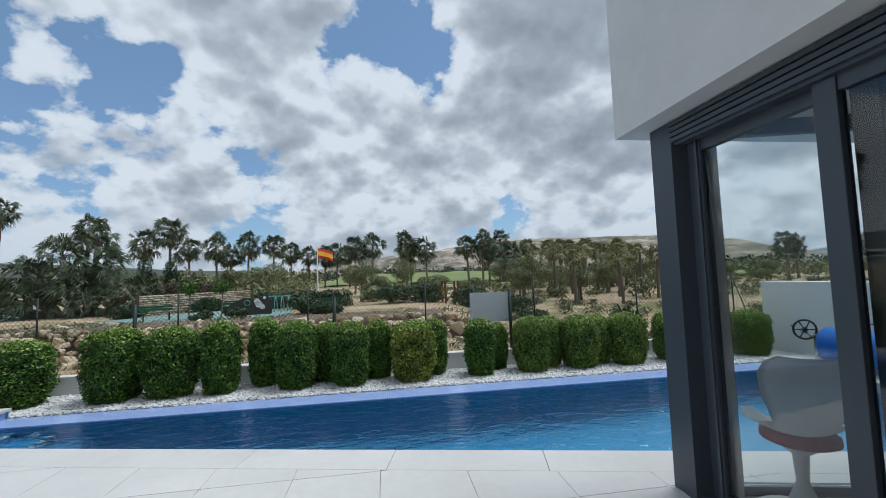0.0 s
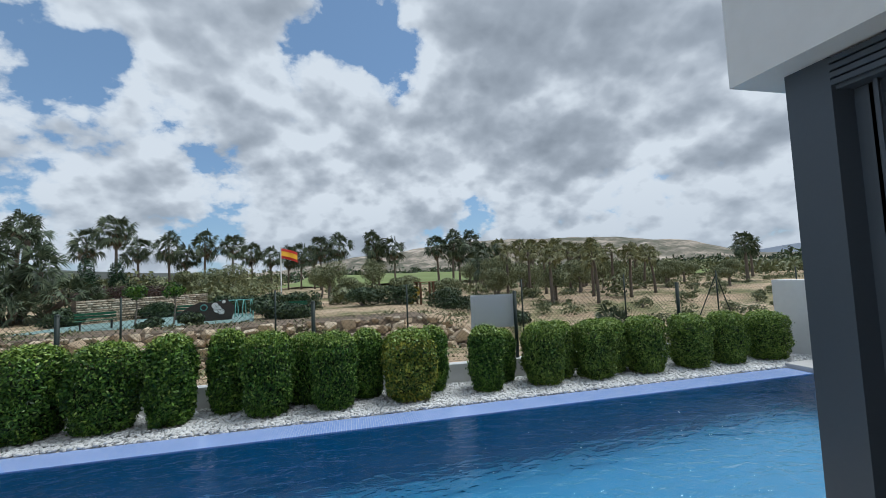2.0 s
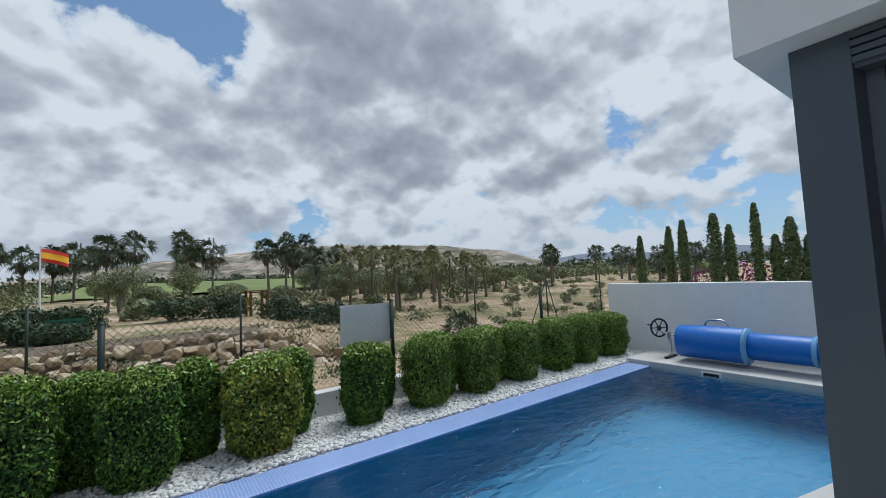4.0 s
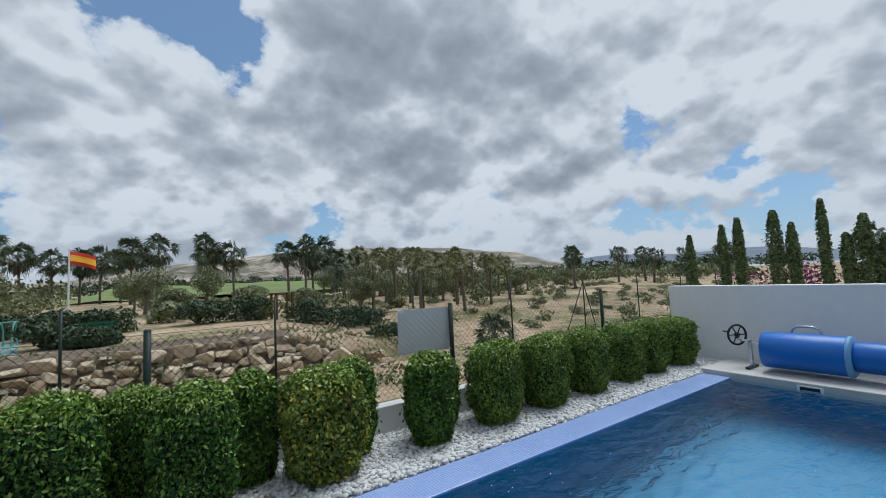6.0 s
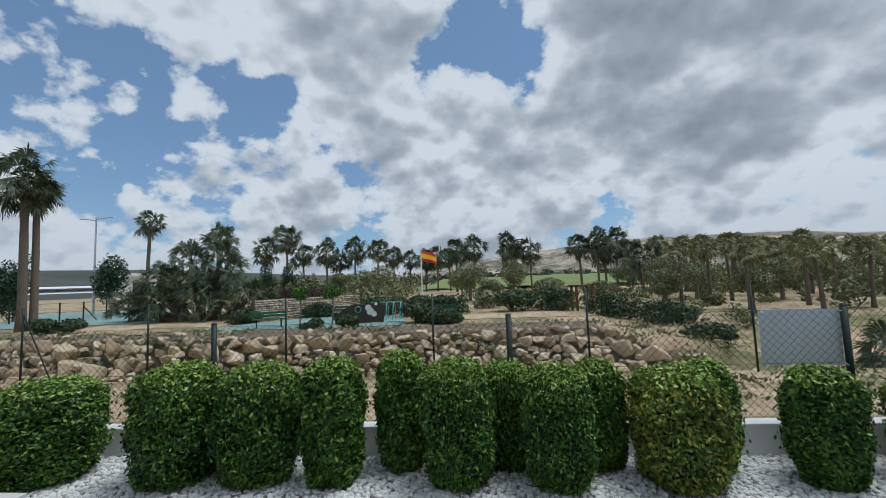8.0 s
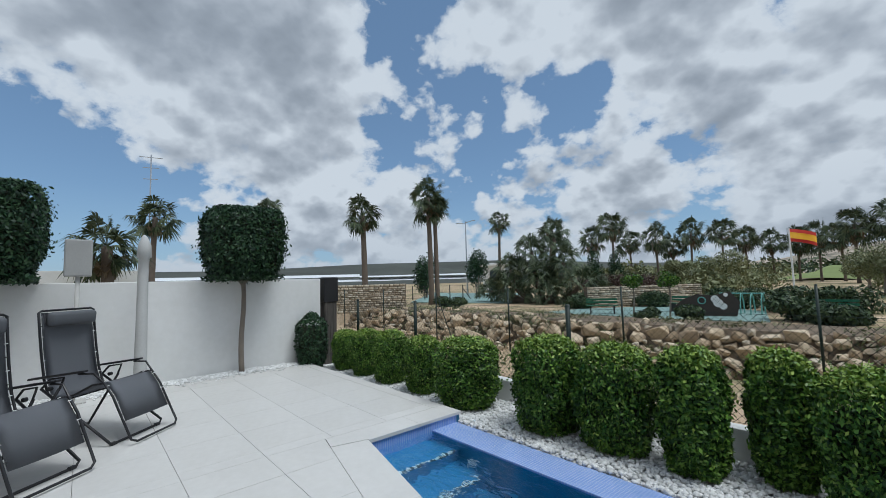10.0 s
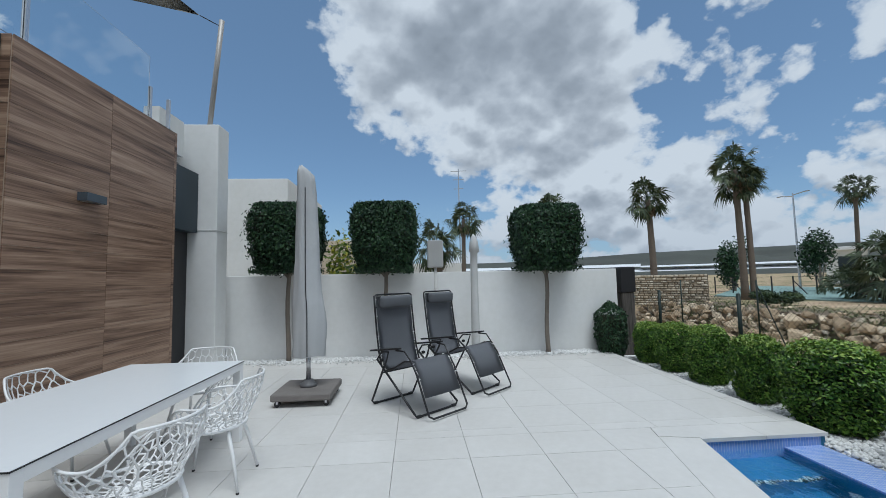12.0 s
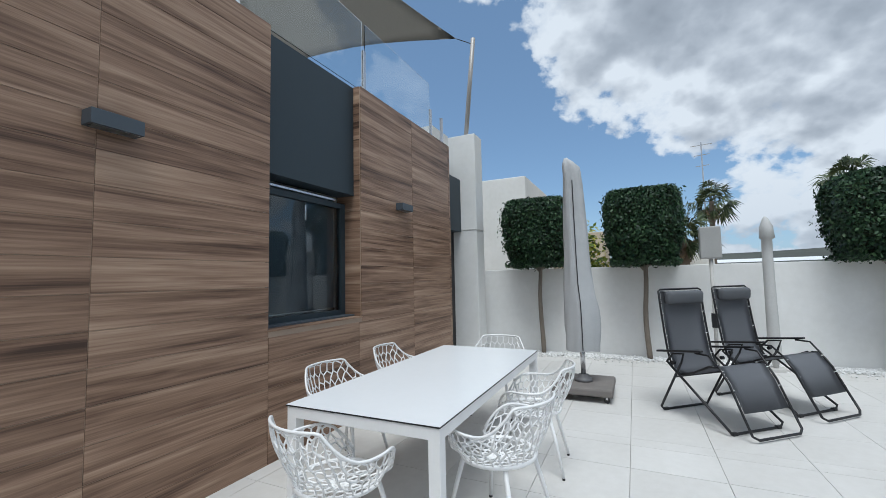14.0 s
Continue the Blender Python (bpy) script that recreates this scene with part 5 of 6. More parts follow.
tube(bm, [(-WR * 0.9, WY, WZ + 0.05), (-WR * 0.9, WY + 0.11, WZ + 0.05)], 0.012, 8)
part("grip", bm, BLACK, whl)
lad = thing("ladder_rail", "bent stainless steel pool ladder handrail behind the roller", "handrail", at=pose(6.98, 4.75, -0.05))
bm = bmesh.new()
tube(bm, [(0, -0.1, 0), (0, -0.1, 0.5), (0, -0.07, 0.58), (0, 0.0, 0.61), (0, 0.17, 0.61), (0, 0.23, 0.57), (0, 0.25, 0.5), (0, 0.25, 0)], 0.018, 10)
part("rail", bm, STEEL, lad, smooth=True)
sk = thing("pool_skimmer", "white plastic pool skimmer opening in the mosaic wall", "skimmer", at=pose(POOL_E - 0.004, 4.62, -0.1))
part("frame", boxes((-0.03, 0.003, -0.13, 0.13, -0.085, 0.015), bevel=0.004), WHITE_METAL, sk)
part("mouth", boxes((-0.034, -0.028, -0.10, 0.10, -0.06, 0.0)), BLACK, sk)

# ---- land beyond the fence ----
def palm_crown_mesh(name, seed, leaves, droop, mat):
    """A ball of fan leaves, each a stalk with narrow drooping blades; crown radius about one metre."""
    r = random.Random(seed)
    vs, fs = [], []

    def quad(a, b, c, d):
        k = len(vs)
        vs.extend((a, b, c, d))
        fs.append((k, k + 1, k + 2, k + 3))

    for i in range(leaves):
        t = (i + 0.5) / leaves
        el = radians(82 - 140 * t ** 0.9 * droop + r.uniform(-9, 9))
        az = i * 2.39996 + r.uniform(-0.2, 0.2)
        d = Vector((math.cos(az) * math.cos(el), math.sin(az) * math.cos(el), math.sin(el)))
        side = Vector((-math.sin(az), math.cos(az), 0))
        up = side.cross(d)
        up = -up if up.z < 0 else up
        roll = r.uniform(-1.35, 1.35)
        side, up = side * math.cos(roll) + up * math.sin(roll), up * math.cos(roll) - side * math.sin(roll)
        ln = r.choice((r.uniform(0.2, 0.4), r.uniform(0.4, 0.62), r.uniform(0.45, 0.66)))
        hub = d * ln - Vector((0, 0, 0.10 * ln * (1 - math.sin(el))))
        quad(tuple(side * 0.014), tuple(-side * 0.014), tuple(hub - side * 0.010), tuple(hub + side * 0.010))
        n = 15
        size = r.uniform(0.40, 0.58)
        fold = r.uniform(0.1, 0.5)
        for k in range(n):
            a = radians(-88 + 176 * k / (n - 1) + r.uniform(-5, 5))
            bd = (d * math.cos(a) + side * math.sin(a) - up * fold * abs(math.sin(a))).normalized()
            ls = size * r.uniform(0.8, 1.08) * (1 - 0.25 * abs(math.sin(a)))
            mid = hub + bd * ls * 0.55 + up * 0.02
            tip = hub + bd * ls - Vector((0, 0, 0.20 + 0.25 * r.random())) * ls
            w = bd.cross(up).normalized() * 0.026
            quad(tuple(hub), tuple(mid + w), tuple(tip), tuple(mid - w))
    me = bpy.data.meshes.new(name)
    me.from_pydata(vs, [], fs)
    me.materials.append(mat)
    return me


CROWNS = [palm_crown_mesh("crown", s, 38, 1.0, LEAF_PALM) for s in (1, 2, 3, 4, 5)]
TUFTS = [palm_crown_mesh("crown", s, 30, 0.80, LEAF_FAN) for s in (7, 8)]
SKIRT = palm_crown_mesh("skirt", 9, 22, 0.5, LEAF_DRY)
count = [0]


def palm(x, y, top, r, label="tall fan palm with a slim bare trunk in the park", skirt=True, trunk_r=0.15, group="fan palms in the park"):
    """A fan palm whose crown centre is at height top."""
    i = count[0]
    count[0] += 1
    rr = random.Random(100 + i)
    z0 = ground_z(x, y)
    t = thing("palm_tree", label, "palm tree", group, at=pose(x, y, z0 - 0.1))
    h = top - z0 + 0.1
    lean = (rr.uniform(-0.25, 0.25), rr.uniform(-0.25, 0.25))
    bm = bmesh.new()
    n = 9
    tube(bm, [(lean[0] * (k / n) ** 2, lean[1] * (k / n) ** 2, h * k / n) for k in range(n + 1)], [trunk_r * (1.35 if k == 0 else 1.0 - 0.03 * k + 0.05 * (k % 2)) for k in range(n + 1)], 9)
    part("trunk", bm, PALMBARK, t, smooth=True)
    c = new("crown", CROWNS[i % 5])
    c.parent = t
    c.matrix_basis = pose(lean[0], lean[1], h, rr.uniform(-8, 8), rr.uniform(-8, 8), rr.uniform(0, 360)) @ Matrix.Diagonal((1.12 * r, 1.12 * r, 1.12 * r * rr.uniform(0.9, 1.1), 1))
    if skirt:
        s = new("skirt", SKIRT)
        s.parent = t
        s.matrix_basis = pose(lean[0] * 0.8, lean[1] * 0.8, h - 0.35 * r, 180, 0, rr.uniform(0, 360)) @ Matrix.Diagonal((r * 0.46, r * 0.46, r * rr.uniform(0.7, 1.0), 1))
        tagged(s, "brown hanging dead fronds")
    return t


# big palms in the west, the row behind the playground, twins, groups on the golf land
palm(-22.62, 15.27, 5.75, 1.3, "fan palm with a thick trunk behind the rubble wall", trunk_r=0.19)
palm(-20.4, 18.6, 6.75, 1.35, "tall fan palm with brown hanging fronds behind the rubble wall", trunk_r=0.17)
palm(-20.25, 18.95, 6.2, 1.1, "fan palm leaning beside its taller twin", trunk_r=0.15)
palm(-27.3, 33.0, 7.3, 1.25)
palm(-24.6, 37.6, 6.5, 1.35)
palm(-25.9, 10.5, 5.6, 1.25)
for x, y, top in ((-27.5, 51.1, 6.4), (-23.8, 49.6, 7.7), (-25.4, 57.7, 6.3), (-22.5, 58.9, 6.6), (-21.3, 60.5, 5.4), (-18.9, 60.2, 6.8), (-16.2, 63.0, 6.9), (-15.5, 71.4, 6.4),
                  (-13.6, 76.8, 6.1), (-11.0, 78.0, 5.8), (-8.6, 76.0, 6.2), (-6.2, 74.0, 6.0)):
    palm(x, y, top, 2.0 if y < 65 else 2.2, "tall fan palm in the row behind the playground")
for x, y, top in ((-4.4, 62.8, 6.3), (-1.9, 62.9, 6.5), (3.5, 65.7, 6.8), (6.7, 65.4, 6.0), (4.3, 67.5, 5.6)):
    palm(x, y, top, 2.2, "fan palm standing in a close pair on the golf land")
for x, y, top in ((10.7, 51.5, 5.2), (12.5, 51.1, 5.5), (15.9, 55.2, 6.0), (13.6, 52.0, 4.6), (17.2, 54.0, 4.4), (11.6, 36.2, 2.9)):
    palm(x, y, top, 1.9, "bushy fan palm in a dense group")
CROWNS, KEEP = [palm_crown_mesh("crown", s, 32, 0.85, LEAF_SUNPALM) for s in (21, 22, 23, 24, 25)], CROWNS
for x, y, top in ((11.2, 22.8, 2.7), (12.4, 24.6, 3.0), (13.9, 22.3, 2.5), (15.6, 25.4, 3.2), (12.0, 27.5, 3.3), (17.4, 24.0, 2.7), (10.0, 26.6, 3.1), (18.4, 27.2, 3.1), (14.0, 29.0, 3.5), (16.6, 30.0, 3.5), (20.5, 25.5, 2.6), (22.5, 29.0, 3.0)):
    palm(x, y, top - 0.4, 0.85, "short fan palm with olive fronds on the sandy slope", skirt=False, trunk_r=0.10)
for x, y, top in ((18.4, 43.5, 4.3), (17.4, 38.5, 3.6), (20.2, 39.2, 3.8), (21.4, 36.2, 3.2), (27.9, 43.7, 3.4), (25.0, 44.0, 3.7), (14.2, 39.5, 3.8), (24.8, 39.0, 3.3), (30.5, 40.0, 3.2)):
    palm(x, y, top, 1.25, "short thick-trunked fan palm on the sandy slope", trunk_r=0.24)
CROWNS = KEEP
for x, y, top in ((34.5, 30.6, 3.2), (46.4, 40.1, 3.6), (49.8, 35.5, 3.7), (47.6, 29.4, 2.9), (39.0, 9.3, 2.9), (44.6, 24.2, 1.9), (52.0, 33.0, 3.4), (43.0, 20.0, 2.6), (51.0, 27.0, 3.0)):
    palm(x, y, top, 1.3, "slender fan palm on the sandy golf land", skirt=False)
palm(-25.2, 5.0, 5.1, 1.2, "fan palm rising behind the garden wall")
palm(-19.4, 3.2, 3.1, 1.25, "low fan palm behind the garden wall", trunk_r=0.22)

# clump of bushy fan palms at the edge of the rubble bank
cl = thing("fan_palm_clump", "dense many-stemmed clump of low fan palms on the bank", "palm tree", at=pose(-14.6, 22.2, ground_z(-14.6, 22.2) - 0.05))
rr = random.Random(5)
for k, (dx, dy, z, r) in enumerate(((-0.9, 0.0, 3.0, 1.35), (1.0, 0.3, 2.3, 1.45), (-2.2, -0.4, 2.0, 1.35), (0.0, -0.6, 1.3, 1.5), (2.1, 0.2, 1.1, 1.4), (-1.5, -0.8, 0.9, 1.4), (2.9, 0.6, 0.6, 1.1), (-3.2, 0.1, 0.8, 1.25), (0.9, -1.0, 0.6, 1.15), (0.3, 0.6, 3.75, 1.2), (-4.2, 0.0, 0.7, 1.15))):
    bm = bmesh.new()
    tube(bm, [(dx * 0.3, dy * 0.3, 0), (dx * 0.8, dy * 0.8, z * 0.6), (dx, dy, z)], [0.16, 0.13, 0.12], 8)
    part("stem", bm, PALMBARK, cl)
    c = new("crown", TUFTS[k % 2])
    c.parent = cl
    c.matrix_basis = pose(dx, dy, z, rr.uniform(-15, 15), rr.uniform(-15, 15), rr.uniform(0, 360)) @ Matrix.Scale(r, 4)
low = thing("dwarf_fan_palm", "low trunkless fan palm on the sandy slope beyond the fence", "palm tree", at=pose(8.3, 13.2, ground_z(8.3, 13.2) + 0.1))
c = new("crown", TUFTS[0])
c.parent = low
c.matrix_basis = pose(0, 0, 0.25) @ Matrix.Scale(0.95, 4)
bm = bmesh.new()
tube(bm, [(0, 0, -0.3), (0, 0, 0.3)], [0.14, 0.1], 8)
part("stem", bm, PALMBARK, low)


def clump_points(rng, n, r, h):
    """Points of a round uneven crown made of several lobes."""
    lobes = rng.normal(0, 1, (7, 3))
    lobes /= np.linalg.norm(lobes, axis=1)[:, None]
    lobes *= (r * 0.55, r * 0.55, h * 0.28)
    k = rng.integers(0, 7, n)
    d = rng.normal(0, 1, (n, 3))
    d /= np.linalg.norm(d, axis=1)[:, None]
    p = lobes[k] + d * (r * 0.55, r * 0.55, h * 0.3) * rng.uniform(0.65, 1.05, (n, 1))
    p[:, 2] += h * 0.5
    return p, d


def leafy_tree(name, label, cat, x, y, r, h, trunk, mat, seed, n=900, size=0.11, group=""):
    rng = np.random.default_rng(seed)
    t = thing(name, label, cat, group, at=pose(x, y, ground_z(x, y) - 0.05))
    p, d = clump_points(rng, n, r, h)
    p[:, 2] = np.maximum(p[:, 2] + trunk, 0.03)
    v, f = leaf_cloud(rng, p, d, size)
    soup("crown" if trunk > 0 else "foliage", v, f, mat, t)
    bm = bmesh.new()
    tube(bm, [(0, 0, 0), (0.05, 0.02, (trunk + h * 0.3) * 0.6), (0.0, 0.05, trunk + h * 0.5)], [0.09 * r, 0.07 * r, 0.03], 8)
    for s in (-1, 1):
        tube(bm, [(0, 0, trunk + 0.1 * h), (s * r * 0.35, s * 0.1, trunk + h * 0.45)], [0.05 * r, 0.02], 6)
    part("trunk" if trunk > 0 else "stem", bm, BARK, t)
    return t


for i, (x, y, r, h) in enumerate(((-3.9, 20.7, 1.15, 1.0), (-2.4, 20.9, 1.0, 0.9), (0.3, 21.9, 1.1, 0.95), (2.1, 21.7, 1.2, 1.0), (4.4, 21.1, 1.25, 1.05), (6.0, 20.6, 1.3, 1.0), (-8.6, 21.5, 0.8, 0.7), (6.3, 17.1, 0.8, 0.6),
                                  (-11.0, 19.5, 0.9, 0.8), (-17.0, 17.0, 0.9, 0.7), (-5.6, 22.0, 1.0, 0.9), (7.4, 21.4, 1.1, 0.8), (-3.2, 17.4, 0.75, 0.75), (-2.3, 17.0, 0.7, 0.6), (-5.4, 15.9, 0.42, 0.5), (-6.5, 15.7, 0.4, 0.45))):
    leafy_tree("park_bush", "rounded grey-green bush on top of the rubble bank", "bush", x, y, r, h, 0, LEAF_CYPRESS, 200 + i, 2600, 0.07, "bushes on the bank")
for i, (x, y, r, h, tr) in enumerate(((-8.2, 30.0, 1.4, 1.9, 0.9), (-1.8, 33.0, 1.5, 2.0, 1.0), (-0.5, 30.5, 1.0, 1.0, 0.5), (3.0, 29.0, 0.9, 0.9, 0.5), (6.8, 31.0, 1.2, 1.0, 0.5), (10.2, 29.0, 1.4, 1.9, 0.9), (13.0, 31.0, 1.6, 1.9, 0.8),
                                      (-9.2, 28.5, 0.8, 1.2, 1.0), (-10.8, 30.5, 0.9, 1.2, 1.1), (16.5, 28.5, 1.4, 1.7, 0.8), (20.5, 30.0, 1.5, 1.7, 0.8), (24.5, 29.0, 1.3, 1.5, 0.8), (30.0, 33.0, 1.4, 1.5, 0.7), (12.2, 24.5, 1.1, 1.4, 0.7),
                                      (1.6, 36.0, 1.2, 2.1, 0.9), (14.5, 33.5, 1.4, 1.8, 0.8), (17.5, 30.0, 1.1, 1.5, 0.7), (21.5, 33.0, 1.5, 1.7, 0.8), (26.5, 31.0, 1.4, 1.6, 0.8), (9.0, 26.5, 1.0, 1.5, 0.7), (28.5, 27.0, 1.2, 1.4, 0.7), (12.0, 40.0, 1.6, 2.2, 1.0), (23.0, 38.0, 1.5, 2.0, 0.9), (5.0, 40.0, 1.4, 1.2, 0.7), (-2.6, 37.0, 1.1, 1.4, 0.6))):
    leafy_tree("olive_tree", "small grey-green olive tree in the park", "tree", x, y, r, h, tr, LEAF_OLIVE, 300 + i, 4200, 0.068, "olive trees in the park")
for i, (x, y) in enumerate(((22.0, 19.5), (26.5, 22.0), (29.0, 18.0), (18.0, 17.5), (33.0, 24.0), (24.0, 26.0), (36.0, 17.0), (15.0, 20.0), (40.0, 22.0))):
    leafy_tree("scrub_bush", "small dry scrub bush on sandy ground", "bush", x, y, 0.55, 0.6, 0, LEAF_OLIVE, 400 + i, 420, 0.06, "scrub on the sandy slope")
for i, (x, y, z) in enumerate(((-26.1, 28.7, 4.0), (-29.2, 25.3, 4.3), (-24.8, 46.8, 4.6), (-22.4, 47.6, 4.2))):
    leafy_tree("pine_tree", "dark young pine tree behind the sports ground", "tree", x, y, 1.15, z - 0.1, 0.12, LEAF_TREE, 450 + i, 2400, 0.11, "pines in the park")

# weeds on the slope just beyond the fence
rng = np.random.default_rng(77)
pv, pd = [], []
for _ in range(260):
    x, y = rng.uniform(-18, 16), rng.uniform(7.4, 13.4)
    if rng.random() > (0.9 if x > 3 else 0.45):
        continue
    n = int(rng.integers(14, 46))
    q = rng.normal(0, 1, (n, 3)) * (0.16, 0.16, 0.0) + (x, y, 0)
    q[:, 2] = [ground_z(a, b) for a, b in q[:, :2]] + rng.uniform(0.0, 0.16, n)
    pv.append(q)
    pd.append(rng.normal(0, 1, (n, 3)) + (0, 0, 0.3))
v, f = leaf_cloud(rng, np.concatenate(pv), np.concatenate(pd), 0.055)
tagged(soup("weeds", v, f, LEAF_OLIVE), "sparse grey-green weeds on the dry slope", "weeds", kind="stuff")

# shrubs and small trees that fill the park
pv, pd = [], []
for _ in range(150):
    y = rng.uniform(24, 62)
    x = rng.uniform(-0.62, 0.95) * y
    if -19 < x < -9 and y < 31.5 or x < -12 and y < 42 or y < 46 and abs(x + 0.158 * y) < 2.0:
        continue
    if -0.13 * y < x < 0.32 * y and y > 34 and rng.random() < 0.6:
        continue
    if x > 0.35 * y and rng.random() < 0.55:
        continue
    r, h = rng.uniform(0.7, 1.5), rng.uniform(0.7, 2.3) * (0.55 if -0.13 * y < x < 0.35 * y else 1)
    p, dd = clump_points(rng, 260, r, h)
    pv.append(p + (x, y, ground_z(x, y) - 0.1))
    pd.append(dd)
v, f = leaf_cloud(rng, np.concatenate(pv), np.concatenate(pd), 0.15)
tagged(soup("park_shrubs", v, f, LEAF_OLIVE), "grey-green shrubs and small trees across the park", "shrubs", kind="stuff")

# low scrub on the sandy slope
pv, pd = [], []
for _ in range(210):
    x, y = rng.uniform(6, 50), rng.uniform(13.5, 50)
    r = rng.uniform(0.15, 0.75)
    p, dd = clump_points(rng, int(60 + 160 * r), r, r * rng.uniform(0.6, 1.3))
    pv.append(p + (x, y, ground_z(x, y) - 0.05))
    pd.append(dd)
v, f = leaf_cloud(rng, np.concatenate(pv), np.concatenate(pd), 0.085)
tagged(soup("slope_scrub", v, f, LEAF_OLIVE), "low olive-green scrub scattered over the sandy slope", "scrub", kind="stuff")

# woods far off
pv, pd = [], []
for _ in range(420):
    a = radians(rng.uniform(-36, 68))
    d = rng.uniform(62, 170)
    x, y = math.sin(a) * d, math.cos(a) * d
    if -9 < math.degrees(a) < 20 and 60 < d < 172:
        continue
    r, h = rng.uniform(1.5, 3.2), rng.uniform(1.8, 4.2) * (0.7 if a > 0.6 else 1)
    p, dd = clump_points(rng, 130, r, h)
    pv.append(p + (x, y, ground_z(x, y)))
    pd.append(dd)
v, f = leaf_cloud(rng, np.concatenate(pv), np.concatenate(pd), 0.34)
tagged(soup("far_woods", v, f, LEAF_OLIVE), "mixed woods of olive and pine far off", "woods", kind="stuff")
pv, pd = [], []
for _ in range(300):
    a = radians(rng.uniform(-40, 75))
    d = rng.uniform(180, 380)
    x, y = math.sin(a) * d, math.cos(a) * d
    p, dd = clump_points(rng, 60, rng.uniform(4, 8), rng.uniform(3.5, 7.5))
    pv.append(p + (x, y, ground_z(x, y) + 0.012 * (d - 180)))
    pd.append(dd)
v, f = leaf_cloud(rng, np.concatenate(pv), np.concatenate(pd), 1.0)
tagged(soup("distant_woods", v, f, LEAF_CYPRESS), "dark tree belt at the foot of the hill", "woods", kind="stuff")

# golf lawn
LAWN = plain("golf_lawn", (0.165, 0.21, 0.06), 0.9, vary=0.2, scale=0.3, bump=0)
for x0, x1, y0, y1, z0, z1 in ((-14, 42, 80, 160, 0.3, 3.2), (45, 95, 60, 100, 0.4, 1.4)):
    bm = bmesh.new()
    nx, ny = 24, 10
    g = [[bm.verts.new((x0 + (x1 - x0) * i / nx, y0 + (y1 - y0) * j / ny + 4 * math.sin(i * 0.7), z0 + (z1 - z0) * j / ny + 0.25 * math.sin(i * 0.9 + j))) for i in range(nx + 1)] for j in range(ny + 1)]
    for j in range(ny):
        for i in range(nx):
            bm.faces.new((g[j][i], g[j][i + 1], g[j + 1][i + 1], g[j + 1][i]))
    structure("lawn", bm, LAWN, "bright green golf fairway", "lawn", smooth=True)


# ---- hills ----
def ridge(name, label, a0, a1, dist, depth, height, mat, rough):
    """A range along an arc of directions (degrees east of +y); height(a) is its rise above the eye in degrees."""
    bm = bmesh.new()
    na, nd = 150, 16
    rows = []
    for j in range(nd + 1):
        v = j / nd
        d = dist + depth * v
        row = []
        for i in range(na + 1):
            a = a0 + (a1 - a0) * i / na
            top = 1.5 + (dist + depth) * math.tan(radians(height(a)))
            s = v ** 1.15
            z = -2 + (top + 2) * s + rough * (top + 2) * s * (1 - s) * 2.2 * noise.fractal(Vector((a * 0.22, v * 2.5, 3.0)), 0.9, 2.0, 5)
            row.append(bm.verts.new((math.sin(radians(a)) * d, math.cos(radians(a)) * d, z)))
        rows.append(row)
    for j in range(nd):
        for i in range(na):
            bm.faces.new((rows[j][i], rows[j][i + 1], rows[j + 1][i + 1], rows[j + 1][i]))
    back = [bm.verts.new((v.co.x * 1.05, v.co.y * 1.05, -3)) for v in rows[-1]]
    for i in range(na):
        bm.faces.new((rows[-1][i], rows[-1][i + 1], back[i + 1], back[i]))
    structure(name, bm, mat, label, "hill", smooth=True)


def step(a, b, t):
    t = min(1, max(0, (t - a) / (b - a)))
    return t * t * (3 - 2 * t)


def main_hill(a):
    h = 1.2 + 2.0 * step(-14, 4, a) + 1.5 * step(2, 17, a) - 0.35 * step(18, 34, a) - 1.1 * step(32, 44, a) - 2.2 * step(42, 52, a)
    return h + 0.05 * math.sin(a * 0.9) + 0.03 * math.sin(a * 2.3)


ridge("hill", "long flat-topped dry limestone hill", -20, 60, 900, 700, main_hill, HILL, 0.5)
# the far ridge has its distance haze painted in as a blue-grey base colour
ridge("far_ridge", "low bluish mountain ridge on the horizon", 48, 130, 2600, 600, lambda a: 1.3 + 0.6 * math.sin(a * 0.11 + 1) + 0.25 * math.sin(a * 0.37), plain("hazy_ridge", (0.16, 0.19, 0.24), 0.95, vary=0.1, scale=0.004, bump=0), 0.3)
ridge("west_ridge", "dark low farmland ridge on the horizon", -130, -18, 420, 500, lambda a: 2.1 + 0.7 * step(-80, -55, a) - 1.2 * step(-42, -18, a), plain("dark_farmland", (0.055, 0.060, 0.050), 0.95, vary=0.35, scale=0.03, bump=0), 0.25)
bm = bmesh.new()
for k, (a0, a1, d, e0, e1) in enumerate(((-100, -40, 400, 0.42, 0.86), (-92, -60, 412, 1.05, 1.4), (-60, -40, 405, 0.95, 1.15))):
    prev = None
    for i in range(25):
        a = radians(a0 + (a1 - a0) * i / 24)
        pts = [bm.verts.new((math.sin(a) * (d + q * 25), math.cos(a) * (d + q * 25), 1.5 + (d + q * 25) * math.tan(radians(e)))) for q, e in ((0, e0), (1, e1))]
        if prev:
            bm.faces.new((prev[0], pts[0], pts[1], prev[1]))
        prev = pts
structure("greenhouse_roofs", bm, plain("white_plastic_sheeting", (0.72, 0.74, 0.76), 0.5, vary=0.1, scale=0.05, bump=0), "long white plastic greenhouse roofs far off", "greenhouse")

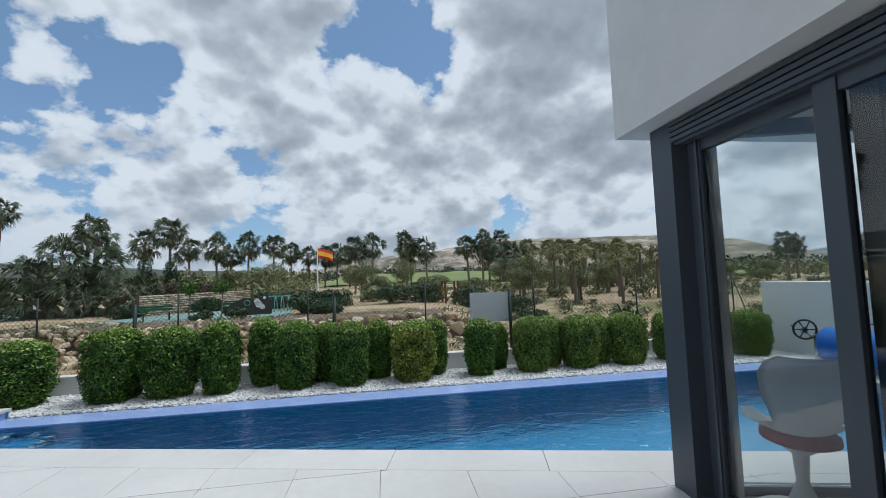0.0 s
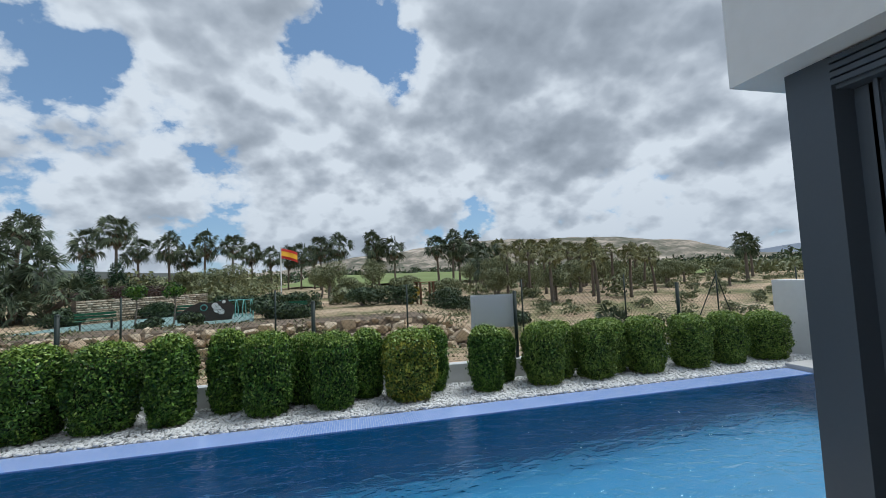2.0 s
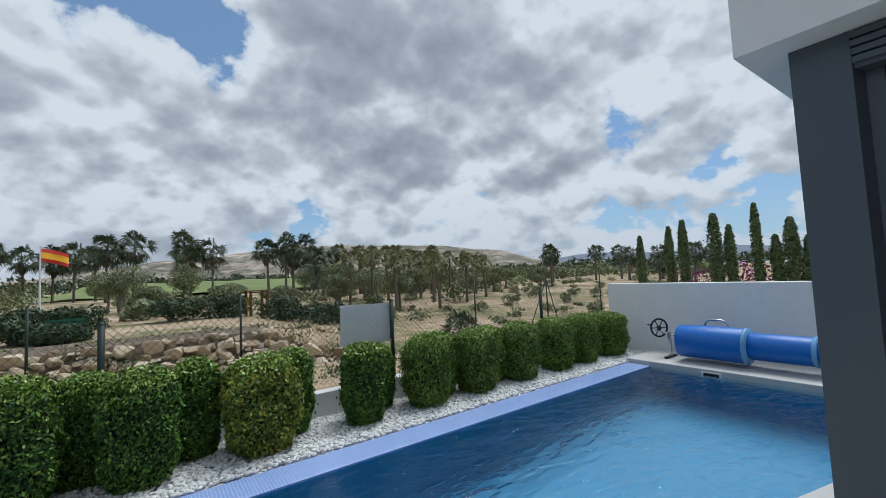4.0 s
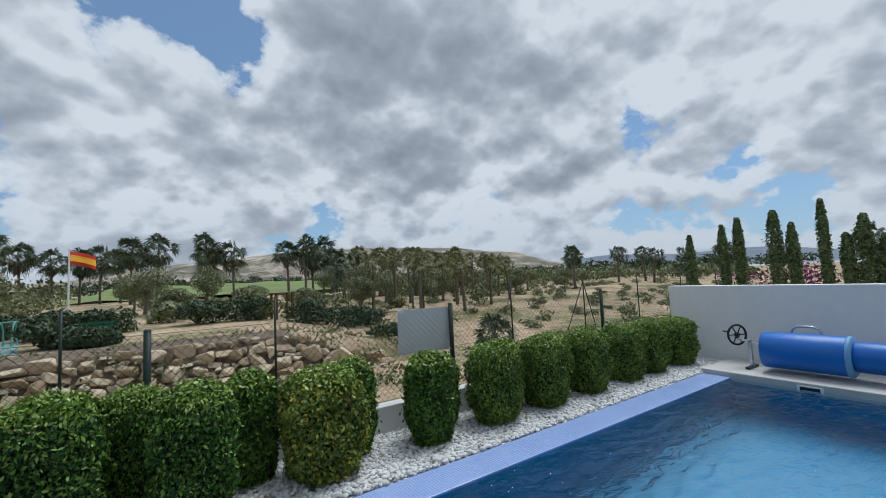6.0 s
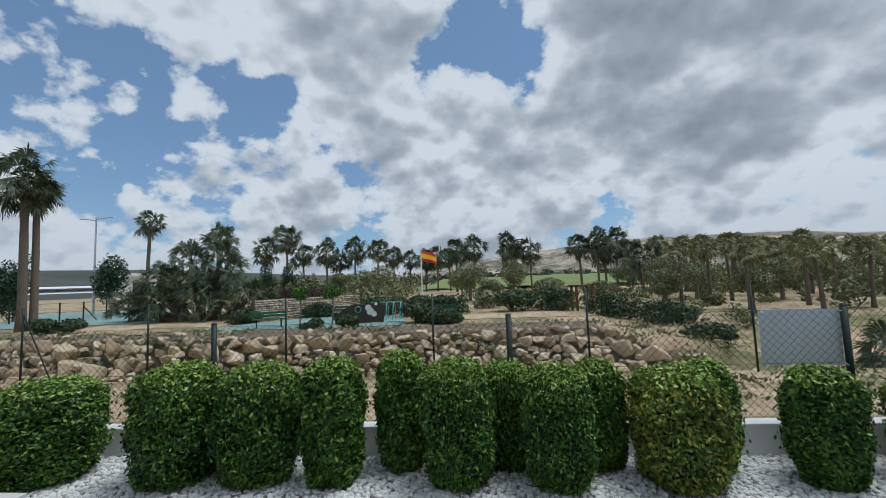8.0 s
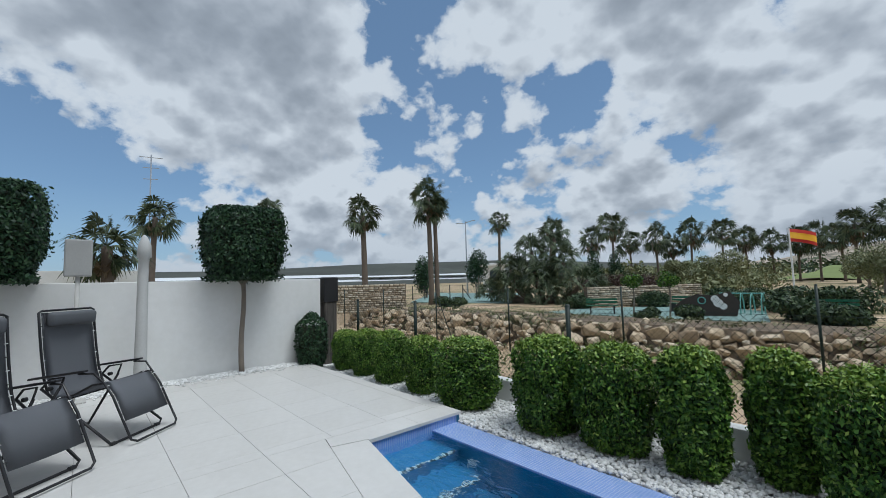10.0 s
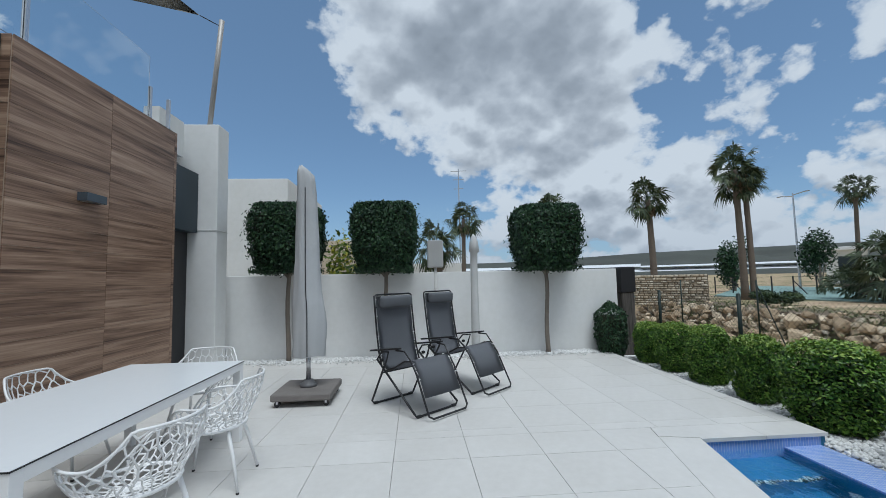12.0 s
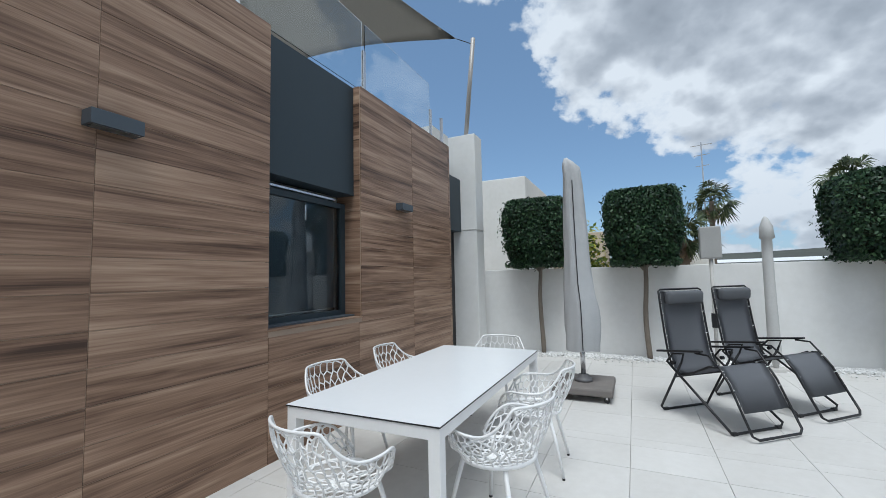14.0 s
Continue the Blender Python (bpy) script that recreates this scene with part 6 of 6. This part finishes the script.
# ---- built things of the park ----
# rubble retaining wall of rough blocks
bank = thing("rubble_wall", "dry-stone retaining bank of rough limestone blocks", "stone wall")
ROCKS = []
for s in range(12):
    rr = random.Random(40 + s)
    bm = bmesh.new()
    for _ in range(rr.choice((11, 13, 15, 17))):
        d = Vector((rr.uniform(-1, 1), rr.uniform(-1, 1), rr.uniform(-1, 1)))
        d = d / max(abs(q) for q in d) if rr.random() < 0.6 else d.normalized() * 1.1
        bm.verts.new([max(-0.5, min(0.5, q * rr.uniform(0.40, 0.52))) for q in d])
    hull = bmesh.ops.convex_hull(bm, input=bm.verts[:])
    bmesh.ops.delete(bm, geom=[g for g in hull["geom_interior"] if isinstance(g, bmesh.types.BMVert)], context="VERTS")
    bmesh.ops.bevel(bm, geom=bm.edges[:], offset=0.035, segments=1, affect="EDGES")
    me = bpy.data.meshes.new("stone")
    bm.to_mesh(me)
    bm.free()
    me.materials.append(STONE)
    ROCKS.append(me)
k = Mat("bank_soil", 0.95)
k.color(k.ramp(k.noise(5, 5), ((0.35, (0.10, 0.075, 0.05)), (0.65, (0.22, 0.165, 0.115)))))
bm = bmesh.new()
prev = None
for i in range(53):
    x = -22 + 0.5 * i
    e = min(1, max(0.12, (4.6 - x) / 2.5))
    ring = [bm.verts.new(q) for q in ((x, 13.55, -0.95), (x, 14.25, -0.9 + 1.08 * e), (x, 15.4, -0.75 + 1.0 * e))]
    if prev:
        bm.faces.new((prev[0], ring[0], ring[1], prev[1]))
        bm.faces.new((prev[1], ring[1], ring[2], prev[2]))
    prev = ring
part("bank", bm, k.m, bank)
rr = random.Random(12)
laid = []
for lo, hi, tries in ((0.48, 0.66, 70), (0.33, 0.48, 900), (0.23, 0.33, 3000), (0.15, 0.23, 4500)):
    for _ in range(tries):
        x, v = rr.uniform(-21.5, 4.7), rr.uniform(0.0, 1.0)
        w = rr.uniform(lo, hi)
        h = w * rr.uniform(0.5, 0.85)
        e = min(1, max(0.12, (4.8 - x) / 2.5))
        if v * 1.25 + h * 0.5 > 1.36 or v * 1.25 - h * 0.5 < -0.15 or rr.random() > e + 0.25:
            continue
        if all(((x - a) / (w + c)) ** 2 + ((v - b) * 1.25 * e / (h + d)) ** 2 > 0.19 for a, b, c, d in laid):
            laid.append((x, v, w, h))
rest = []
for i, (x, v, w, h) in enumerate(laid):
    e = min(1, max(0.12, (4.8 - x) / 2.5))
    loose = min(1.0, max(0.0, (-4.5 - x) / 3))
    deep = (0.70 + 0.15 * loose) * v - 0.25 * loose
    m = (pose(x, 13.48 + deep + rr.uniform(-0.05, 0.05) * (1 + 2 * loose), -0.86 + 1.02 * v * e + rr.uniform(-0.03, 0.03), rr.uniform(-22, 22), rr.uniform(-12, 12) * (1 + loose), rr.uniform(-25, 25) * (1 + loose))
         @ Matrix.Diagonal((w * 1.1, w * rr.uniform(0.75, 1.05), h * 1.1, 1)))
    if i < 298:
        ob = new("stone", rr.choice(ROCKS))
        ob.parent = bank
        ob.matrix_basis = m
    else:
        rest.append((m, rr.choice(ROCKS)))
bm = bmesh.new()
for m, me in rest:
    old = len(bm.verts)
    bm.from_mesh(me)
    bm.verts.ensure_lookup_table()
    for q in bm.verts[old:]:
        q.co = m @ q.co
tagged(part("small_stones", bm, RUBBLE, bank), "small pale limestone pieces wedged between the blocks", kind="stuff")
for i in range(70):
    w = rr.uniform(0.1, 0.45)
    x, y = rr.uniform(-20, 9), rr.uniform(11.6, 13.5) if i % 3 else rr.uniform(14.5, 16.0)
    ob = new("loose_stone", rr.choice(ROCKS))
    tagged(ob, "pale limestone boulder lying on dry earth", "stone", "loose stones on the bank")
    ob.matrix_basis = pose(x, y, ground_z(x, y) + w * 0.15, 0, 0, rr.uniform(0, 360)) @ Matrix.Diagonal((w * 1.3, w, w * 0.7, 1))
# tufts that grow out of the bank
rng = np.random.default_rng(78)
pv, pd = [], []
for _ in range(46):
    x, v = rng.uniform(-20, 4.4), rng.random()
    n = int(rng.integers(60, 190))
    q = np.abs(rng.normal(0, 1, (n, 3))) * rng.choice((-1, 1), (n, 3)) * (rng.uniform(0.16, 0.42), 0.14, 0.09)
    pv.append(q + (x, 13.5 + 0.75 * v, -0.78 + 1.02 * v))
    pd.append(rng.normal(0, 1, (n, 3)) + (0, -0.4, 0.4))
for _ in range(34):
    x, y = rng.uniform(-20, 6), rng.uniform(14.5, 16.2)
    n = int(rng.integers(80, 240))
    q = rng.normal(0, 1, (n, 3)) * (rng.uniform(0.2, 0.5), 0.2, 0.07)
    q[:, 2] = np.abs(q[:, 2])
    pv.append(q + (x, y, ground_z(x, y)))
    pd.append(rng.normal(0, 1, (n, 3)) + (0, -0.2, 0.5))
v, f = leaf_cloud(rng, np.concatenate(pv), np.concatenate(pd), 0.05)
tagged(soup("bank_weeds", v, f, LEAF_OLIVE), "grey-green tufts growing between the blocks", "weeds", kind="stuff")


def stone_wall(name, x0, y0, x1, y1, z0, z1, label):
    """A wall of coursed rubble between two points."""
    t = thing(name, label, "stone wall")
    L, a = math.hypot(x1 - x0, y1 - y0), math.degrees(math.atan2(y1 - y0, x1 - x0))
    m = pose(x0, y0, 0, 0, 0, a)
    bm = bmesh.new()
    box(bm, 0, L, -0.12, 0.12, z0, z1 - 0.03, m=m)
    part("core", bm, k.m, t)
    r = random.Random(round(x0 * 10))
    vs, fs = [], []
    z = z0
    while z < z1 - 0.05:
        h = r.uniform(0.07, 0.15)
        u = 0.0
        while u < L:
            w = r.uniform(0.10, 0.34)
            o = r.uniform(0.0, 0.05)
            q = [Vector((u + 0.01, -0.15 - o, z + 0.01)), Vector((min(L, u + w) - 0.01, -0.15 - o, z + 0.01)), Vector((min(L, u + w) - 0.015, -0.15 - o, min(z1, z + h) - 0.01)), Vector((u + 0.015, -0.15 - o, min(z1, z + h) - 0.01))]
            b = [Vector((p.x, 0.15, p.z)) for p in q]
            n = len(vs)
            vs.extend(tuple(m @ p) for p in q + b)
            fs.extend(((n, n + 1, n + 2, n + 3), (n + 7, n + 6, n + 5, n + 4), (n + 3, n + 2, n + 6, n + 7), (n, n + 3, n + 7, n + 4), (n + 1, n + 5, n + 6, n + 2), (n, n + 4, n + 5, n + 1)))
            u += w
        z += h
    tagged(soup("stones", vs, fs, RUBBLE, t), kind="stuff")


stone_wall("park_wall", -21.6, 12.2, -18.75, 15.45, 0.0, 1.5, "coursed rubble stone wall at the park's corner")
stone_wall("play_wall", -10.6, 19.4, -7.6, 24.4, 0.0, 1.12, "pale rubble stone wall beside the playground")
TEAL = plain("teal_rubber_surface", (0.20, 0.30, 0.28), 0.85, vary=0.15, scale=1)
bm = bmesh.new()
prism(bm, [(-10.9, 16.6), (-10.5, 18.9), (-7.6, 22.8), (-4.4, 20.4), (-3.6, 16.6), (-6.0, 16.2)], 0.14, 0.175)
structure("playground_floor", bm, TEAL, "pale teal rubber playground surface", "playground")
bm = bmesh.new()
prism(bm, [(-23.9, 19.6), (-16.4, 21.2), (-26.5, 35.5), (-41.0, 36.0)], 0.14, 0.19)
structure("sports_ground", bm, TEAL, "pale teal sports ground behind the bank", "sports ground")


def small_fence(x0, y0, x1, y1, n):
    t = thing("low_fence", "low dark steel post fence beside the sports ground", "fence")
    for i in range(n):
        u = i / (n - 1)
        x, y = x0 + (x1 - x0) * u, y0 + (y1 - y0) * u
        bm = bmesh.new()
        tube(bm, [(x, y, 0.1), (x, y, 1.25)], 0.04, 7)
        part("post", bm, BLACK, t)
        if i % 3 == 1:
            bm = bmesh.new()
            tube(bm, [(x, y, 1.0), (x + 0.7, y + 0.2, 0.12)], 0.03, 6)
            part("brace", bm, BLACK, t)
    for z in (0.7, 1.2):
        bm = bmesh.new()
        tube(bm, [(x0, y0, z), (x1, y1, z)], 0.008, 5)
        part("wire", bm, BLACK, t)


small_fence(-27.5, 22.5, -20.0, 26.5, 9)
rng = np.random.default_rng(91)
pv, pd = [], []
for i in range(34):
    u = i / 33
    p, dd = clump_points(rng, 150, 0.9, 1.6)
    pv.append(p + (-24 + 10.5 * u + rng.normal(0, 0.3), 41.5 + 4.5 * u + rng.normal(0, 0.3), ground_z(-20, 43)))
    pd.append(dd)
v, f = leaf_cloud(rng, np.concatenate(pv), np.concatenate(pd), 0.12)
tagged(soup("purple_hedge", v, f, leafy("purple_leaf", (0.03, 0.02, 0.02), (0.07, 0.045, 0.04), (0.13, 0.09, 0.075))), "long brownish purple hedge behind the playground", "hedge", kind="stuff")

fl = thing("flagpole", "white flagpole with a red and yellow striped flag", "flagpole", at=pose(-7.0, 44.5, 0.1))
bm = bmesh.new()
tube(bm, [(0, 0, 0), (0, 0, 2.5), (0, 0, 4.9)], [0.07, 0.06, 0.045], 10)
part("pole", bm, WHITE_METAL, fl)
bm = bmesh.new()
tube(bm, [(0, 0, 4.9), (0, 0, 4.98)], [0.07, 0.03], 8)
part("finial", bm, STEEL, fl)
for name, z0, z1, col in (("red_stripe", 4.82, 4.56, (0.42, 0.03, 0.02)), ("yellow_stripe", 4.56, 4.08, (0.62, 0.36, 0.02)), ("red_stripe", 4.08, 3.82, (0.42, 0.03, 0.02))):
    bm = bmesh.new()
    prev = None
    for i in range(13):
        u = i / 12 * 1.55
        pts = [bm.verts.new((0.05 + u, 0.14 * math.sin(u * 3.2), z - 0.22 * u * u - 0.05 * math.sin(u * 2.5))) for z in (z0, z1)]
        if prev:
            bm.faces.new((prev[0], pts[0], pts[1], prev[1]))
        prev = pts
    bmesh.ops.solidify(bm, geom=bm.faces[:], thickness=0.01)
    part(name, bm, plain("flag_" + name, col, 0.8, vary=0.05, bump=0), fl, smooth=True)


def street_lamp(x, y, h):
    t = thing("street_lamp", "grey steel street lamp with two short arms", "street lamp", "street lamps in the park", at=pose(x, y, ground_z(x, y)))
    bm = bmesh.new()
    tube(bm, [(0, 0, 0), (0, 0, h * 0.5), (0, 0, h)], [0.09, 0.07, 0.05], 10)
    part("pole", bm, STEEL, t)
    for s, z in ((-1, h - 0.25), (1, h - 0.15)):
        bm = bmesh.new()
        tube(bm, [(0, 0, z), (s * 0.7, s * 0.2, z + 0.12)], 0.04, 8)
        arm = part("arm", bm, STEEL, t)
        part("lantern", boxes((s * 0.85 - 0.22, s * 0.85 + 0.22, s * 0.22 - 0.08, s * 0.22 + 0.08, z + 0.09, z + 0.16), bevel=0.02), STEEL, arm)


street_lamp(-29.6, 30.8, 7.3)
street_lamp(-30.0, 62.0, 7.5)
pv2 = thing("pavilion", "small white flat-roofed park building", "building", at=pose(-40.9, 47.6, 0.1, 0, 0, 40) @ Matrix.Scale(1.6, 4))
part("wall", boxes((-1.0, 1.0, -0.8, 0.8, 0, 2.2)), STUCCO, pv2)
part("roof", boxes((-1.3, 1.3, -1.1, 1.1, 2.2, 2.42), bevel=0.02), WHITE_METAL, pv2)
part("door", boxes((-0.4, 0.4, -0.83, -0.80, 0, 1.8)), SLATE, pv2)
# playground
pn = thing("playground_toy", "dark brown playground panel with a round hole and pale figure", "playground", at=pose(-5.35, 17.7, 0.175, 0, 0, 14) @ Matrix.Scale(0.52, 4))
bm = bmesh.new()
out = [(-1.5, 0.0), (1.4, 0.0), (1.6, 0.9), (1.1, 1.5), (0.2, 1.25), (-0.6, 1.35), (-1.4, 1.0), (-1.9, 0.5)]
lo = [bm.verts.new((x, -0.05, z)) for x, z in out]
hi = [bm.verts.new((x, 0.05, z)) for x, z in out]
bm.faces.new(lo)
bm.faces.new(hi[::-1])
for i in range(len(out)):
    bm.faces.new((lo[(i + 1) % 8], lo[i], hi[i], hi[(i + 1) % 8]))
part("board", bm, plain("dark_brown_board", (0.045, 0.033, 0.028), 0.6), pn)
bm = bmesh.new()
tube(bm, [(-0.35 + 0.2 * math.cos(2 * math.pi * i / 20), -0.08, 0.95 + 0.2 * math.sin(2 * math.pi * i / 20)) for i in range(20)], 0.035, 6, closed=True)
part("ring", bm, plain("teal_plastic", (0.12, 0.33, 0.30), 0.5), pn)
bm = bmesh.new()
for x, z, r in ((0.35, 1.05, 0.22), (0.5, 0.8, 0.26), (0.75, 0.6, 0.2), (0.9, 1.3, 0.12)):
    tube(bm, [(x, -0.09, z), (x, -0.06, z)], r, 14)
part("pale_figure", bm, WHITE_METAL, pn)
sl = thing("play_slide", "small yellow playground slide with a red roof", "slide", at=pose(3.6, 22.2, ground_z(3.6, 22.2), 0, 0, 10) @ Matrix.Scale(0.72, 4))
for sx in (-0.5, 0.5):
    for sy in (-0.4, 0.4):
        part("post", boxes((sx - 0.06, sx + 0.06, sy - 0.06, sy + 0.06, 0, 1.7)), plain("brown_timber", (0.16, 0.08, 0.04), 0.8), sl)
bm = bmesh.new()
prism(bm, [(-0.65, -0.5), (0.65, -0.5), (0.65, 0.5), (-0.65, 0.5)], 1.65, 1.70)
part("roof", bm, plain("red_board", (0.16, 0.05, 0.03), 0.8), sl)
bm = bmesh.new()
box(bm, -0.3, 0.3, -0.04, 0.04, -0.9, 0.9, m=pose(-1.05, 0, 0.55, 0, 38, 0))
part("chute", bm, plain("yellow_plastic", (0.60, 0.42, 0.05), 0.4), sl)


def bench(x, y, a):
    t = thing("park_bench", "dark green slatted metal park bench", "bench", "benches in the playground", at=pose(x, y, 0.175 if x < -3.6 else ground_z(x, y), 0, 0, a) @ Matrix.Scale(0.68, 4))
    g = plain("green_paint", (0.02, 0.13, 0.07), 0.5)
    for i in range(3):
        part("slat", boxes((-0.8, 0.8, -0.2 + 0.14 * i, -0.09 + 0.14 * i, 0.42, 0.45)), g, t)
    for i in range(2):
        part("slat", boxes((-0.8, 0.8, 0.24, 0.27, 0.55 + 0.15 * i, 0.66 + 0.15 * i)), g, t)
    for s in (-0.6, 0.6):
        part("leg", boxes((s - 0.03, s + 0.03, -0.2, 0.27, 0.0, 0.42)), BLACK, t)


bench(-8.6, 17.0, 30)
bench(-2.5, 18.3, 5)
bench(-6.6, 19.2, -15)
CLIMB = plain("pale_teal_plastic", (0.16, 0.40, 0.36), 0.45)
cf = thing("climbing_frame", "low playground climbing frame of bent teal tubes", "climbing frame", at=pose(-4.75, 19.0, 0.175) @ Matrix.Scale(0.7, 4))
for i in range(5):
    bm = bmesh.new()
    x = -0.8 + 0.4 * i
    tube(bm, [(x, 0.35 * math.cos(a) * (1 + 0.2 * (i % 2)), 0.95 * math.sin(a)) for a in [math.pi * q / 10 for q in range(11)]], 0.03, 7)
    part("hoop", bm, CLIMB, cf)
bm = bmesh.new()
tube(bm, [(-0.9, 0, 0.96), (0.9, 0, 0.96)], 0.03, 7)
part("ridge_bar", bm, CLIMB, cf)
for i, (x, y, top) in enumerate(((-7.55, 17.2, 1.62), (-6.35, 17.2, 1.62))):
    leafy_tree("young_tree", "small round-headed tree with a thin stem in the playground", "tree", x, y, 0.36, 0.55, 1.0, LEAF_HEDGE, 800 + i, 700, 0.05, "young trees in the playground")
tower = thing("radio_mast", "thin lattice aerial mast behind the garden wall", "aerial", at=pose(-26.7, 5.0, -0.1))
bm = bmesh.new()
tube(bm, [(0, 0, 0), (0, 0, 8.7)], 0.035, 6)
part("pole", bm, STEEL, tower)
for z, l in ((8.55, 0.5), (8.0, 0.35), (7.4, 0.3)):
    bm = bmesh.new()
    tube(bm, [(-0.1, -l, z), (0.1, l, z)], 0.02, 5)
    part("antenna", bm, STEEL, tower)

# ---- planting behind the east wall ----
def cypress(x, y, top, r, seed):
    rng = np.random.default_rng(seed)
    z0 = -0.1
    h = top - z0
    t = thing("cypress", "slim column-shaped cypress behind the white wall", "tree", "cypresses behind the wall", at=pose(x, y, z0))
    n = 4200
    z = rng.random(n) ** 0.85
    a = rng.uniform(0, 2 * math.pi, n)
    prof = r * np.minimum(1, (1.03 - z) * 4) ** 0.6 * np.minimum(1, z * 6 + 0.5) * (1 + 0.16 * np.sin(3 * a + 11 * z))
    rad = prof * np.sqrt(rng.uniform(0.25, 1.0, n)) * np.where(rng.random(n) < 0.12, rng.uniform(1.0, 1.45, n), 1.0)
    p = np.stack((np.cos(a) * rad, np.sin(a) * rad, z * h), 1)
    d = np.stack((np.cos(a), np.sin(a), np.full(n, 0.9)), 1)
    v, f = leaf_cloud(rng, p, d, 0.042, 0.6)
    soup("foliage", v, f, LEAF_COLUMN, t)
    bm = bmesh.new()
    tube(bm, [(0, 0, -0.2), (0, 0, h * 0.5), (0, 0, h * 0.9)], [0.06, 0.04, 0.01], 7)
    part("trunk", bm, BARK, t)


for i, (x, y, top, r) in enumerate(((11.24, 8.26, 2.35, 0.2), (11.54, 7.58, 2.55, 0.22), (11.67, 7.26, 2.7, 0.24), (11.91, 6.57, 2.8, 0.33), (11.99, 6.25, 2.45, 0.24), (12.14, 5.71, 2.95, 0.21),
                                    (12.23, 5.35, 2.1, 0.24), (12.28, 5.05, 2.5, 0.32), (12.33, 4.75, 2.0, 0.25), (12.45, 4.2, 2.95, 0.3), (12.5, 3.5, 2.5, 0.28), (12.5, 2.8, 2.8, 0.3), (12.5, 2.1, 2.5, 0.3))):
    cypress(x, y, top, 0.52 * r, 500 + i)
BOUG = leafy("bougainvillea_bract", (0.10, 0.02, 0.06), (0.26, 0.04, 0.15), (0.40, 0.10, 0.26))
for i, (x, y) in enumerate(((13.0, 7.7), (13.4, 6.2), (13.6, 4.6))):
    leafy_tree("bougainvillea", "magenta flowering bougainvillea behind the white wall", "shrub", x, y, 0.75, 1.6, 0, BOUG, 600 + i, 900, 0.06, "bougainvilleas behind the wall")
leafy_tree("garden_shrub", "bright green leafy shrub behind the garden wall", "shrub", -10.2, 0.5, 0.6, 2.6, 0, LEAF_YELLOW, 700, 1600, 0.07)

# ---- terrace tiles ----
P, GAP = 0.6445, 0.0035
tile_mesh = {}


def clip(poly, a, b, c):
    """Keeps the part of an outline where a x + b y <= c."""
    out = []
    for i, p in enumerate(poly):
        q = poly[(i + 1) % len(poly)]
        dp, dq = a * p[0] + b * p[1] - c, a * q[0] + b * q[1] - c
        if dp <= 0:
            out.append(p)
        if dp * dq < 0:
            t = dp / (dp - dq)
            out.append((p[0] + (q[0] - p[0]) * t, p[1] + (q[1] - p[1]) * t))
    return out


def tile_at(x, y, poly, square):
    if square:
        if "square" not in tile_mesh:
            bm = boxes((0, P - GAP, 0, P - GAP, -0.021, 0.0), bevel=0.0015)
            me = bpy.data.meshes.new("tile")
            bm.to_mesh(me)
            bm.free()
            me.materials.append(TILE)
            tile_mesh["square"] = me
        ob = new("tile", tile_mesh["square"])
        ob.location, ob.parent = (x, y, 0), floor
    else:
        bm = bmesh.new()
        prism(bm, poly, -0.021, 0.0)
        part("tile", bm, TILE, floor)


SL = 0.2385 / math.hypot(1, 0.2385)
CS = 1 / math.hypot(1, 0.2385)
CUT = 0.335                                   # width of the coping row along the pool
x_lines = -0.61 + P * np.arange(-13, 12)
y_lines = 1.25 + P * np.arange(-6, 8)
for x in x_lines:
    for y in y_lines:
        x0, x1, y0, y1 = float(x), float(x) + P - GAP, float(y), float(y) + P - GAP
        poly = [(x0, y0), (x1, y0), (x1, y1), (x0, y1)]
        poly = clip(poly, -1, 0, 8.86)
        poly = clip(poly, 1, 0, 6.1) if poly else poly
        poly = clip(poly, 0, -1, -(FACADE - 0.5)) if poly else poly
        if x1 < POOL_W - 0.3:
            poly = clip(poly, 0, 1, 5.925) if poly else poly
        else:
            whole = poly
            poly = clip(poly, SL, CS, SL * POOL_W + CS * near_edge(POOL_W) - CUT) if poly else poly
            if x0 < POOL_W - 0.3 and whole:
                poly2 = clip(clip(whole, 0, 1, 5.925), 1, 0, POOL_W - 0.3)
                if len(poly2) > 2:
                    tile_at(0, 0, poly2, False)
                poly = clip(poly, -1, 0, -(POOL_W - 0.3) - GAP) if poly else poly
        if not poly or len(poly) < 3:
            continue
        area = abs(sum(poly[i][0] * poly[(i + 1) % len(poly)][1] - poly[(i + 1) % len(poly)][0] * poly[i][1] for i in range(len(poly)))) / 2
        if area < 0.004 or (y1 < FACADE - 0.05 and x0 > -7.2) or (x0 > HX + 0.1 and y1 < HY - 0.2):
            continue
        tile_at(x0, y0, poly, area > (P - GAP) ** 2 - 1e-4)
# coping row with a rounded nose along the slanting edge and the short west edge
n, L = 9, math.hypot(POOL_E - POOL_W, near_edge(POOL_E) - near_edge(POOL_W))
m = pose(POOL_W, near_edge(POOL_W), 0, 0, 0, -math.degrees(math.asin(SL)))
for i in range(n):
    bm = bmesh.new()
    box(bm, L * i / n + 0.002, L * (i + 1) / n - 0.002, -CUT + 0.004, 0.03, -0.035, 0.0, bevel=0.004, m=m)
    part("coping_tile", bm, TILE, floor)
bm = bmesh.new()
prism(bm, [(POOL_W - 0.296, 4.394), (POOL_W - 0.083, 4.344), (POOL_W - 0.005, 4.664), (POOL_W + 0.004, 4.694), (POOL_W + 0.03, 4.69), (POOL_W + 0.03, 5.31), (POOL_W - 0.296, 5.31)], -0.035, 0.0)
part("coping_tile", bm, TILE, floor)
part("coping_tile", boxes((POOL_W - 0.296, POOL_W + 0.03, 5.314, 5.925, -0.035, 0.0), bevel=0.004), TILE, floor)
